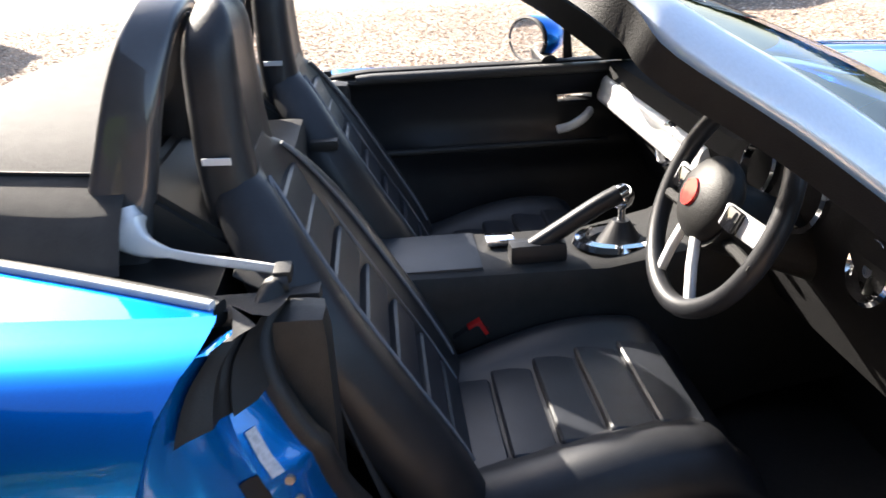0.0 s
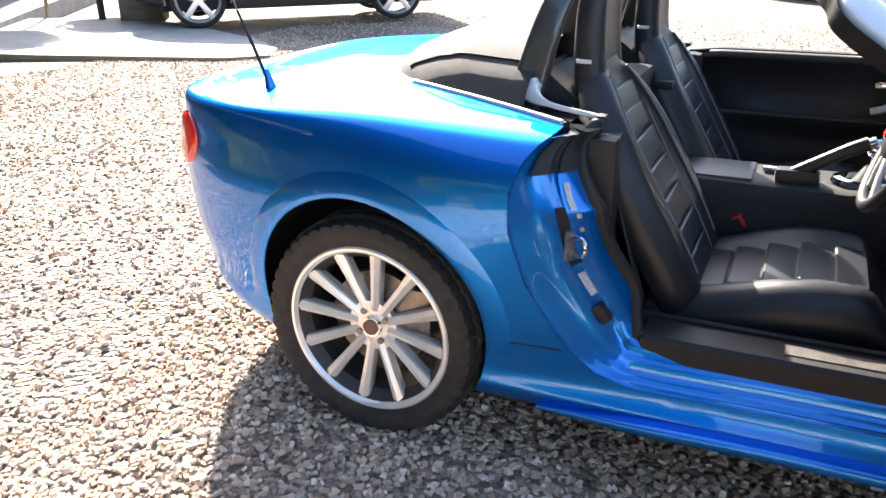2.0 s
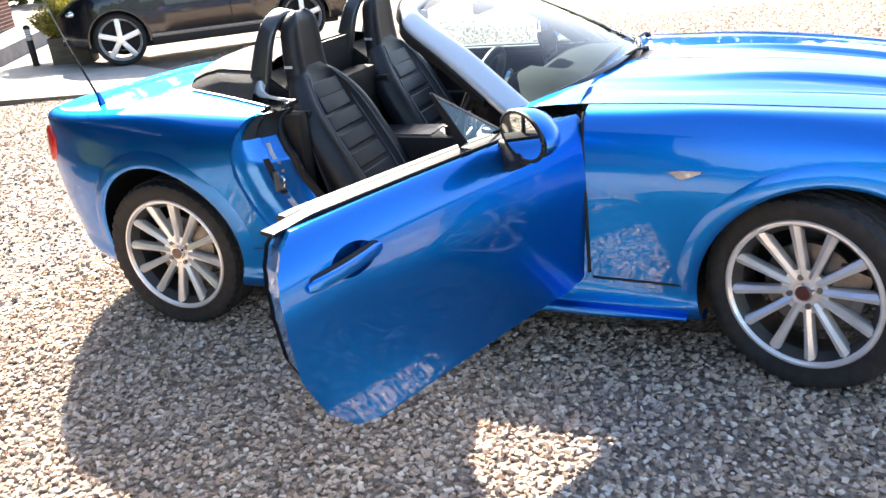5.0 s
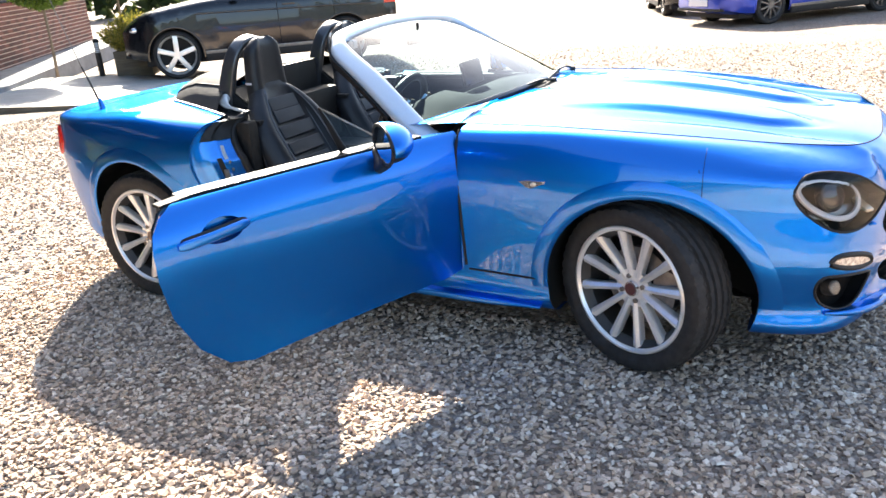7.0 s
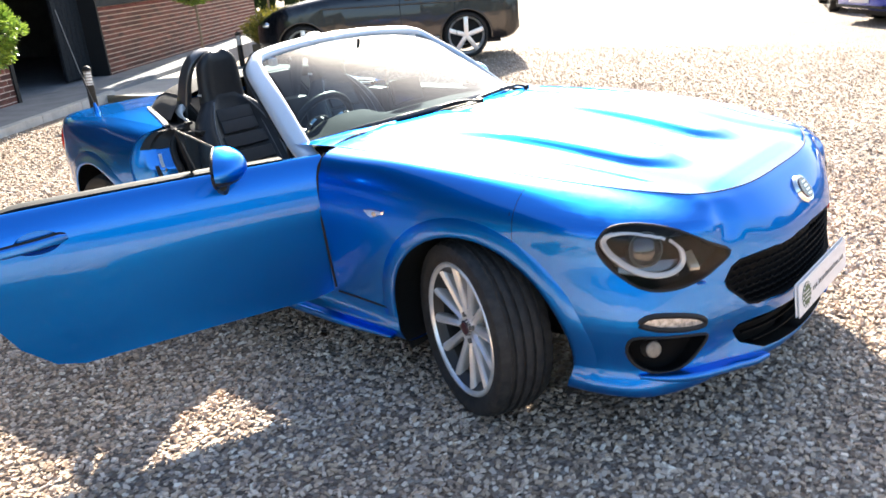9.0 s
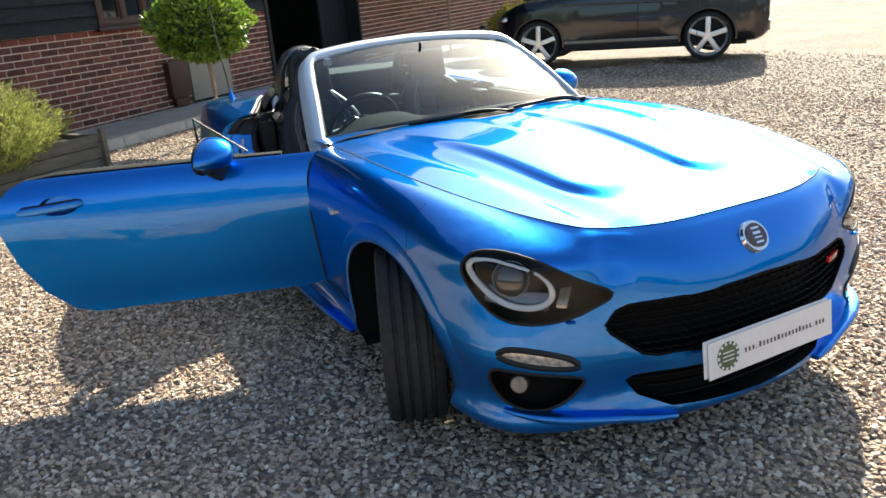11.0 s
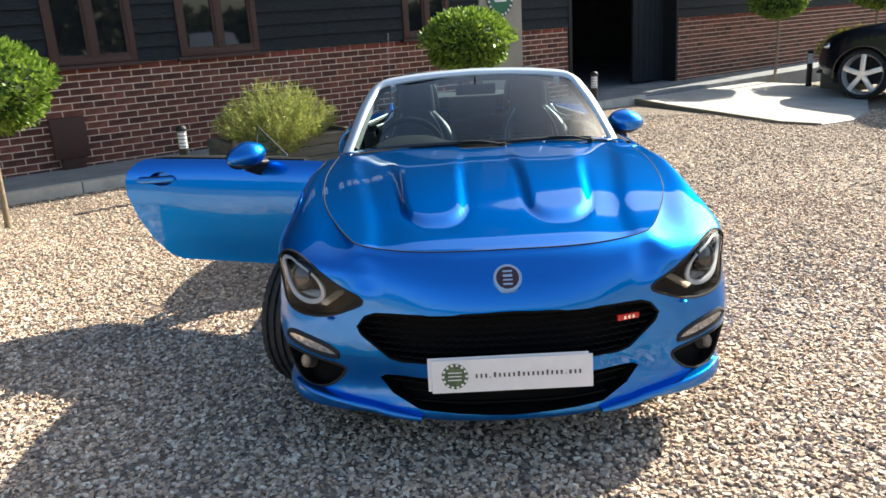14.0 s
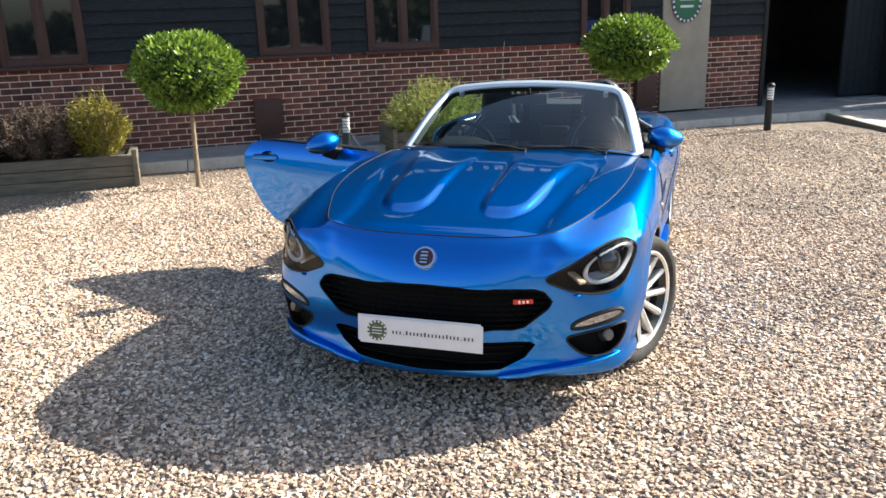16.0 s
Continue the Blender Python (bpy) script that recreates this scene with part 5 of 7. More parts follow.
def build_seat():
    st_ = new("seat")
    secs = []
    axis = spline([(0.750, 0, 0.36), (0.690, 0, 0.48), (0.602, 0, 0.635), (0.520, 0, 0.79), (0.470, 0, 0.90), (0.452, 0, 0.955)], 22)
    for i, p in enumerate(axis):
        t = i / 21
        w = 0.46 + 0.06 * math.sin(math.pi * min(1, t * 1.25) ** 0.9) - 0.24 * smooth01((t - 0.50) / 0.50)
        th = 0.11 - 0.035 * t
        bo = 0.038 * math.sin(math.pi * min(1, 0.12 + t * 0.95)) ** 0.8
        d = (axis[min(i + 1, 21)] - axis[max(i - 1, 0)]).normalized()
        fwd = Vector((d.z, 0, -d.x))
        secs.append([p + Vector((0, y, 0)) + fwd * f for y, f in padded(w, th, bo)])
    part("backrest", loft(secs), LEATHER, st_, "black leather bolstered backrest", deg=65)
    for k_ in (7, 13):
        part("piping", sweep([secs[i][k_] + Vector((0.002, 0, 0.001)) for i in range(3, 19)], circle(0.0035, 6)), PIPING, st_, "pale grey seat piping")
    head = []
    hax = spline([(0.455, 0, 0.895), (0.447, 0, 0.970), (0.445, 0, 1.045), (0.445, 0, 1.11), (0.446, 0, 1.168)], 16)
    for i, p in enumerate(hax):
        t = i / 15
        w = (0.250 - 0.045 * t) * (1 - 0.50 * max(0.0, (t - 0.62) / 0.38) ** 2.6)
        th = (0.082 - 0.012 * t) * (1 - 0.65 * max(0.0, (t - 0.7) / 0.3) ** 3)
        head.append([p + Vector((f, y, 0.35 * f)) for y, f in padded(w, th, 0.008)])
    part("headrest", loft(head), LEATHER, st_, "black leather headrest", deg=65)
    part("headrest_tag", box(0.002, 0.040, 0.010, (0.447, -0.1235, 0.972), 0.0005, 1, rot=Matrix.Rotation(radians(82), 4, "Z")), WHITE_TRIM, st_)
    cs = []
    for i, x in enumerate(np.linspace(0.66, 1.225, 20)):
        t = i / 19
        w = 0.47 + 0.04 * math.sin(math.pi * t)
        z = 0.365 + 0.075 * smooth01(t * 1.3) - 0.04 * smooth01((t - 0.86) / 0.14)
        th = 0.145 * (1 - 0.5 * smooth01((t - 0.85) / 0.15))
        cs.append([Vector((x, y, z + f - 0.02)) for y, f in padded(w, th, 0.036 * math.sin(math.pi * (0.1 + 0.75 * t)), sq=0.72)])
    part("cushion", loft(cs), LEATHER, st_, "black leather seat cushion", deg=65)
    # ribbed insets
    for k in range(7):
        t = 0.13 + 0.095 * k
        i = t * 21
        p = axis[int(i)].lerp(axis[min(int(i) + 1, 21)], i - int(i))
        d = (axis[min(int(i) + 2, 21)] - axis[int(i)]).normalized()
        fwd = Vector((d.z, 0, -d.x))
        c = p + fwd * (0.049 - 0.016 * t)
        rot_ = Matrix((fwd, Vector((0, 1, 0)), d)).transposed().to_4x4()
        part("backrest_rib", box(0.024, 0.245 - 0.04 * (k > 4), 0.066, c, 0.010, 3, rot=rot_), LEATHER_GREY, st_)
    for k in range(5):
        x = 0.80 + 0.080 * k
        t = (x - 0.66) / 0.565
        z = 0.365 + 0.075 * smooth01(t * 1.3) - 0.04 * smooth01((t - 0.86) / 0.14) + 0.0475
        part("cushion_rib", box(0.078, 0.262, 0.028, (x, 0, z - 0.011), 0.010, 3, rot=Matrix.Rotation(radians(-8 + 4 * k), 4, "Y")), LEATHER_GREY, st_)
    for sgn in (-1, 1):
        pts = []
        for i in range(2, 19):
            p = axis[i]
            t = i / 21
            d = (axis[i + 1] - axis[i - 1]).normalized()
            fwd = Vector((d.z, 0, -d.x))
            w = 0.40 + 0.09 * math.sin(math.pi * min(1, t * 1.25) ** 0.9) - 0.16 * smooth01((t - 0.70) / 0.3)
            pts.append(p + Vector((0, sgn * w * 0.29, 0)) + fwd * (0.058 - 0.012 * t))
        part("piping", sweep(pts, circle(0.003, 6)), PIPING, st_, "pale grey piping")
    part("seat_base", box(0.46, 0.38, 0.12, (0.95, 0, 0.29), 0.03), BLACK_PLASTIC, st_)
    part("side_lever", box(0.17, 0.02, 0.03, (1.0, -0.255, 0.335), 0.008), BLACK_PLASTIC, st_)
    part("belt_guide", box(0.060, 0.05, 0.022, (0.545, -0.215, 0.815), 0.008), BLACK_PLASTIC, st_)
    return st_


seat = build_seat()
seat.parent = car
seat.matrix_local = pose(0, -0.355, 0)
seat["label"] = "black ribbed leather sports seat"
copy_thing(seat, pose(0, 0.355, 0))

# roll hoops, trims, folded hood
for sd in (1, -1):
    u = [Vector((0.295, -sd * 0.492, 0.84)), Vector((0.328, -sd * 0.488, 0.96)), Vector((0.358, -sd * 0.474, 1.07)), Vector((0.380, -sd * 0.436, 1.140)), Vector((0.388, -sd * 0.355, 1.166)), Vector((0.380, -sd * 0.274, 1.140)), Vector((0.358, -sd * 0.238, 1.07)), Vector((0.328, -sd * 0.224, 0.96)), Vector((0.295, -sd * 0.220, 0.84))]
    part("roll_hoop", sweep(spline(u, 40), rounded(0.036, 0.078, 0.014), up=(1, 0, -0.25), scale=[1.25 - 0.45 * math.sin(math.pi * q_ / 39) for q_ in range(40)]), HOOP_BLACK, car, "black roll-over hoop behind a seat", deg=60)
    fin = bmesh.new()
    fq = [[fin.verts.new((x, -sd * y, z)) for x, z in ((0.27, 0.84), (0.29, 0.945), (0.345, 0.955), (0.42, 0.895), (0.475, 0.855), (0.475, 0.84))] for y in (0.22, 0.50)]
    for a_ in range(6):
        fin.faces.new((fq[0][a_], fq[0][(a_ + 1) % 6], fq[1][(a_ + 1) % 6], fq[1][a_]))
    fin.faces.new(fq[0])
    fin.faces.new(fq[1])
    bmesh.ops.recalc_face_normals(fin, faces=fin.faces)
    bmesh.ops.bevel(fin, geom=list(fin.edges), offset=0.010, segments=2, affect="EDGES")
    part("hoop_fairing", fin, BLACK_PLASTIC, car)
    tr = spline([(0.318, -sd * 0.512, 0.925), (0.326, -sd * 0.522, 0.903), (0.352, -sd * 0.540, 0.884), (0.41, -sd * 0.562, 0.874), (0.48, -sd * 0.588, 0.870), (0.535, -sd * 0.612, 0.868)], 20)
    part("hoop_side_trim", sweep(tr, rounded(0.052, 0.026, 0.010), up=(0.1, -sd, 0.25), scale=[0.9 + 0.08 * i for i in range(4)] + [1.2 - 0.95 * min(1, i / 6) ** 0.8 for i in range(16)]), WHITE_TRIM, car, "satin silver trim beside the hoop")
    part("trim_bracket", box(0.022, 0.034, 0.016, (0.536, -sd * 0.622, 0.870), 0.004), BLACK_PLASTIC, car)
    ed = []
    for x, y in ((-0.15, 0.32), (-0.09, 0.430), (0.0, 0.507), (0.06, 0.536), (0.12, 0.564), (0.205, 0.597), (0.29, 0.630), (0.38, 0.667), (0.465, 0.704)):
        p, _, _, _ = deck_tree.ray_cast(Vector((x - 0.006, -(y + 0.006) * sd, 2)), Vector((0, 0, -1)))
        ed.append((x, -y * sd, (p.z if p else 0.88) + 0.003))
    ed = spline(ed, 30)
    part("deck_trim", sweep(ed[7:], rounded(0.013, 0.012, 0.005)), WHITE_TRIM, car, "bright strip along the hood well")
    part("well_edge", sweep([Vector(p) + Vector((0.006, 0.012 * sd, -0.016)) for p in ed], rounded(0.022, 0.030, 0.006)), BLACK_PLASTIC, car)
part("wind_deflector", box(0.015, 0.30, 0.16, (0.375, 0, 0.93), 0.005), BLACK_PLASTIC, car)
part("centre_bin", box(0.10, 0.30, 0.26, (0.46, 0, 0.745), 0.025), BLACK_PLASTIC, car, "black locker between the seats")
V, F = [], []
nx_, ny_ = 24, 32
for i in range(nx_ + 1):
    for j in range(ny_ + 1):
        v = j / ny_ * 2 - 1
        back = -0.193 + 0.20 * abs(v) ** 3.5
        x = 0.33 + (back - 0.33) * i / nx_
        t = i / nx_
        y = v * (0.590 - 0.086 * t ** 1.5)
        crown = 0.045 + 0.068 * smooth01((1 - t) / 0.55) + 0.030 * smooth01((1 - t) / 0.12)
        z = 0.866 + 0.020 * t + crown * (1 - abs(v) ** 4.2) ** 0.75 * (1 - t ** 9) ** 0.5 - 0.006 * math.exp(-((t - 0.60) / 0.03) ** 2) * (1 - abs(v) ** 4)
        V.append((x, y, z))
for i in range(nx_):
    for j in range(ny_):
        F.append((i * (ny_ + 1) + j, i * (ny_ + 1) + j + 1, (i + 1) * (ny_ + 1) + j + 1, (i + 1) * (ny_ + 1) + j))
hood_pts = V[:]
put("folded_hood", mesh_from("folded_hood", V, F, FABRIC), car, None, "black fabric hood folded into its well")
for j_ in (3, ny_ - 3):
    line = [Vector(hood_pts[i * (ny_ + 1) + j_]) + Vector((0, 0, 0.002)) for i in range(0, nx_ - 1)]
    part("hood_seam", sweep(line, circle(0.003, 6)), BLACK_PLASTIC, car)
V = [(0.45, 0.66, 0.845), (0.45, -0.66, 0.845), (0.12, -0.575, 0.85), (-0.19, -0.35, 0.86), (-0.19, 0.35, 0.86), (0.12, 0.575, 0.85)]
bm = bmesh.new()
bm.faces.new([bm.verts.new(v) for v in V])
part("hood_well", bm, BLACK_PLASTIC, car)
an = new("aerial")
an.parent = car
part("aerial_base", cyl(0.018, 0.007, 0.06, (-0.432, -0.572, 0.888), 14, rot=Matrix.Rotation(radians(-12), 4, "Y")), PAINT, an)
part("aerial_mast", sweep([(-0.442, -0.572, 0.90), (-0.478, -0.573, 0.99), (-0.516, -0.574, 1.075)], circle(0.0048, 8), scale=[1.15, 1.0, 0.8]), BLACK_PLASTIC, an, "black lower aerial sleeve")
part("aerial_whip", sweep([(-0.514, -0.574, 1.07), (-0.578, -0.574, 1.24), (-0.640, -0.574, 1.415)], circle(0.0024, 8)), STEEL, an, "thin steel aerial whip")

# dash, wheel, console
dash = []
for y in np.linspace(-0.665, 0.665, 29):
    hood = 0.045 * math.exp(-((y + 0.37) / 0.17) ** 4)
    low_ = 0.045 * (abs(y) / 0.665) ** 5
    dash.append([Vector(p) for p in ((1.56, y, 0.50), (1.56, y, 0.862 - low_), (1.48, y, 0.876 + hood * 0.4 - low_), (1.36, y, 0.872 + hood - 0.5 * low_), (1.315 - hood * 0.3, y, 0.850 + hood), (1.300, y, 0.815), (1.325, y, 0.745), (1.335, y, 0.70), (1.385, y, 0.62), (1.44, y, 0.52))])
part("dashboard", loft(dash), DASH, car, "black moulded dashboard", deg=35)
part("dash_strip", sweep([(1.300, y, 0.775) for y in np.linspace(-0.06, 0.66, 14)], rounded(0.035, 0.075, 0.016), up=(0.3, 0, 1)), WHITE_TRIM, car, "pale satin dashboard panel")
part("display_screen", box(0.020, 0.19, 0.11, (1.345, 0.03, 0.945), 0.008, rot=Matrix.Rotation(radians(-12), 4, "Y")), GLOSS_BLACK, car, "black tablet-like screen")
for y in (-0.60, -0.16, 0.13, 0.60):
    vt = new("air_vent")
    vt.parent = car
    ry = Matrix.Rotation(radians(-80), 4, "Y")
    part("vent_ring", spin([(-0.012, 0.046), (0.012, 0.050), (0.016, 0.044), (0.0, 0.038)], 32, axis="Z", closed=True), CHROME, vt, "chrome vent ring")
    part("vent_cup", cyl(0.040, 0.040, 0.008, (0, 0, -0.008), 24), GLOSS_BLACK, vt)
    part("vent_slat", box(0.07, 0.006, 0.012, (0, 0, 0.002), 0.002), BLACK_PLASTIC, vt)
    part("vent_knob", cyl(0.012, 0.010, 0.016, (0, 0, 0.006), 16), CHROME, vt)
    vt.matrix_local = Matrix.Translation((1.298 + 0.02 * (abs(y) > 0.5), y, 0.765 + 0.03 * (abs(y) > 0.5))) @ ry
SW = Matrix.Translation((1.188, -0.378, 0.824)) @ Matrix.Rotation(radians(-66), 4, "Y")
sw = new("steering_wheel")
sw.parent = car
sw.matrix_local = SW
sw["label"] = "black leather steering wheel with silver spokes"
part("rim", sweep([(0.176 * math.cos(a), 0.176 * math.sin(a), 0) for a in np.linspace(0, 2 * math.pi, 48, endpoint=False)], circle(0.0165, 12), closed=True), LEATHER, sw)
part("hub", ball(0.070, 0.076, 0.038, (0, 0, 0.014), 28), BLACK_PLASTIC, sw)
part("hub_badge", cyl(0.024, 0.022, 0.008, (0, 0, 0.050), 28), RED_PLASTIC, sw, "round red badge")
for a, L in ((90, 0.169), (270, 0.169), (203, 0.169), (157, 0.169)):
    c, s = math.cos(radians(a)), math.sin(radians(a))
    wid = 0.036 if a in (90, 270) else 0.020
    part("spoke", sweep([(c * 0.05, s * 0.05, 0.022), (c * 0.11, s * 0.11, 0.012), (c * L, s * L, -0.003)], rounded(wid, 0.014, 0.005)), WHITE_TRIM, sw)
for sgn in (-1, 1):
    part("button_pad", box(0.035, 0.040, 0.012, (0.0, sgn * 0.098, 0.022), 0.005), GLOSS_BLACK, sw)
part("steering_column", cyl(0.05, 0.06, 0.22, (1.27, -0.395, 0.772), 20, rot=Matrix.Rotation(radians(-66), 4, "Y")), BLACK_PLASTIC, car)
for sgn in (-1, 1):
    part("column_stalk", sweep([(1.18, -0.395, 0.78), (1.175, -0.395 + sgn * 0.10, 0.785), (1.165, -0.395 + sgn * 0.165, 0.79)], circle(0.009, 8)), BLACK_PLASTIC, car)
for y in (-0.47, -0.32):
    part("gauge_ring", spin([(0, 0.052), (0.012, 0.055), (0.014, 0.047), (0.002, 0.045)], 32, axis="Z", closed=True), CHROME, car, m=Matrix.Translation((1.285, y, 0.855)) @ Matrix.Rotation(radians(-75), 4, "Y"))
cons = []
for x, w, z in ((0.50, 0.11, 0.60), (0.62, 0.115, 0.605), (0.95, 0.115, 0.60), (1.10, 0.12, 0.60), (1.25, 0.13, 0.63), (1.42, 0.14, 0.70), (1.605, 0.15, 0.74)):
    cons.append([Vector((x, y * w / 0.115, z + dz)) for y, dz in ((-0.115, -0.42), (-0.118, -0.04), (-0.105, -0.008), (-0.09, 0), (0.09, 0), (0.105, -0.008), (0.118, -0.04), (0.115, -0.42))])
part("centre_console", loft(cons), BLACK_PLASTIC, car, "black centre console", deg=30)
part("armrest_lid", box(0.30, 0.185, 0.022, (0.70, 0, 0.596), 0.008), LEATHER_GREY, car, "padded console lid")
part("selector_surround", spin([(0.0, 0.075), (0.012, 0.070), (0.014, 0.055), (0.0, 0.050)], 36, axis="Z", closed=True), CHROME, car, "chrome ring round the gear lever", m=Matrix.Translation((1.15, -0.01, 0.606)) @ Matrix.Diagonal((1.35, 1.0, 1, 1)))
gl_ = new("gear_lever")
gl_.parent = car
part("gaiter", cyl(0.05, 0.018, 0.05, (1.15, -0.01, 0.628), 20), LEATHER, gl_)
part("lever", cyl(0.008, 0.008, 0.06, (1.150, -0.012, 0.665), 12), CHROME, gl_)
part("knob", ball(0.024, 0.024, 0.027, (1.150, -0.012, 0.705), 20), CHROME, gl_, "polished gear knob")
hb = new("handbrake")
hb.parent = car
part("handbrake_gaiter", box(0.12, 0.05, 0.05, (0.965, -0.055, 0.615), 0.02), LEATHER, hb)
part("handbrake_grip", sweep(spline([(0.955, -0.055, 0.625), (1.02, -0.055, 0.665), (1.085, -0.055, 0.705), (1.13, -0.055, 0.728)], 12), rounded(0.032, 0.036, 0.012)), LEATHER, hb)
part("handbrake_button", cyl(0.012, 0.012, 0.02, (1.137, -0.055, 0.731), 16, rot=Matrix.Rotation(radians(62), 4, "Y")), CHROME, hb)
part("window_switch", box(0.06, 0.05, 0.012, (0.90, 0.03, 0.612), 0.004), CHROME, car)
bk = new("belt_buckle")
bk.parent = car
part("buckle_body", box(0.06, 0.022, 0.04, (0.815, -0.125, 0.470), 0.006, rot=Matrix.Rotation(radians(-30), 4, "Y")), BLACK_PLASTIC, bk)
part("buckle_button", box(0.030, 0.020, 0.036, (0.831, -0.125, 0.487), 0.003, rot=Matrix.Rotation(radians(-30), 4, "Y")), RED_PLASTIC, bk, "red release button")
part("seat_belt", sweep(spline([(0.47, -0.575, 0.86), (0.545, -0.575, 0.79), (0.60, -0.60, 0.62), (0.66, -0.61, 0.42)], 14), rounded(0.046, 0.003, 0.001), up=(1, 0, 0.4)), FABRIC, car, "black seat belt strap")
# passenger door furniture
part("door_release", sweep([(1.165, 0.665, 0.755), (1.21, 0.655, 0.760), (1.26, 0.665, 0.757)], rounded(0.012, 0.022, 0.004)), CHROME, door_l, "chrome door release")
part("door_pull", sweep(spline([(1.165, 0.652, 0.668), (1.20, 0.634, 0.682), (1.235, 0.632, 0.704), (1.258, 0.655, 0.718)], 12), rounded(0.018, 0.026, 0.008)), WHITE_TRIM, door_l, "satin door pull")
part("card_crease", sweep([(x, 0.628, 0.635) for x in np.linspace(0.65, 1.30, 8)], rounded(0.025, 0.02, 0.008)), BLACK_PLASTIC, door_l)
im = new("rear_view_mirror")
im.parent = car
part("mirror_body", box(0.025, 0.22, 0.06, (1.10, 0, 1.115), 0.012), BLACK_PLASTIC, im)
part("mirror_face", box(0.002, 0.205, 0.05, (1.0862, 0, 1.115), 0.0006, 1), MIRROR, im)
part("mirror_stem", cyl(0.007, 0.007, 0.05, (1.095, 0, 1.155), 10), BLACK_PLASTIC, im)
bm = box(0.035, 0.03, 0.035, (1.02, -0.455, 1.135), 0.008)
part("roof_latch", bm, WHITE_TRIM, car)
bm = box(0.035, 0.03, 0.035, (1.02, 0.455, 1.135), 0.008)
part("roof_latch", bm, WHITE_TRIM, car)

# ---------------------------------------------------------------- ground
def rise(x, y):
    """The yard climbs slightly towards the building."""
    return 0.10 * float(smooth01((-x - 1.0) / 5.0)) * float(smooth01((6.0 - y) / 4.5))


def gravel_material(name, island):
    m = bpy.data.materials.new(name)
    m.use_nodes = True
    nt = m.node_tree
    b = nt.nodes["Principled BSDF"]
    b.inputs["Roughness"].default_value = 0.85
    ramp = nt.nodes.new("ShaderNodeValToRGB")
    stops = ((0.0, (0.27, 0.213, 0.178)), (0.2, (0.425, 0.315, 0.237)), (0.42, (0.625, 0.470, 0.347)), (0.6, (0.505, 0.418, 0.357)), (0.8, (0.725, 0.575, 0.452)), (1.0, (0.865, 0.758, 0.642)))
    while len(ramp.color_ramp.elements) < len(stops):
        ramp.color_ramp.elements.new(0.5)
    for e, (p, c) in zip(ramp.color_ramp.elements, stops):
        e.position, e.color = p, (*c, 1)
    tc = nt.nodes.new("ShaderNodeTexCoord")
    if island:
        g = nt.nodes.new("ShaderNodeNewGeometry")
        nt.links.new(g.outputs["Random Per Island"], ramp.inputs[0])
    else:
        vo = nt.nodes.new("ShaderNodeTexVoronoi")
        vo.inputs["Scale"].default_value = 52
        nt.links.new(tc.outputs["Object"], vo.inputs["Vector"])
        sep = nt.nodes.new("ShaderNodeSeparateColor")
        nt.links.new(vo.outputs["Color"], sep.inputs[0])
        nt.links.new(sep.outputs[0], ramp.inputs[0])
        bp = nt.nodes.new("ShaderNodeBump")
        bp.inputs["Strength"].default_value, bp.inputs["Distance"].default_value = 1.0, 0.022
        bp.invert = True
        nt.links.new(vo.outputs["Distance"], bp.inputs["Height"])
        nt.links.new(bp.outputs[0], b.inputs["Normal"])
    n = nt.nodes.new("ShaderNodeTexNoise")
    n.inputs["Scale"].default_value, n.inputs["Detail"].default_value = 0.9, 5
    nt.links.new(tc.outputs["Object"], n.inputs["Vector"])
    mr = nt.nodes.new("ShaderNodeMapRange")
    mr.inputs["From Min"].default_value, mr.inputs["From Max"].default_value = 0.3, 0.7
    # flat bed gets a lower value, standing in for shade between stones
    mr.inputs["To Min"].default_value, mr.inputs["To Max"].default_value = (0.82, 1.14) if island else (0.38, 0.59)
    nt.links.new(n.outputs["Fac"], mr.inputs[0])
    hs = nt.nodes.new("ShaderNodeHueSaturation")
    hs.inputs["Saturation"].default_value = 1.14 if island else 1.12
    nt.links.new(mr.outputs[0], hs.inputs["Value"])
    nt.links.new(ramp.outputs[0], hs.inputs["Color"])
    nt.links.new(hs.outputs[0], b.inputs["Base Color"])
    return m


GRAVEL_FLAT = gravel_material("gravel_bed_shade_toned", False)
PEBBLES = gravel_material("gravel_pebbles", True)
axis_x = [-400, -150, -60, -30, -20, -15] + list(np.arange(-12, 10.01, 0.5)) + [14, 20, 30, 60, 150, 400]
V = [(x, y, rise(x, y)) for y in axis_x for x in axis_x]
nA = len(axis_x)
F = [(j * nA + i, j * nA + i + 1, (j + 1) * nA + i + 1, (j + 1) * nA + i) for j in range(nA - 1) for i in range(nA - 1)]
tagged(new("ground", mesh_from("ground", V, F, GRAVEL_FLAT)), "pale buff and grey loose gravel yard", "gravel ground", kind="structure")


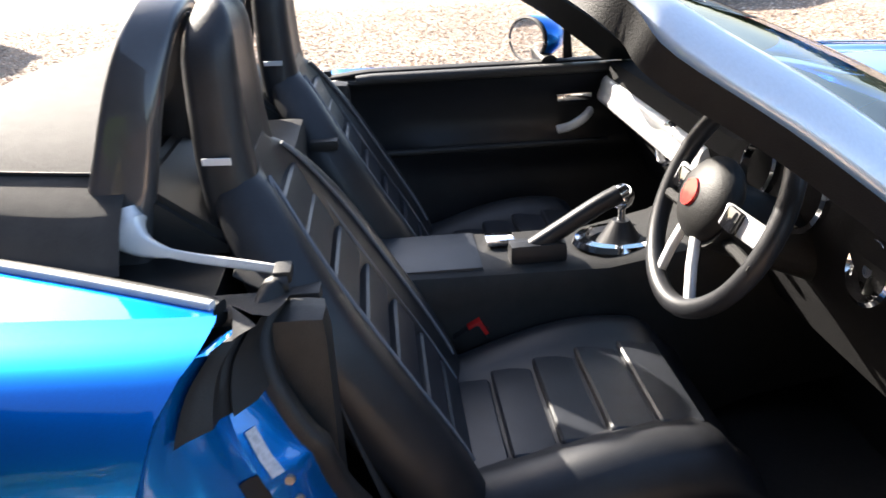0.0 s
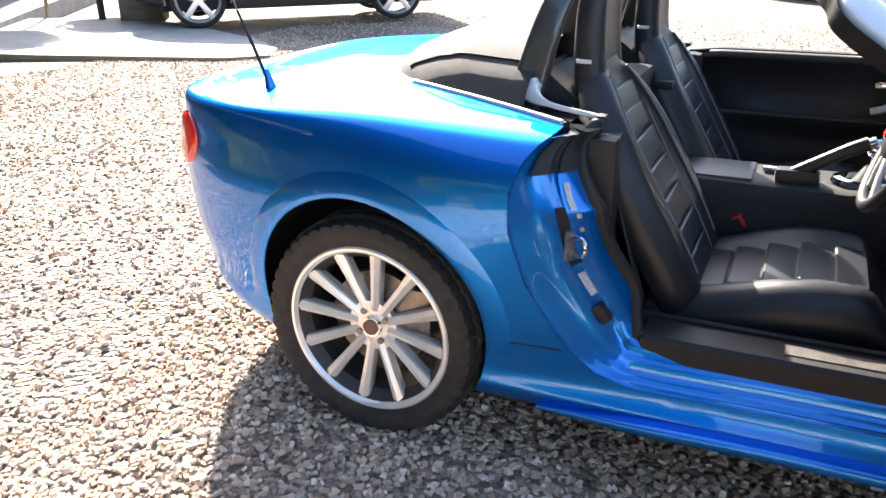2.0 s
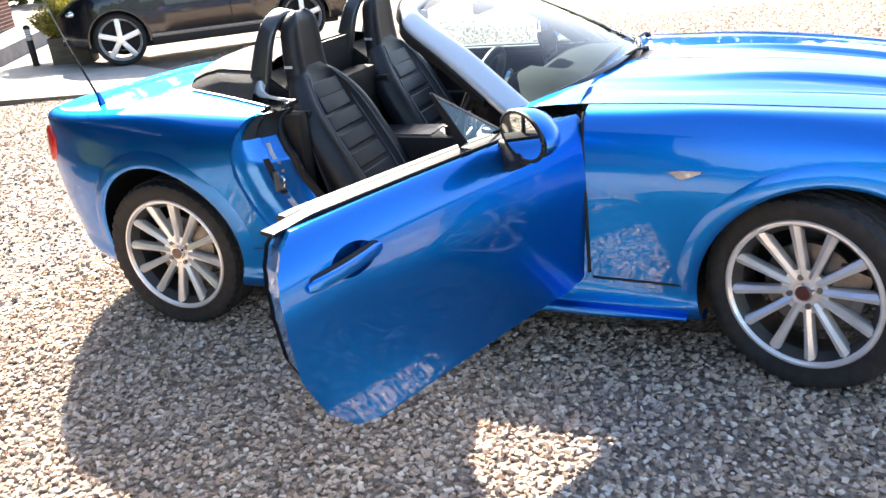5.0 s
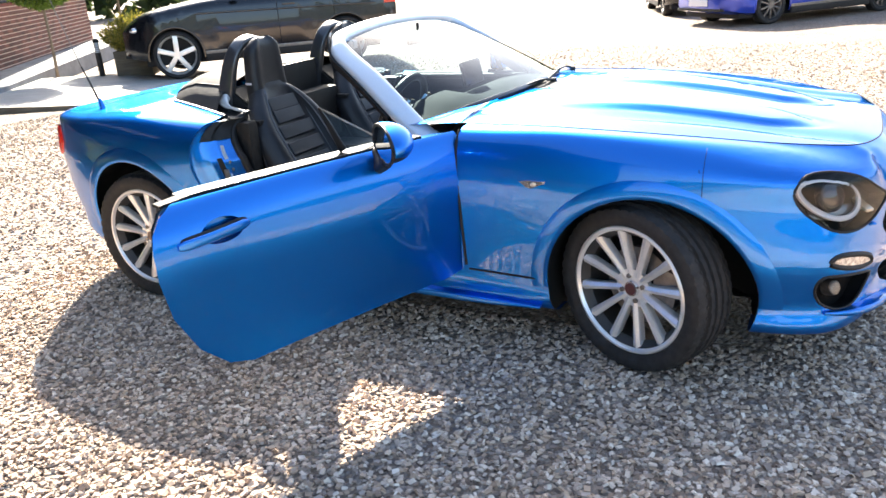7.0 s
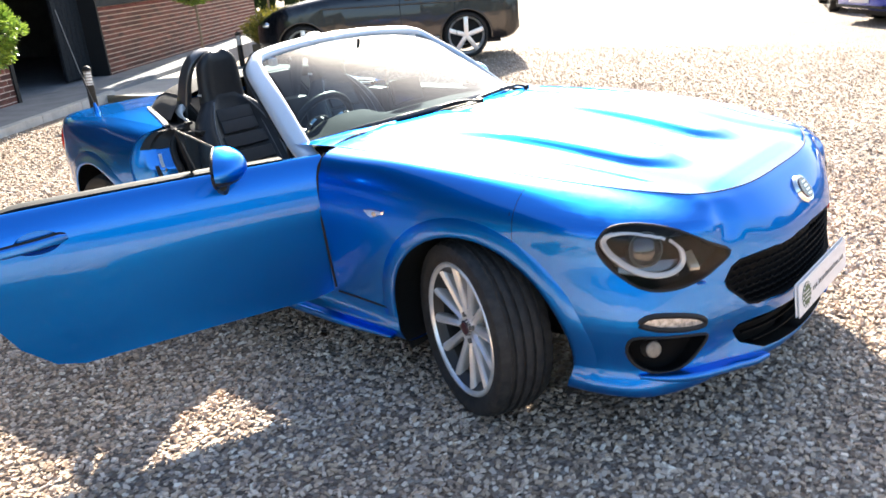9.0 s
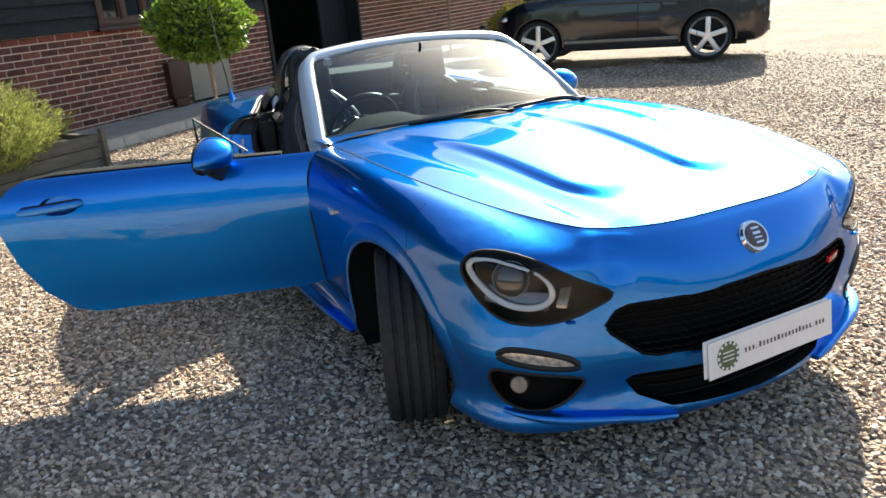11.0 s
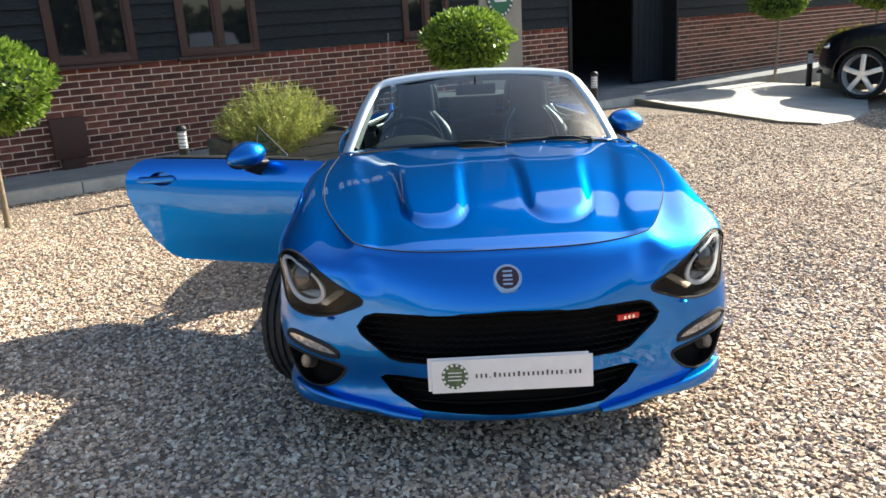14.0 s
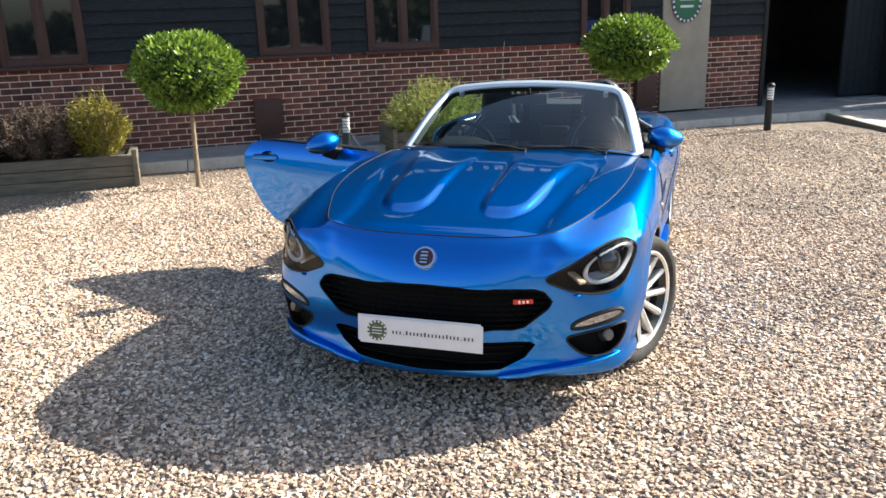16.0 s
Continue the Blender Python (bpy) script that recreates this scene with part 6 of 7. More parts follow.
def scatter_pebbles(name, n, x0, x1, y0, y1, smin, smax, seed, keep=None):
    rng = np.random.default_rng(seed)
    P = np.stack([rng.uniform(x0, x1, n), rng.uniform(y0, y1, n)], 1)
    if keep is not None:
        P = P[keep(P[:, 0], P[:, 1])]
    n = len(P)
    base = np.array([(x, y, z) for z in (-1, 1) for y in (-1, 1) for x in (-1, 1)], float) * 0.8
    tri = np.array([(4, 5, 7), (4, 7, 6), (0, 1, 5), (0, 5, 4), (1, 3, 7), (1, 7, 5), (3, 2, 6), (3, 6, 7), (2, 0, 4), (2, 4, 6)])
    size = rng.uniform(smin, smax, (n, 1, 1)) * np.stack([rng.uniform(0.7, 1.35, n), rng.uniform(0.6, 1.0, n), rng.uniform(0.34, 0.54, n)], 1)[:, None, :]
    jig = 1 + rng.uniform(-0.42, 0.18, (n, 8, 3))
    v = base[None] * size * jig
    q = rng.normal(size=(n, 4)) * np.array([0.2, 0.2, 1, 1])
    q /= np.linalg.norm(q, axis=1, keepdims=True)
    x, y, z, w = q.T
    R = np.stack([1 - 2 * (y * y + z * z), 2 * (x * y - z * w), 2 * (x * z + y * w), 2 * (x * y + z * w), 1 - 2 * (x * x + z * z), 2 * (y * z - x * w), 2 * (x * z - y * w), 2 * (y * z + x * w), 1 - 2 * (x * x + y * y)], 1).reshape(n, 3, 3)
    v = np.einsum("nij,nkj->nki", R, v)
    t = np.clip((-P[:, 0] - 1) / 5, 0, 1)
    u = np.clip((6 - P[:, 1]) / 4.5, 0, 1)
    ground = 0.10 * t * t * (3 - 2 * t) * u * u * (3 - 2 * u)
    v[:, :, 0] += P[:, :1]
    v[:, :, 1] += P[:, 1:]
    v[:, :, 2] += (ground + rng.uniform(-0.001, 0.006, n))[:, None]
    faces = (tri[None] + 8 * np.arange(n)[:, None, None]).reshape(-1, 3)
    me = bpy.data.meshes.new(name)
    me.vertices.add(n * 8)
    me.vertices.foreach_set("co", v.ravel())
    me.loops.add(len(faces) * 3)
    me.loops.foreach_set("vertex_index", faces.ravel().astype(np.int32))
    me.polygons.add(len(faces))
    me.polygons.foreach_set("loop_start", np.arange(0, len(faces) * 3, 3, dtype=np.int32))
    me.polygons.foreach_set("use_smooth", np.zeros(len(faces), bool))
    me.materials.append(PEBBLES)
    me.update(calc_edges=True)
    return tagged(new(name, me), "loose buff, grey and white gravel stones", "gravel", kind="stuff")


def thinning(x, y, amount):
    """Keeps fewer stones as amount goes from 0 to 1."""
    return (np.sin(x * 917.3 + y * 431.7) * 0.5 + 0.5) > np.clip(amount, 0, 1)


scatter_pebbles("gravel_stones", 178000, -0.9, 6.4, -5.0, 3.0, 0.0075, 0.0140, 3, lambda x, y: ((abs(y) > 0.55) | (x < -0.5) | (x > 2.75)) & thinning(x, y, np.maximum((x - 5.5) / 0.9, (-4.0 - y) / 1.0)))
scatter_pebbles("gravel_stones", 48000, -5.5, 0.0, -4.6, 6.0, 0.009, 0.016, 4, lambda x, y: ((x < -0.9) | (y > 3.0)) & (0.821 * (x + 7.45) + 0.571 * (y - 1.5) > 1.25) & thinning(x, y, (-3.6 - y) / 1.0))
scatter_pebbles("gravel_stones", 62000, -5.5, 6.2, 3.0, 9.5, 0.0095, 0.016, 6, lambda x, y: ((x > 0) | (y > 6.0)) & (0.821 * (x + 7.45) + 0.571 * (y - 1.5) > 1.6) & thinning(x, y, np.maximum((y - 3.0) / 6.5, (x - 5.2) / 1.0)))

# ---------------------------------------------------------------- the building
# local +x runs along the front away from the doorway, local +y points at the yard;
# depths below are counted into the building
WALL = Matrix.Translation((-7.32, 1.59, 0)) @ Matrix.Rotation(math.atan2(-0.821, 0.571), 4, "Z") @ Matrix.Rotation(radians(0.6), 4, "Y")
PAVE_Z, BRICK_TOP = 0.20, 1.275
KERB_Y = -1.08


def wall_box(x0, x1, y0, y1, z0, z1, bm=None, bevel=0.0):
    return box(x1 - x0, y1 - y0, z1 - z0, ((x0 + x1) / 2, -(y0 + y1) / 2, (z0 + z1) / 2), bevel, bm=bm)


def setting(name, bm, mat, label, category, m=WALL):
    ob = part(name, bm, mat)
    ob.matrix_world = m
    return tagged(ob, label, category, kind="structure")


PLINTHS = ((-0.30, 0.66), (1.47, 14.0), (-11.0, -2.92))
plinths = []
for i, (a, b) in enumerate(PLINTHS):
    plinths.append(setting("wall_brick_%d" % (i + 1), wall_box(a, b, 0.0, 0.25, -0.3, BRICK_TOP), MORTAR, "red-brown brick plinth wall with pale mortar joints", "brick wall"))
    setting("wall_upper_%d" % (i + 1), wall_box(a, b, 0.03, 0.25, BRICK_TOP, 6.2), SEAM, "dark backing behind black weatherboards", "wall")
WINDOWS = ((2.0, 2.77), (4.87, 5.84), (6.33, 7.24), (9.25, 10.19))

# pavement, kerb, apron
V, F = [], []
pav = bmesh.new()
wall_box(-0.9, 14.0, KERB_Y + 0.12, 0.02, -0.2, PAVE_Z, pav)
wall_box(-11.0, -3.5, KERB_Y + 0.12, 0.02, -0.2, PAVE_Z, pav)
wall_box(-3.5, -0.9, KERB_Y + 0.12, 0.02, -0.2, PAVE_Z - 0.004, pav)
setting("pavement", pav, PAVING, "grey paved walk along the building", "pavement")
kerb = new("kerb")
kerb.matrix_world = WALL
tagged(kerb, "pale stone kerb along the walk", "kerb", kind="structure")
kme = None
for k in range(16):
    a = -0.9 + 0.915 * k
    if kme is None:
        kb = box(0.905, 0.12, 0.40, (0, 0, 0), 0.012)
        sharp(kb)
        kme = bpy.data.meshes.new("kerb_stone")
        kb.to_mesh(kme)
        kb.free()
        kme.materials.append(KERB)
    put("kerb_stone", kme, kerb, Matrix.Translation((a + 0.4575, -KERB_Y - 0.06, PAVE_Z - 0.194)))
ap = bmesh.new()
inv = WALL.inverted()
plan = [(-7.06, 2.66, 0.175), (-6.05, 3.2, 0.11), (-5.14, 3.66, 0.075), (-4.4, 4.0, 0.05), (-4.15, 4.4, 0.03), (-4.4, 4.9, 0.03), (-5.1, 5.45, 0.03), (-6.7, 6.25, 0.04), (-8.0, 6.5, 0.08), (-8.92, 5.14, 0.17)]
top = [ap.verts.new(p) for p in plan]
bot = [ap.verts.new((x, y, -0.1)) for x, y, z in plan]
c0 = ap.verts.new((-7.2, 4.3, 0.125))
n = len(plan)
for i in range(n):
    ap.faces.new((top[i], top[(i + 1) % n], c0))
    ap.faces.new((top[(i + 1) % n], top[i], bot[i], bot[(i + 1) % n]))
bmesh.ops.recalc_face_normals(ap, faces=ap.faces)
tagged(part("concrete_apron", ap, CONCRETE, deg=30), "pale concrete ramp before the open doorway", "concrete ramp", kind="structure")
edge = bmesh.new()
sweep([Vector(p) + Vector((0.02, -0.02, -0.06)) for p in plan[:5]], rounded(0.05, 0.16, 0.01), bm=edge)
tagged(part("ramp_edging", edge, SLEEPER), "dark timber edging of the concrete ramp", "edging", kind="structure")

# doorway and the dark room behind it
setting("wall_pier_jamb", wall_box(-0.37, -0.30, -0.03, 0.30, PAVE_Z, 3.1), SEAM, "black timber door jamb", "door jamb")
setting("wall_gate_jamb", wall_box(-2.92, -2.87, -0.03, 0.262, PAVE_Z, 3.1), SEAM, "black timber gate jamb", "door jamb")
setting("wall_lintel", wall_box(-2.92, -0.30, 0.0, 0.25, 3.0, 6.2), CLADDING, "black timber over the doorway", "lintel")
room = bmesh.new()
for f in ((-8.0, -7.9, 0.25, 9.0, -0.1, 3.6), (4.0, 4.1, 0.25, 9.0, -0.1, 3.6), (-8.0, 4.1, 8.9, 9.0, -0.1, 3.6), (-8.0, 4.1, 0.25, 9.0, 3.5, 3.6)):
    wall_box(*f, bm=room)
setting("wall_room", room, DARKROOM, "dim walls inside the workshop", "room wall")
setting("floor_room", wall_box(-8.0, 4.1, 0.02, 9.0, -0.2, PAVE_Z - 0.002), PAVING, "grey concrete workshop floor", "floor")
gate = thing("sliding_gate", "black boarded sliding gate pushed half open", "gate", WALL)
part("gate_frame", wall_box(-2.92, -2.09, 0.28, 0.31, PAVE_Z + 0.02, 3.1), SEAM, gate)
for k in range(6):
    part("board", wall_box(-2.915 + 0.138 * k, -2.785 + 0.138 * k, 0.262, 0.280, PAVE_Z + 0.03, 3.05, bevel=0.004), CLADDING, gate)
gd = thing("side_door", "plain weathered grey-buff door leaf standing against the wall", "door", WALL)
part("leaf", wall_box(0.67, 1.46, -0.035, 0.02, PAVE_Z + 0.03, 2.75, bevel=0.006), DOOR_GREY, gd)
for z in (0.62, 1.9):
    part("hinge", wall_box(0.652, 0.672, -0.045, -0.02, z, z + 0.12, bevel=0.003), SEAM, gd)
sg = thing("crest_sign", "oval green and white crest sign with pale lettering bars", "sign", WALL @ Matrix.Translation((1.085, 0.043, 1.80)) @ Matrix.Rotation(radians(-90), 4, "X"))
part("board", prism([(0.25 * math.cos(a), 0.30 * math.sin(a)) for a in np.linspace(0, 2 * math.pi, 40, endpoint=False)], 0.012), INK, sg)
part("field", prism([(0.20 * math.cos(a), 0.25 * math.sin(a)) for a in np.linspace(0, 2 * math.pi, 40, endpoint=False)], 0.004, Matrix.Translation((0, 0, 0.012))), material("sign_green", (0.02, 0.13, 0.06), 0.5, 0, 0.15, 10), sg)
for dz, w in ((-0.13, 0.16), (-0.03, 0.24), (0.07, 0.22)):
    part("lettering_bar", box(w, 0.035, 0.004, (0, dz, 0.018)), PLATE_WHITE, sg)
for k in range(22):
    a = 2 * math.pi * k / 22
    part("border_mark", box(0.035, 0.03, 0.004, (0.224 * math.cos(a), 0.274 * math.sin(a), 0.014), rot=Matrix.Rotation(a, 4, "Z")), PLATE_WHITE, sg)

# brown boxes on the wall
for u, w, h in ((1.72, 0.34, 0.46), (7.20, 0.36, 0.44)):
    bx = thing("wall_box", "small red-brown cover box low on the brick wall", "box", WALL, "wall boxes")
    part("cover", wall_box(u - w / 2, u + w / 2, -0.10, 0.0, PAVE_Z + 0.12, PAVE_Z + 0.12 + h, bevel=0.012), FRAME_BROWN, bx)
    part("foot", wall_box(u - w / 3, u + w / 3, -0.08, 0.0, PAVE_Z, PAVE_Z + 0.12, bevel=0.006), FRAME_BROWN, bx)


def build_window(i, a, b):
    w = thing("window_%d" % i, "red-brown timber window with two dark panes", "window", WALL, kind="structure")
    z0, z1 = BRICK_TOP + 0.02, BRICK_TOP + 1.15
    fr = bmesh.new()
    for q in ((a, a + 0.07, z0, z1), (b - 0.07, b, z0, z1), (a + 0.07, b - 0.07, z0, z0 + 0.07), (a + 0.07, b - 0.07, z1 - 0.07, z1), ((a + b) / 2 - 0.035, (a + b) / 2 + 0.035, z0 + 0.07, z1 - 0.07)):
        wall_box(q[0], q[1], -0.035, 0.03, q[2], q[3], fr, 0.006)
    part("window_frame", fr, FRAME_BROWN, w)
    part("window_sill", wall_box(a - 0.05, b + 0.05, -0.085, 0.0, z0 - 0.045, z0 - 0.002, bevel=0.006), FRAME_BROWN, w)
    for p, q in ((a + 0.07, (a + b) / 2 - 0.035), ((a + b) / 2 + 0.035, b - 0.07)):
        sash = bmesh.new()
        for s in ((p, p + 0.03, z0 + 0.07, z1 - 0.07), (q - 0.03, q, z0 + 0.07, z1 - 0.07), (p + 0.03, q - 0.03, z0 + 0.07, z0 + 0.10), (p + 0.03, q - 0.03, z1 - 0.10, z1 - 0.07)):
            wall_box(s[0], s[1], -0.022, 0.02, s[2], s[3], sash)
        part("sash", sash, FRAME_BROWN, w)
        part("pane", wall_box(p + 0.03, q - 0.03, 0.0, 0.006, z0 + 0.10, z1 - 0.10), DARK_GLASS, w)


for i, (a, b) in enumerate(WINDOWS):
    build_window(i + 1, a, b)

# weatherboards between the windows
boards = new("weatherboarding")
boards.matrix_world = WALL
tagged(boards, "black stained horizontal weatherboards", "cladding", kind="structure")
for z in np.arange(BRICK_TOP + 0.005, 6.1, 0.155):
    cutz = z < BRICK_TOP + 1.13
    for a, b in PLINTHS:
        spans, x = [], a
        if cutz:
            for p, q in WINDOWS:
                if a < p < b:
                    spans.append((x, p - 0.002))
                    x = q + 0.002
        spans.append((x, b))
        for p, q in spans:
            bm = bmesh.new()
            sec = [(-0.030, z), (-0.026, z + 0.004), (-0.004, z + 0.175), (0.02, z + 0.175), (0.02, z)]
            va, vb = [bm.verts.new((p, -y, zz)) for y, zz in sec], [bm.verts.new((q, -y, zz)) for y, zz in sec]
            for j in range(5):
                bm.faces.new((va[j], va[(j + 1) % 5], vb[(j + 1) % 5], vb[j]))
            bm.faces.new(va)
            bm.faces.new(vb[::-1])
            bmesh.ops.recalc_face_normals(bm, faces=bm.faces)
            part("board", bm, CLADDING, boards, deg=20)
fs = thing("facade_sign", "row of pale lettering bars mounted on black boards", "sign", WALL)
for k, w_ in enumerate((0.20, 0.24, 0.16, 0.22, 0.10, 0.24, 0.30, 0.22, 0.24, 0.24, 0.20)):
    part("lettering_bar", wall_box(3.15 + 0.275 * k, 3.15 + 0.275 * k + w_ * 0.8, -0.075, -0.035, 3.28, 3.60, bevel=0.01), PLATE_WHITE, fs)
eaves = wall_box(-11.0, 14.0, -0.55, 0.5, 6.2, 6.35)
setting("roof_eaves", eaves, SEAM, "black boarded eaves of the building", "eaves")
rf = bmesh.new()
vs = [rf.verts.new(p) for p in ((-11, 0.55, 6.36), (14, 0.55, 6.36), (14, -5, 9.4), (-11, -5, 9.4), (14, -10, 6.36), (-11, -10, 6.36))]
rf.faces.new((vs[0], vs[1], vs[2], vs[3]))
rf.faces.new((vs[3], vs[2], vs[4], vs[5]))
setting("roof", rf, FRAME_BROWN, "pitched roof of the building", "roof")


# ---------------------------------------------------------------- planting
def leaf_cloud(points, dirs, length, width, seed, droop=0.2):
    """Folded two-triangle leaves at points, pointing along dirs."""
    rng = np.random.default_rng(seed)
    n = len(points)
    d = dirs / np.linalg.norm(dirs, axis=1, keepdims=True)
    r = rng.normal(size=(n, 3))
    s = np.cross(d, r)
    s /= np.linalg.norm(s, axis=1, keepdims=True) + 1e-9
    L = (length * rng.uniform(0.6, 1.3, n))[:, None]
    W = (width * rng.uniform(0.7, 1.2, n))[:, None]
    up = np.cross(s, d)
    a = points
    b = points + d * L * 0.5 + s * W * 0.5 + up * W * 0.15
    c = points + d * L
    e = points + d * L * 0.5 - s * W * 0.5 + up * W * 0.15
    v = np.stack([a, b, c, e], 1).reshape(-1, 3)
    idx = 4 * np.arange(n)[:, None, None] + np.array([(0, 1, 2), (0, 2, 3)])[None]
    return v, idx.reshape(-1, 3)


def cloud_mesh(name, v, f, mat):
    me = bpy.data.meshes.new(name)
    me.vertices.add(len(v))
    me.vertices.foreach_set("co", np.asarray(v, float).ravel())
    me.loops.add(len(f) * 3)
    me.loops.foreach_set("vertex_index", np.asarray(f, np.int32).ravel())
    me.polygons.add(len(f))
    me.polygons.foreach_set("loop_start", np.arange(0, len(f) * 3, 3, dtype=np.int32))
    me.materials.append(mat)
    me.update(calc_edges=True)
    return me


def leaf_material(name, dark, light, rough=0.45):
    m = bpy.data.materials.new(name)
    m.use_nodes = True
    nt = m.node_tree
    b = nt.nodes["Principled BSDF"]
    b.inputs["Roughness"].default_value = rough
    g, ramp = nt.nodes.new("ShaderNodeNewGeometry"), nt.nodes.new("ShaderNodeValToRGB")
    ramp.color_ramp.elements[0].color, ramp.color_ramp.elements[1].color = (*dark, 1), (*light, 1)
    nt.links.new(g.outputs["Random Per Island"], ramp.inputs[0])
    nt.links.new(ramp.outputs[0], b.inputs["Base Color"])
    tl, mx = nt.nodes.new("ShaderNodeBsdfTranslucent"), nt.nodes.new("ShaderNodeMixShader")
    mx.inputs[0].default_value = 0.35
    nt.links.new(ramp.outputs[0], tl.inputs["Color"])
    nt.links.new(b.outputs[0], mx.inputs[1])
    nt.links.new(tl.outputs[0], mx.inputs[2])
    nt.links.new(mx.outputs[0], nt.nodes["Material Output"].inputs[0])
    return m


BAY = leaf_material("bay_leaves", (0.05, 0.11, 0.012), (0.30, 0.42, 0.06), 0.35)
OLIVE = leaf_material("olive_sprigs", (0.13, 0.16, 0.035), (0.48, 0.50, 0.14), 0.6)
DULL = leaf_material("dull_heather", (0.035, 0.028, 0.020), (0.22, 0.15, 0.11), 0.7)
YELLOW = leaf_material("yellow_green_sprigs", (0.10, 0.12, 0.02), (0.45, 0.36, 0.05), 0.6)


def bay_tree(x, y, z, crown_z, rx, rz, seed, leaves=5200):
    t = thing("bay_tree", "clipped lollipop bay tree with a bare pale stem", "tree", pose(x, y, z), "clipped bay trees")
    rng = np.random.default_rng(seed)
    lean = rng.uniform(-0.03, 0.03, 2)
    stem = spline([(0, 0, -0.05), (lean[0] * 0.5, lean[1], (crown_z - z) * 0.4), (lean[0], 0, crown_z - z - rz * 0.1)], 12)
    bm = sweep(stem, circle(0.026, 10), scale=[1.35] + [1.0 - 0.02 * i for i in range(11)])
    for k in range(7):
        a = 2 * math.pi * k / 7 + rng.uniform(-0.3, 0.3)
        b0 = stem[-1] - Vector((0, 0, rz * 0.3))
        tip = b0 + Vector((math.cos(a) * rx * 0.7, math.sin(a) * rx * 0.7, rng.uniform(0.1, 0.8) * rz))
        sweep([b0, b0.lerp(tip, 0.5) + Vector((0, 0, 0.03)), tip], circle(0.010, 6), bm=bm, scale=[1, 0.7, 0.3])
    part("trunk", bm, BARK, t, "pale slender stem")
    d = rng.normal(size=(leaves, 3))
    d /= np.linalg.norm(d, axis=1, keepdims=True)
    lump = 1 + 0.05 * np.sin(5 * d[:, 0] + seed) * np.cos(4 * d[:, 1]) + 0.04 * np.sin(9 * d[:, 2] + 3 * d[:, 0])
    rad = lump * (1 - 0.30 * rng.random(leaves) ** 2.2)
    flat = np.where(d[:, 2] < 0, 0.85, 1.0)
    P = d * rad[:, None] * np.array([rx, rx, rz]) * flat[:, None] + np.array([lean[0], 0, crown_z - z])
    out = d * np.array([1, 1, rx / rz]) + rng.normal(scale=0.65, size=(leaves, 3)) + np.array([0, 0, 0.25])
    v, f = leaf_cloud(P, out, 0.066, 0.036, seed)
    put("crown", cloud_mesh("bay_crown", v, f, BAY), t, None, "dense glossy green leaves")
    # solid core in near-black green: the crown's inner shade put into colour
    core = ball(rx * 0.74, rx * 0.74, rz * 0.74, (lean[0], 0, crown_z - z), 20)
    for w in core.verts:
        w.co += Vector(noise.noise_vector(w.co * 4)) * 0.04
    part("inner_shade_core", core, material("bay_inner_shade", (0.016, 0.032, 0.008), 0.9, 0, 0.5, 12), t)
    return t


bay_tree(-0.92, -3.88, 0.02, 1.13, 0.55, 0.395, 11)
bay_tree(-4.10, 0.13, 0.05, 1.20, 0.53, 0.38, 12)
bay_tree(-8.75, 5.65, 0.12, 1.60, 0.56, 0.44, 13, 4200)
bay_tree(-9.2, 7.6, 0.10, 1.70, 0.60, 0.48, 14, 4200)


def sprig_bush(name, label, x, y, z, rx, rz, n, mat, length, width, seed, upright=0.9):
    t = thing(name, label, "shrub", pose(x, y, z))
    rng = np.random.default_rng(seed)
    stems = 260
    P, D = [], []
    for k in range(stems):
        a, r = rng.uniform(0, 2 * math.pi), math.sqrt(rng.random())
        tip = np.array([math.cos(a) * r * rx, math.sin(a) * r * rx, rz * (1.0 - 0.55 * r * r) * rng.uniform(0.82, 1.12)])
        root = np.array([math.cos(a) * r * rx * 0.35, math.sin(a) * r * rx * 0.35, 0])
        m_ = n // stems
        u = rng.random(m_) ** 0.7
        pts = root + (tip - root) * u[:, None] + rng.normal(scale=0.012, size=(m_, 3))
        P.append(pts)
        D.append((tip - root) / np.linalg.norm(tip - root) * upright + rng.normal(scale=0.45, size=(m_, 3)))
    v, f = leaf_cloud(np.vstack(P), np.vstack(D), length, width, seed)
    put("foliage", cloud_mesh(name + "_foliage", v, f, mat), t)
    bm = bmesh.new()
    for k in range(24):
        a, r = rng.uniform(0, 2 * math.pi), rng.random()
        sweep([(0.1 * math.cos(a), 0.1 * math.sin(a), -0.03), (math.cos(a) * r * rx * 0.8, math.sin(a) * r * rx * 0.8, rz * 0.7)], circle(0.006, 5), bm=bm)
    tagged(part("stems", bm, BARK, t), kind="stuff")
    return t


def sleeper_bed(x, y, z, length, depth, courses, m_rot, label):
    t = thing("raised_bed", label, "planter", Matrix.Translation((x, y, z)) @ m_rot, "timber raised beds")
    rng = random.Random(int(length * 100))
    for c in range(courses):
        zc = 0.055 + 0.112 * c
        for sx, sy, px, py in ((length, 0.07, 0, -depth / 2), (length, 0.07, 0, depth / 2), (0.07, depth - 0.08, -length / 2 + 0.035, 0), (0.07, depth - 0.08, length / 2 - 0.035, 0)):
            part("sleeper", box(sx + rng.uniform(-0.012, 0.012), sy, 0.106, (px, py + rng.uniform(-0.004, 0.004), zc), 0.008, rot=Matrix.Rotation(radians(rng.uniform(-0.3, 0.3)), 4, "Z")), SLEEPER, t)
    for sx in (-1, 1):
        part("corner_post", box(0.05, 0.05, 0.112 * courses + 0.09, (sx * (length / 2 + 0.005), depth / 2 + 0.055, (0.112 * courses + 0.09) / 2 - 0.04), 0.006), SLEEPER, t)
    part("soil", box(length - 0.1, depth - 0.1, 0.06, (0, 0, 0.112 * courses - 0.07)), SOIL, t)
    return t


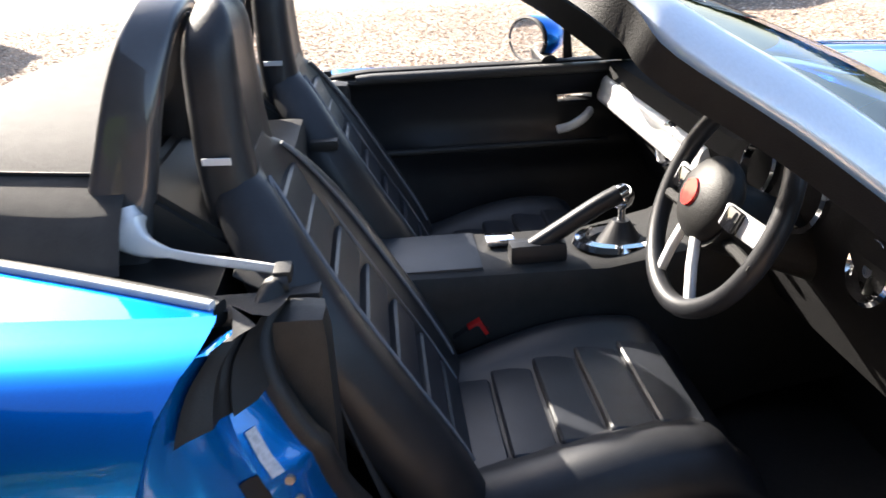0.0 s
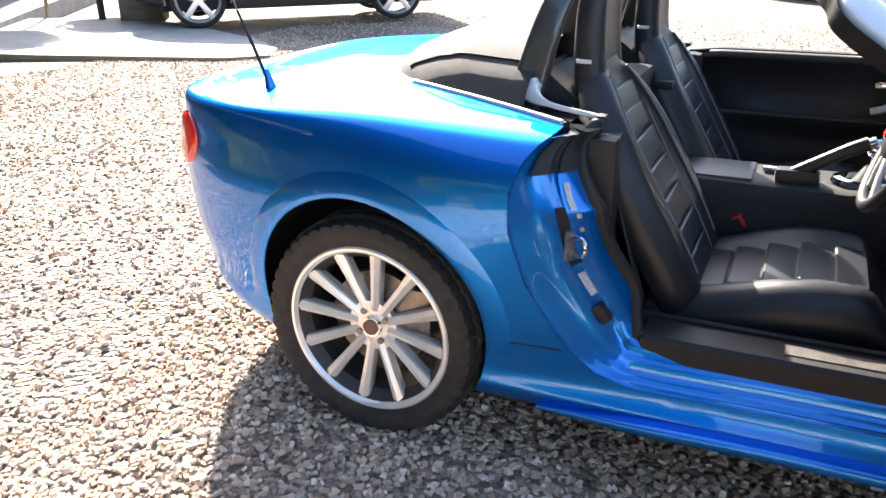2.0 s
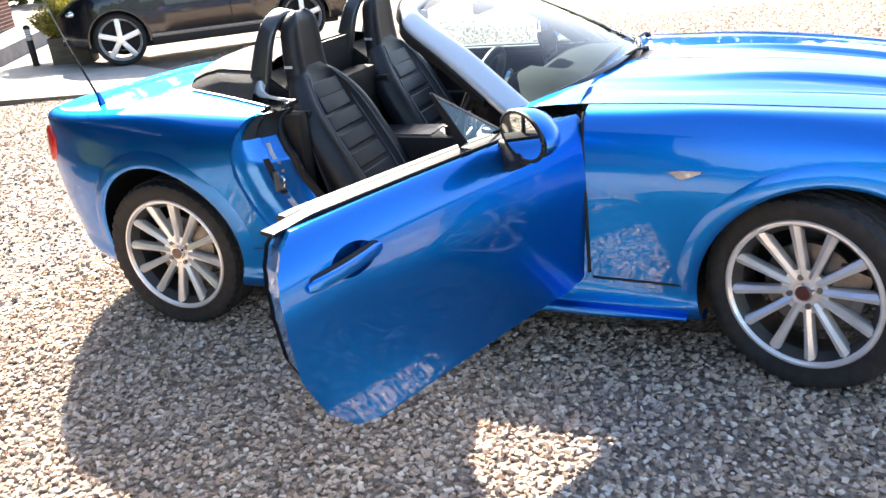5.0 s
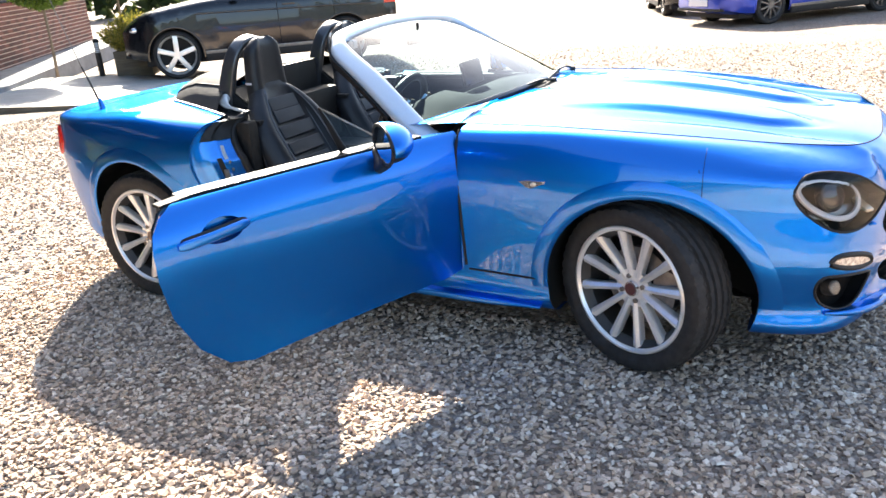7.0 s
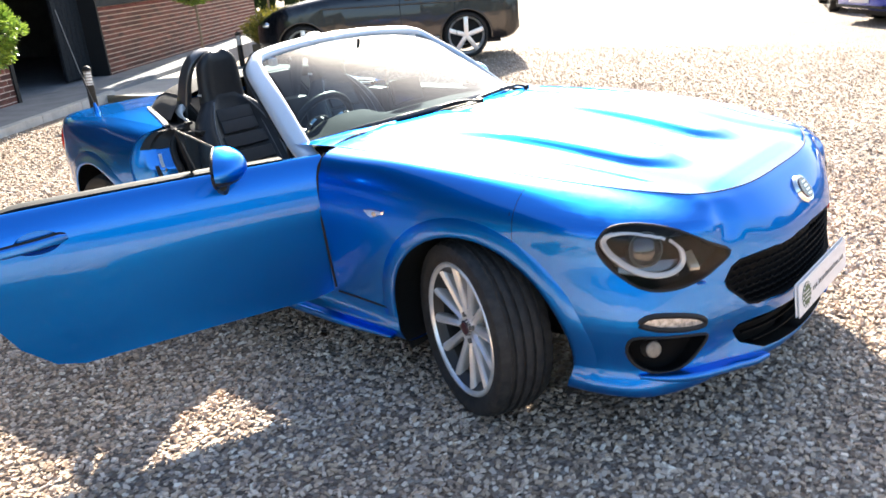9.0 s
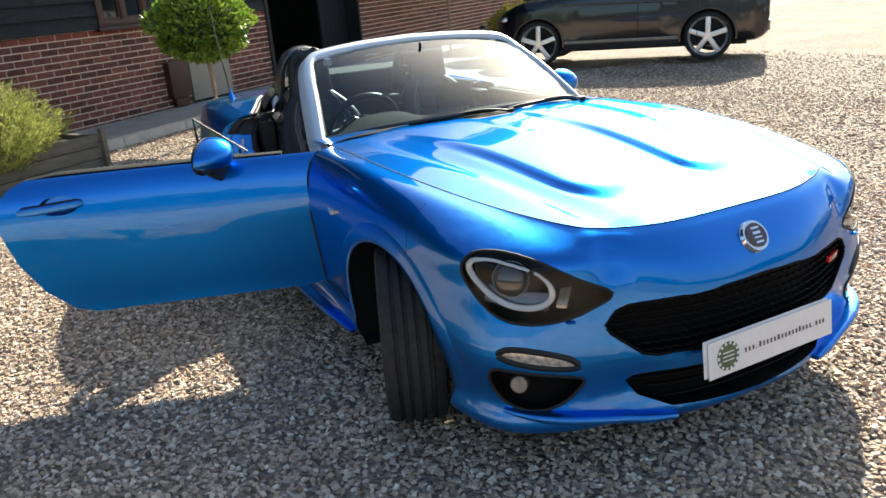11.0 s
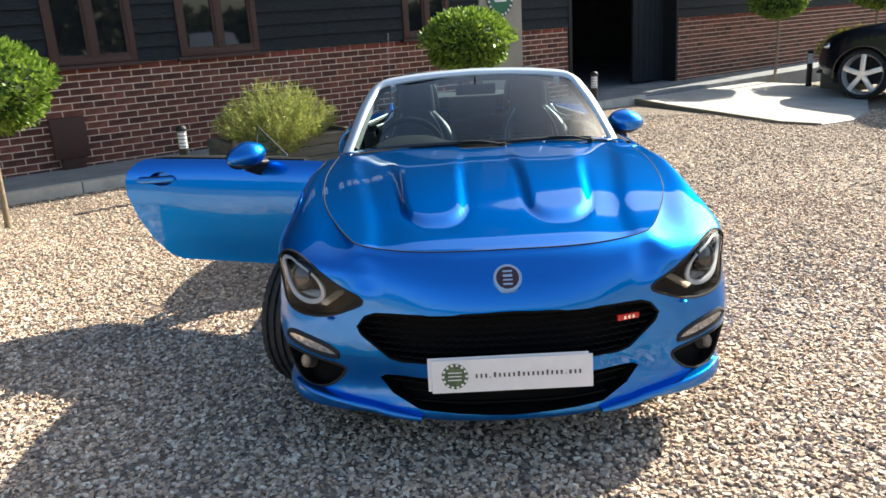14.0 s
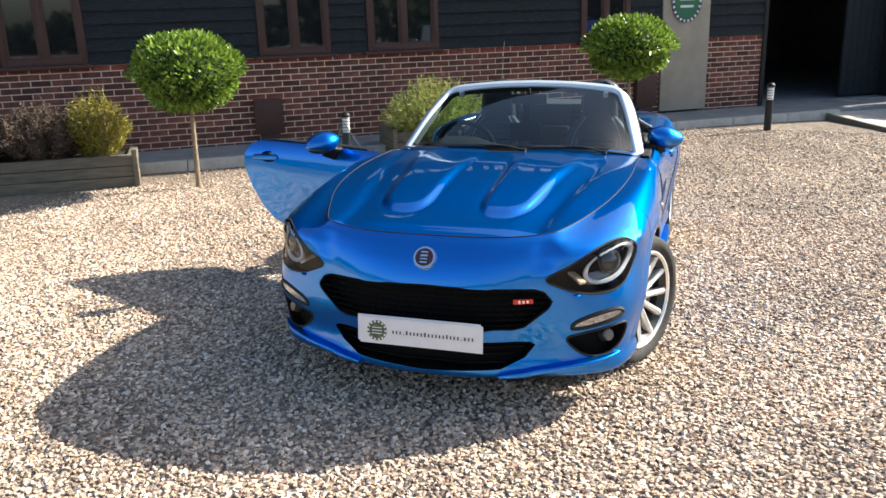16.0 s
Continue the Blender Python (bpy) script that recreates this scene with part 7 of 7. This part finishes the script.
ROT = Matrix.Rotation(math.atan2(-0.821, 0.571), 4, "Z")
sleeper_bed(-3.42, -1.98, 0.02, 1.52, 0.80, 3, ROT, "weathered timber raised bed with an olive shrub")
sprig_bush("olive_shrub", "rounded olive-green sprigged shrub in a timber bed", -3.12, -2.00, 0.20, 0.68, 0.72, 17000, OLIVE, 0.060, 0.009, 21)
sleeper_bed(-0.27, -6.0, 0.0, 3.0, 0.62, 3, ROT, "weathered timber raised bed with heathers")
for k, (du, mat, rx, rz) in enumerate(((-1.15, YELLOW, 0.30, 0.56), (-0.62, DULL, 0.42, 0.46), (0.05, DULL, 0.40, 0.44), (0.65, DULL, 0.44, 0.48), (1.15, DULL, 0.36, 0.40))):
    p = Vector((-0.27, -6.0, 0)) + ROT @ Vector((du, 0.05, 0))
    sprig_bush("heather_clump", "low dull purple-brown heather clump" if mat is DULL else "thin yellow-green sprigs in a timber bed", p.x, p.y, 0.27, rx * 1.2, rz * 1.25, 7000 if mat is YELLOW else 17000, mat, 0.040, 0.014, 30 + k, 0.5)
tub = thing("square_tub", "dark square planter tub beside a bollard", "planter", Matrix.Translation((-7.72, 6.42, 0.05)) @ ROT)
for px, py, sx, sy in ((0, -0.27, 0.58, 0.03), (0, 0.27, 0.58, 0.03), (-0.275, 0, 0.03, 0.51), (0.275, 0, 0.03, 0.51)):
    part("side_board", box(sx, sy, 0.42, (px, py, 0.21), 0.006), SLEEPER, tub)
part("soil", box(0.52, 0.50, 0.05, (0, 0, 0.36)), SOIL, tub)
sprig_bush("tub_shrub", "yellow-green leafy shrub in a dark tub", -7.72, 6.42, 0.42, 0.52, 0.62, 8000, YELLOW, 0.06, 0.022, 41, 0.6)


def bollard(x, y, z):
    t = thing("bollard_light", "black garden bollard light with a ribbed clear head", "bollard", pose(x, y, z), "bollard lights")
    part("post", cyl(0.048, 0.046, 0.46, (0, 0, 0.21), 24), BLACK_PLASTIC, t)
    part("lens", cyl(0.040, 0.040, 0.17, (0, 0, 0.525), 24), BOLLARD_WHITE, t, "white ribbed light head")
    for k in range(5):
        part("louvre", spin([(0.452 + 0.034 * k, 0.038), (0.458 + 0.034 * k, 0.049), (0.464 + 0.034 * k, 0.047), (0.462 + 0.034 * k, 0.038)], 24, axis="Z", closed=True), STEEL, t)
    cap = ball(0.052, 0.052, 0.046, (0, 0, 0.615), 24)
    bmesh.ops.delete(cap, geom=[v for v in cap.verts if v.co.z < 0.600], context="VERTS")
    part("cap", cap, BLACK_PLASTIC, t, "domed black cap")
    return t


bollard(-1.98, -2.67, 0.01)
bollard(-5.42, 1.86, 0.06)
bollard(-8.05, 5.95, 0.04)


# ---------------------------------------------------------------- other cars in the yard
def simple_wheel(r, w, rim_r, spokes, mat):
    wh = new("wheel")
    part("tyre", spin([(-w * 0.35, rim_r), (-w / 2, rim_r + 0.02), (-w / 2, r - 0.03), (-w * 0.38, r), (w * 0.38, r), (w / 2, r - 0.03), (w / 2, rim_r + 0.02), (w * 0.35, rim_r)], 40), RUBBER, wh)
    part("rim", spin([(-w * 0.36, rim_r + 0.004), (-w * 0.42, rim_r - 0.004), (-w * 0.25, rim_r - 0.03), (w * 0.3, rim_r - 0.03), (w * 0.3, rim_r)], 40), mat, wh)
    for k in range(spokes):
        a = 2 * math.pi * k / spokes + 0.3
        c, s = math.cos(a), math.sin(a)
        part("spoke", sweep([(c * 0.02, -w * 0.38, s * 0.02), (c * rim_r * 0.55, -w * 0.40, s * rim_r * 0.55), (c * (rim_r - 0.012), -w * 0.34, s * (rim_r - 0.012))], rounded(0.075 if spokes == 5 else 0.03, 0.03, 0.008), up=(0, -1, 0)), mat, wh)
    part("hub", cyl(0.06, 0.05, 0.03, (0, -w * 0.40, 0), 20, rot=Matrix.Rotation(radians(90), 4, "X")), mat, wh)
    return wh


def parked_car(label, m, paint, wb, front, rear, width, belt, roof, sill, r, rim_r, spokes, rim_mat, bonnet_h, cab, group=""):
    """A parked car: x forward, the front axle at x = wb / 2. cab: screen base, roof front, roof rear, tail base."""
    t = thing("parked_car", label, "car", m, group)
    xf, xr = wb / 2 + front, -wb / 2 - rear
    n = 60
    secs = []
    for i in range(n + 1):
        x = xr + (xf - xr) * i / n
        u = (x - xr) / (xf - xr)
        endf = min(1, (xf - x) / 0.60)
        endr = min(1, (x - xr) / 0.22)
        w = width / 2 * (1 - 0.34 * (1 - endf) ** 2.2 - 0.10 * (1 - endr) ** 2)
        low = sill + 0.10 * (1 - endf) ** 2 + 0.12 * (1 - endr) ** 2
        if x > cab[0]:
            top_ = belt + (bonnet_h - belt) * ((x - cab[0]) / (xf - cab[0])) ** 1.3 - 0.16 * (1 - endf) ** 3
        else:
            top_ = belt - 0.05 * (1 - endr) ** 2
        mid = (low + top_) / 2
        row = [(w * 0.80, low - 0.02), (w * 0.97, low + 0.02), (w, low + 0.12), (w * 1.0, mid), (w * 0.985, top_ - 0.14), (w * 0.955, top_ - 0.05), (w * 0.90, top_), (w * 0.45, top_ + 0.03), (0, top_ + 0.04)]
        secs.append([Vector((x, -y, z)) for y, z in row] + [Vector((x, y, z)) for y, z in row[-2::-1]])
    bm = loft(secs)
    ring_ = [((r + 0.055) * math.cos(2 * math.pi * k / 24), (r + 0.055) * math.sin(2 * math.pi * k / 24)) for k in range(24)]
    for ax_ in (wb / 2, -wb / 2):
        cut(bm, ring_, (ax_, 0, r), (1, 0, 0), (0, 0, 1), lambda c: abs(c.x - ax_) < r + 0.3 and abs(c.y) > width * 0.30 and c.z < 2 * r + 0.3)
    kill = []
    for f in bm.faces:
        c = f.calc_center_median()
        for ax_ in (wb / 2, -wb / 2):
            if abs(c.y) > width * 0.30 and math.hypot(c.x - ax_, c.z - r) < r + 0.054:
                kill.append(f)
                break
    bmesh.ops.delete(bm, geom=kill, context="FACES")
    part("body", bm, paint, t, deg=50)
    wells = bmesh.new()
    for ax_ in (wb / 2, -wb / 2):
        wall_box(ax_ - r - 0.03, ax_ + r + 0.03, -width * 0.40, width * 0.40, sill - 0.02, 2 * r + 0.03, wells)
    wall_box(xr + 0.3, xf - 0.3, -width * 0.42, width * 0.42, sill - 0.06, sill + 0.1, wells)
    part("underside", wells, SEAM, t)
    gh = []
    for x, z in ((cab[0], belt + 0.02), (cab[1], roof), ((cab[1] + cab[2]) / 2, roof + 0.02), (cab[2], roof - 0.02), (cab[3], belt + 0.02)):
        k = (z - belt) / (roof - belt)
        hw = width / 2 * (0.90 - 0.16 * k)
        gh.append((x, hw, z))
    cabm = bmesh.new()
    rows_ = []
    for x, hw, z in gh:
        rows_.append([cabm.verts.new((x, -hw, z)), cabm.verts.new((x, -hw * 0.5, z + 0.03)), cabm.verts.new((x, hw * 0.5, z + 0.03)), cabm.verts.new((x, hw, z))])
    for a, b in zip(rows_, rows_[1:]):
        for j in range(3):
            cabm.faces.new((a[j], a[j + 1], b[j + 1], b[j]))
    bmesh.ops.recalc_face_normals(cabm, faces=cabm.faces)
    part("roof", cabm, paint, t, deg=60)
    for sd in (1, -1):
        sidew = bmesh.new()
        pts = [(x, -sd * (hw + 0.002), z) for x, hw, z in gh]
        sidew.faces.new([sidew.verts.new(p) for p in pts] if sd == 1 else [sidew.verts.new(p) for p in pts[::-1]])
        part("side_glass", sidew, DARK_GLASS, t, "dark side windows")
        for fx in (0.33, 0.66):
            x = cab[3] + (cab[0] - cab[3]) * fx
            part("window_pillar", sweep([(x, -sd * width / 2 * 0.905, belt), (x, -sd * width / 2 * 0.76, roof - 0.02)], rounded(0.06, 0.02, 0.005), up=(1, 0, 0)), SEAM, t)
            part("door_gap", sweep([(x, -sd * (width / 2 + 0.0), belt - 0.12), (x, -sd * (width / 2 + 0.002), sill + 0.1)], circle(0.005, 6)), SEAM, t)
            part("door_handle", box(0.20, 0.03, 0.03, (x - 0.18, -sd * width / 2, belt - 0.14), 0.01), paint, t)
        part("sill_strip", box(wb - 2 * r - 0.15, 0.03, 0.05, (0, -sd * width / 2, sill + 0.09), 0.01), STEEL, t)
        hl_ = new("headlamp")
        hl_.parent = t
        part("lamp_lens", ball(0.20, 0.075, 0.060, (xf - 0.30, -sd * width * 0.375, bonnet_h - 0.14), 20, rot=Matrix.Rotation(radians(-28 * sd), 4, "Z")), LAMP_SILVER, hl_)
        part("tail_lamp", box(0.20, 0.10, 0.22, (xr + 0.11, -sd * width * 0.470, belt - 0.15), 0.03), RED_LENS, t, "red tail lamp")
        part("door_mirror", ball(0.07, 0.11, 0.075, (cab[0] - 0.25, -sd * (width / 2 + 0.08), belt + 0.08), 16), paint, t)
        for ax_ in (wb / 2, -wb / 2):
            lip = [(ax_ + (r + 0.058) * math.cos(a), -sd * (width / 2 - 0.004), r + (r + 0.058) * math.sin(a)) for a in np.linspace(radians(-8), radians(188), 22)]
            part("arch_lip", sweep(lip, rounded(0.03, 0.022, 0.007), up=(0, 1, 0)), paint, t)
        part("side_crease", sweep([(x, -sd * (width / 2 - 0.006), belt - 0.20 + 0.02 * x) for x in np.linspace(xr + 0.35, wb / 2 - r, 16)], rounded(0.024, 0.03, 0.008)), paint, t)
        part("lower_cladding", box(wb - 2 * r - 0.14, 0.04, 0.11, (0, -sd * (width / 2 - 0.006), sill + 0.02), 0.015), BLACK_PLASTIC, t)
    part("bumper_lip", box(0.12, width * 0.70, 0.05, (xf - 0.05, 0, sill + 0.10), 0.02), BLACK_PLASTIC, t)
    part("front_grille", box(0.06, width * 0.42, 0.20, (xf - 0.045, 0, bonnet_h - 0.22), 0.03), SEAM, t)
    part("front_plate", box(0.012, 0.52, 0.11, (xf + 0.012, 0, sill + 0.22), 0.003), PLATE_WHITE, t)
    part("rear_bumper_trim", box(0.10, width * 0.86, 0.16, (xr + 0.03, 0, sill + 0.20), 0.04), STEEL, t)
    wh = simple_wheel(r, 0.26 if r > 0.35 else 0.21, rim_r, spokes, rim_mat)
    wh.parent = t
    wy = width / 2 - 0.14
    wh.matrix_local = pose(wb / 2, -wy, r)
    for mm_ in (pose(-wb / 2, -wy, r, 0, 20, 0), pose(wb / 2, wy, r, 0, 0, 180), pose(-wb / 2, wy, r, 0, 0, 180)):
        copy_thing(wh, mm_)
    return t


fx, rx_ = Vector((-6.34, 5.98, 0.05)), Vector((-4.40, 7.69, 0.05))
cen, hd = (fx + rx_) / 2, (fx - rx_)
# the wheels that show are on its left side
side = Vector((-hd.y, hd.x, 0)).normalized()
suv_m = Matrix.Translation(cen - side * 0.83) @ Matrix.Rotation(math.atan2(hd.y, hd.x), 4, "Z")
parked_car("black sport utility car with five-spoke silver wheels", suv_m, SUV_PAINT, 2.62, 0.76, 0.86, 1.78, 1.12, 1.70, 0.27, 0.355, 0.292, 5, ALLOY, 0.90, (0.62, 0.05, -1.62, -2.03))
parked_car("royal blue saloon car with dark alloy wheels", Matrix.Translation((1.81, 13.84, 0)) @ Matrix.Rotation(math.atan2(-0.73, -0.68), 4, "Z"), BLUE_PAINT, 2.60, 0.90, 1.0, 1.78, 0.93, 1.46, 0.20, 0.325, 0.235, 10, STEEL, 0.80, (0.62, -0.15, -1.2, -1.95))
parked_car("dark grey car parked beyond a blue one", Matrix.Translation((-0.58, 16.56, 0)) @ Matrix.Rotation(radians(-70), 4, "Z"), SUV_PAINT, 2.55, 0.85, 0.75, 1.75, 0.92, 1.45, 0.22, 0.31, 0.20, 5, STEEL, 0.82, (0.70, 0.0, -1.4, -1.9))
parked_car("silver car with a pale front plate", Matrix.Translation((5.20, 10.1, 0)) @ Matrix.Rotation(math.atan2(-0.73, -0.68), 4, "Z"), SILVER_CAR, 2.55, 0.85, 0.75, 1.75, 0.92, 1.45, 0.22, 0.31, 0.22, 5, ALLOY, 0.80, (0.70, 0.0, -1.4, -1.9))
parked_car("dark hatchback standing inside the dim workshop", WALL @ Matrix.Translation((-1.5, -4.6, PAVE_Z)) @ Matrix.Rotation(radians(95), 4, "Z"), SUV_PAINT, 2.55, 0.85, 0.75, 1.75, 0.92, 1.45, 0.22, 0.31, 0.20, 5, STEEL, 0.82, (0.70, 0.0, -1.4, -1.9))

# far hedge that closes the yard
rng = np.random.default_rng(5)
P, D = [], []
nh = 26000
a = rng.uniform(0, 2 * math.pi, nh)
h = 3.5 + 2.0 * np.sin(3 * a) * np.cos(5 * a + 1) + 1.2 * np.sin(17 * a)
z = rng.random(nh) ** 0.8 * h
rad = 46 + 2.5 * np.sin(7 * a) + rng.normal(scale=0.8, size=nh)
P = np.stack([2 + rad * np.cos(a), rad * np.sin(a), z], 1)
D = rng.normal(size=(nh, 3)) + np.array([0, 0, 0.4])
v, f = leaf_cloud(P, D, 1.0, 0.75, 6)
tagged(new("far_hedge", cloud_mesh("far_hedge", v, f, leaf_material("far_hedge_leaves", (0.02, 0.035, 0.012), (0.07, 0.10, 0.03), 0.8))), "dark green hedge and trees closing the yard", "hedge", kind="stuff")

# bricks last
BL, BH, BG = 0.2135, 0.063, 0.012
bm = box(BL, 0.03, BH, (0, 0, 0))
brick_me = bpy.data.meshes.new("brick")
bm.to_mesh(brick_me)
bm.free()
brick_me.materials.append(BRICK)
CAP_BRICK = material("red_capping_brick", (0.150, 0.034, 0.024), 0.85, 0, 0.4, 9, 0.5, 120, second=(0.300, 0.070, 0.046), perobj=0.3)
cap_me = brick_me.copy()
cap_me.materials.clear()
cap_me.materials.append(CAP_BRICK)
BRICK_ISLAND = BRICK.copy()
BRICK_ISLAND.name = "red_brown_brick_joined"
nt = BRICK_ISLAND.node_tree
oi = [n_ for n_ in nt.nodes if n_.type == "OBJECT_INFO"][0]
gi = nt.nodes.new("ShaderNodeNewGeometry")
for l in list(oi.outputs["Random"].links):
    nt.links.new(gi.outputs["Random Per Island"], l.to_socket)
rnd = random.Random(8)
for (a, b), wall_ob in zip(PLINTHS, plinths):
    joined = ([], []), ([], [])
    zc, course = BRICK_TOP - BH / 2 - 0.004, 0
    while zc > PAVE_Z - 0.10:
        x = a + (0 if course % 2 else -(BL + BG) / 2)
        while x < b - 0.02:
            x0, x1 = max(x, a), min(x + BL, b)
            if x1 - x0 > 0.03:
                cx = (x0 + x1) / 2
                y = 0.0 + rnd.uniform(-0.0015, 0.0015) + 0.0095
                whole = abs((x1 - x0) - BL) < 0.002
                near = (a > 1 and 5.4 < cx < 8.9 and whole) or (abs(a + 0.30) < 0.01 and whole)
                if near:
                    put("brick", brick_me if course else cap_me, wall_ob, Matrix.Translation((cx, -y, zc)))
                else:
                    rest_v, rest_f = joined[course == 0]
                    i0 = len(rest_v)
                    rest_v.extend([(xx, yy, zz) for xx in (x0, x1) for yy in (-y - 0.015, -y + 0.015) for zz in (zc - BH / 2, zc + BH / 2)])
                    rest_f.extend([tuple(i0 + q for q in fc) for fc in ((2, 3, 7, 6), (0, 1, 3, 2), (4, 6, 7, 5), (1, 5, 7, 3), (0, 2, 6, 4))])
            x += BL + BG
        zc -= BH + BG
        course += 1
    for nm, (rest_v, rest_f), mt in zip(("brickwork", "capping_course"), joined, (BRICK_ISLAND, CAP_BRICK)):
        if rest_f:
            tagged(put(nm, mesh_from(nm, rest_v, rest_f, mt, False), wall_ob), kind="stuff")
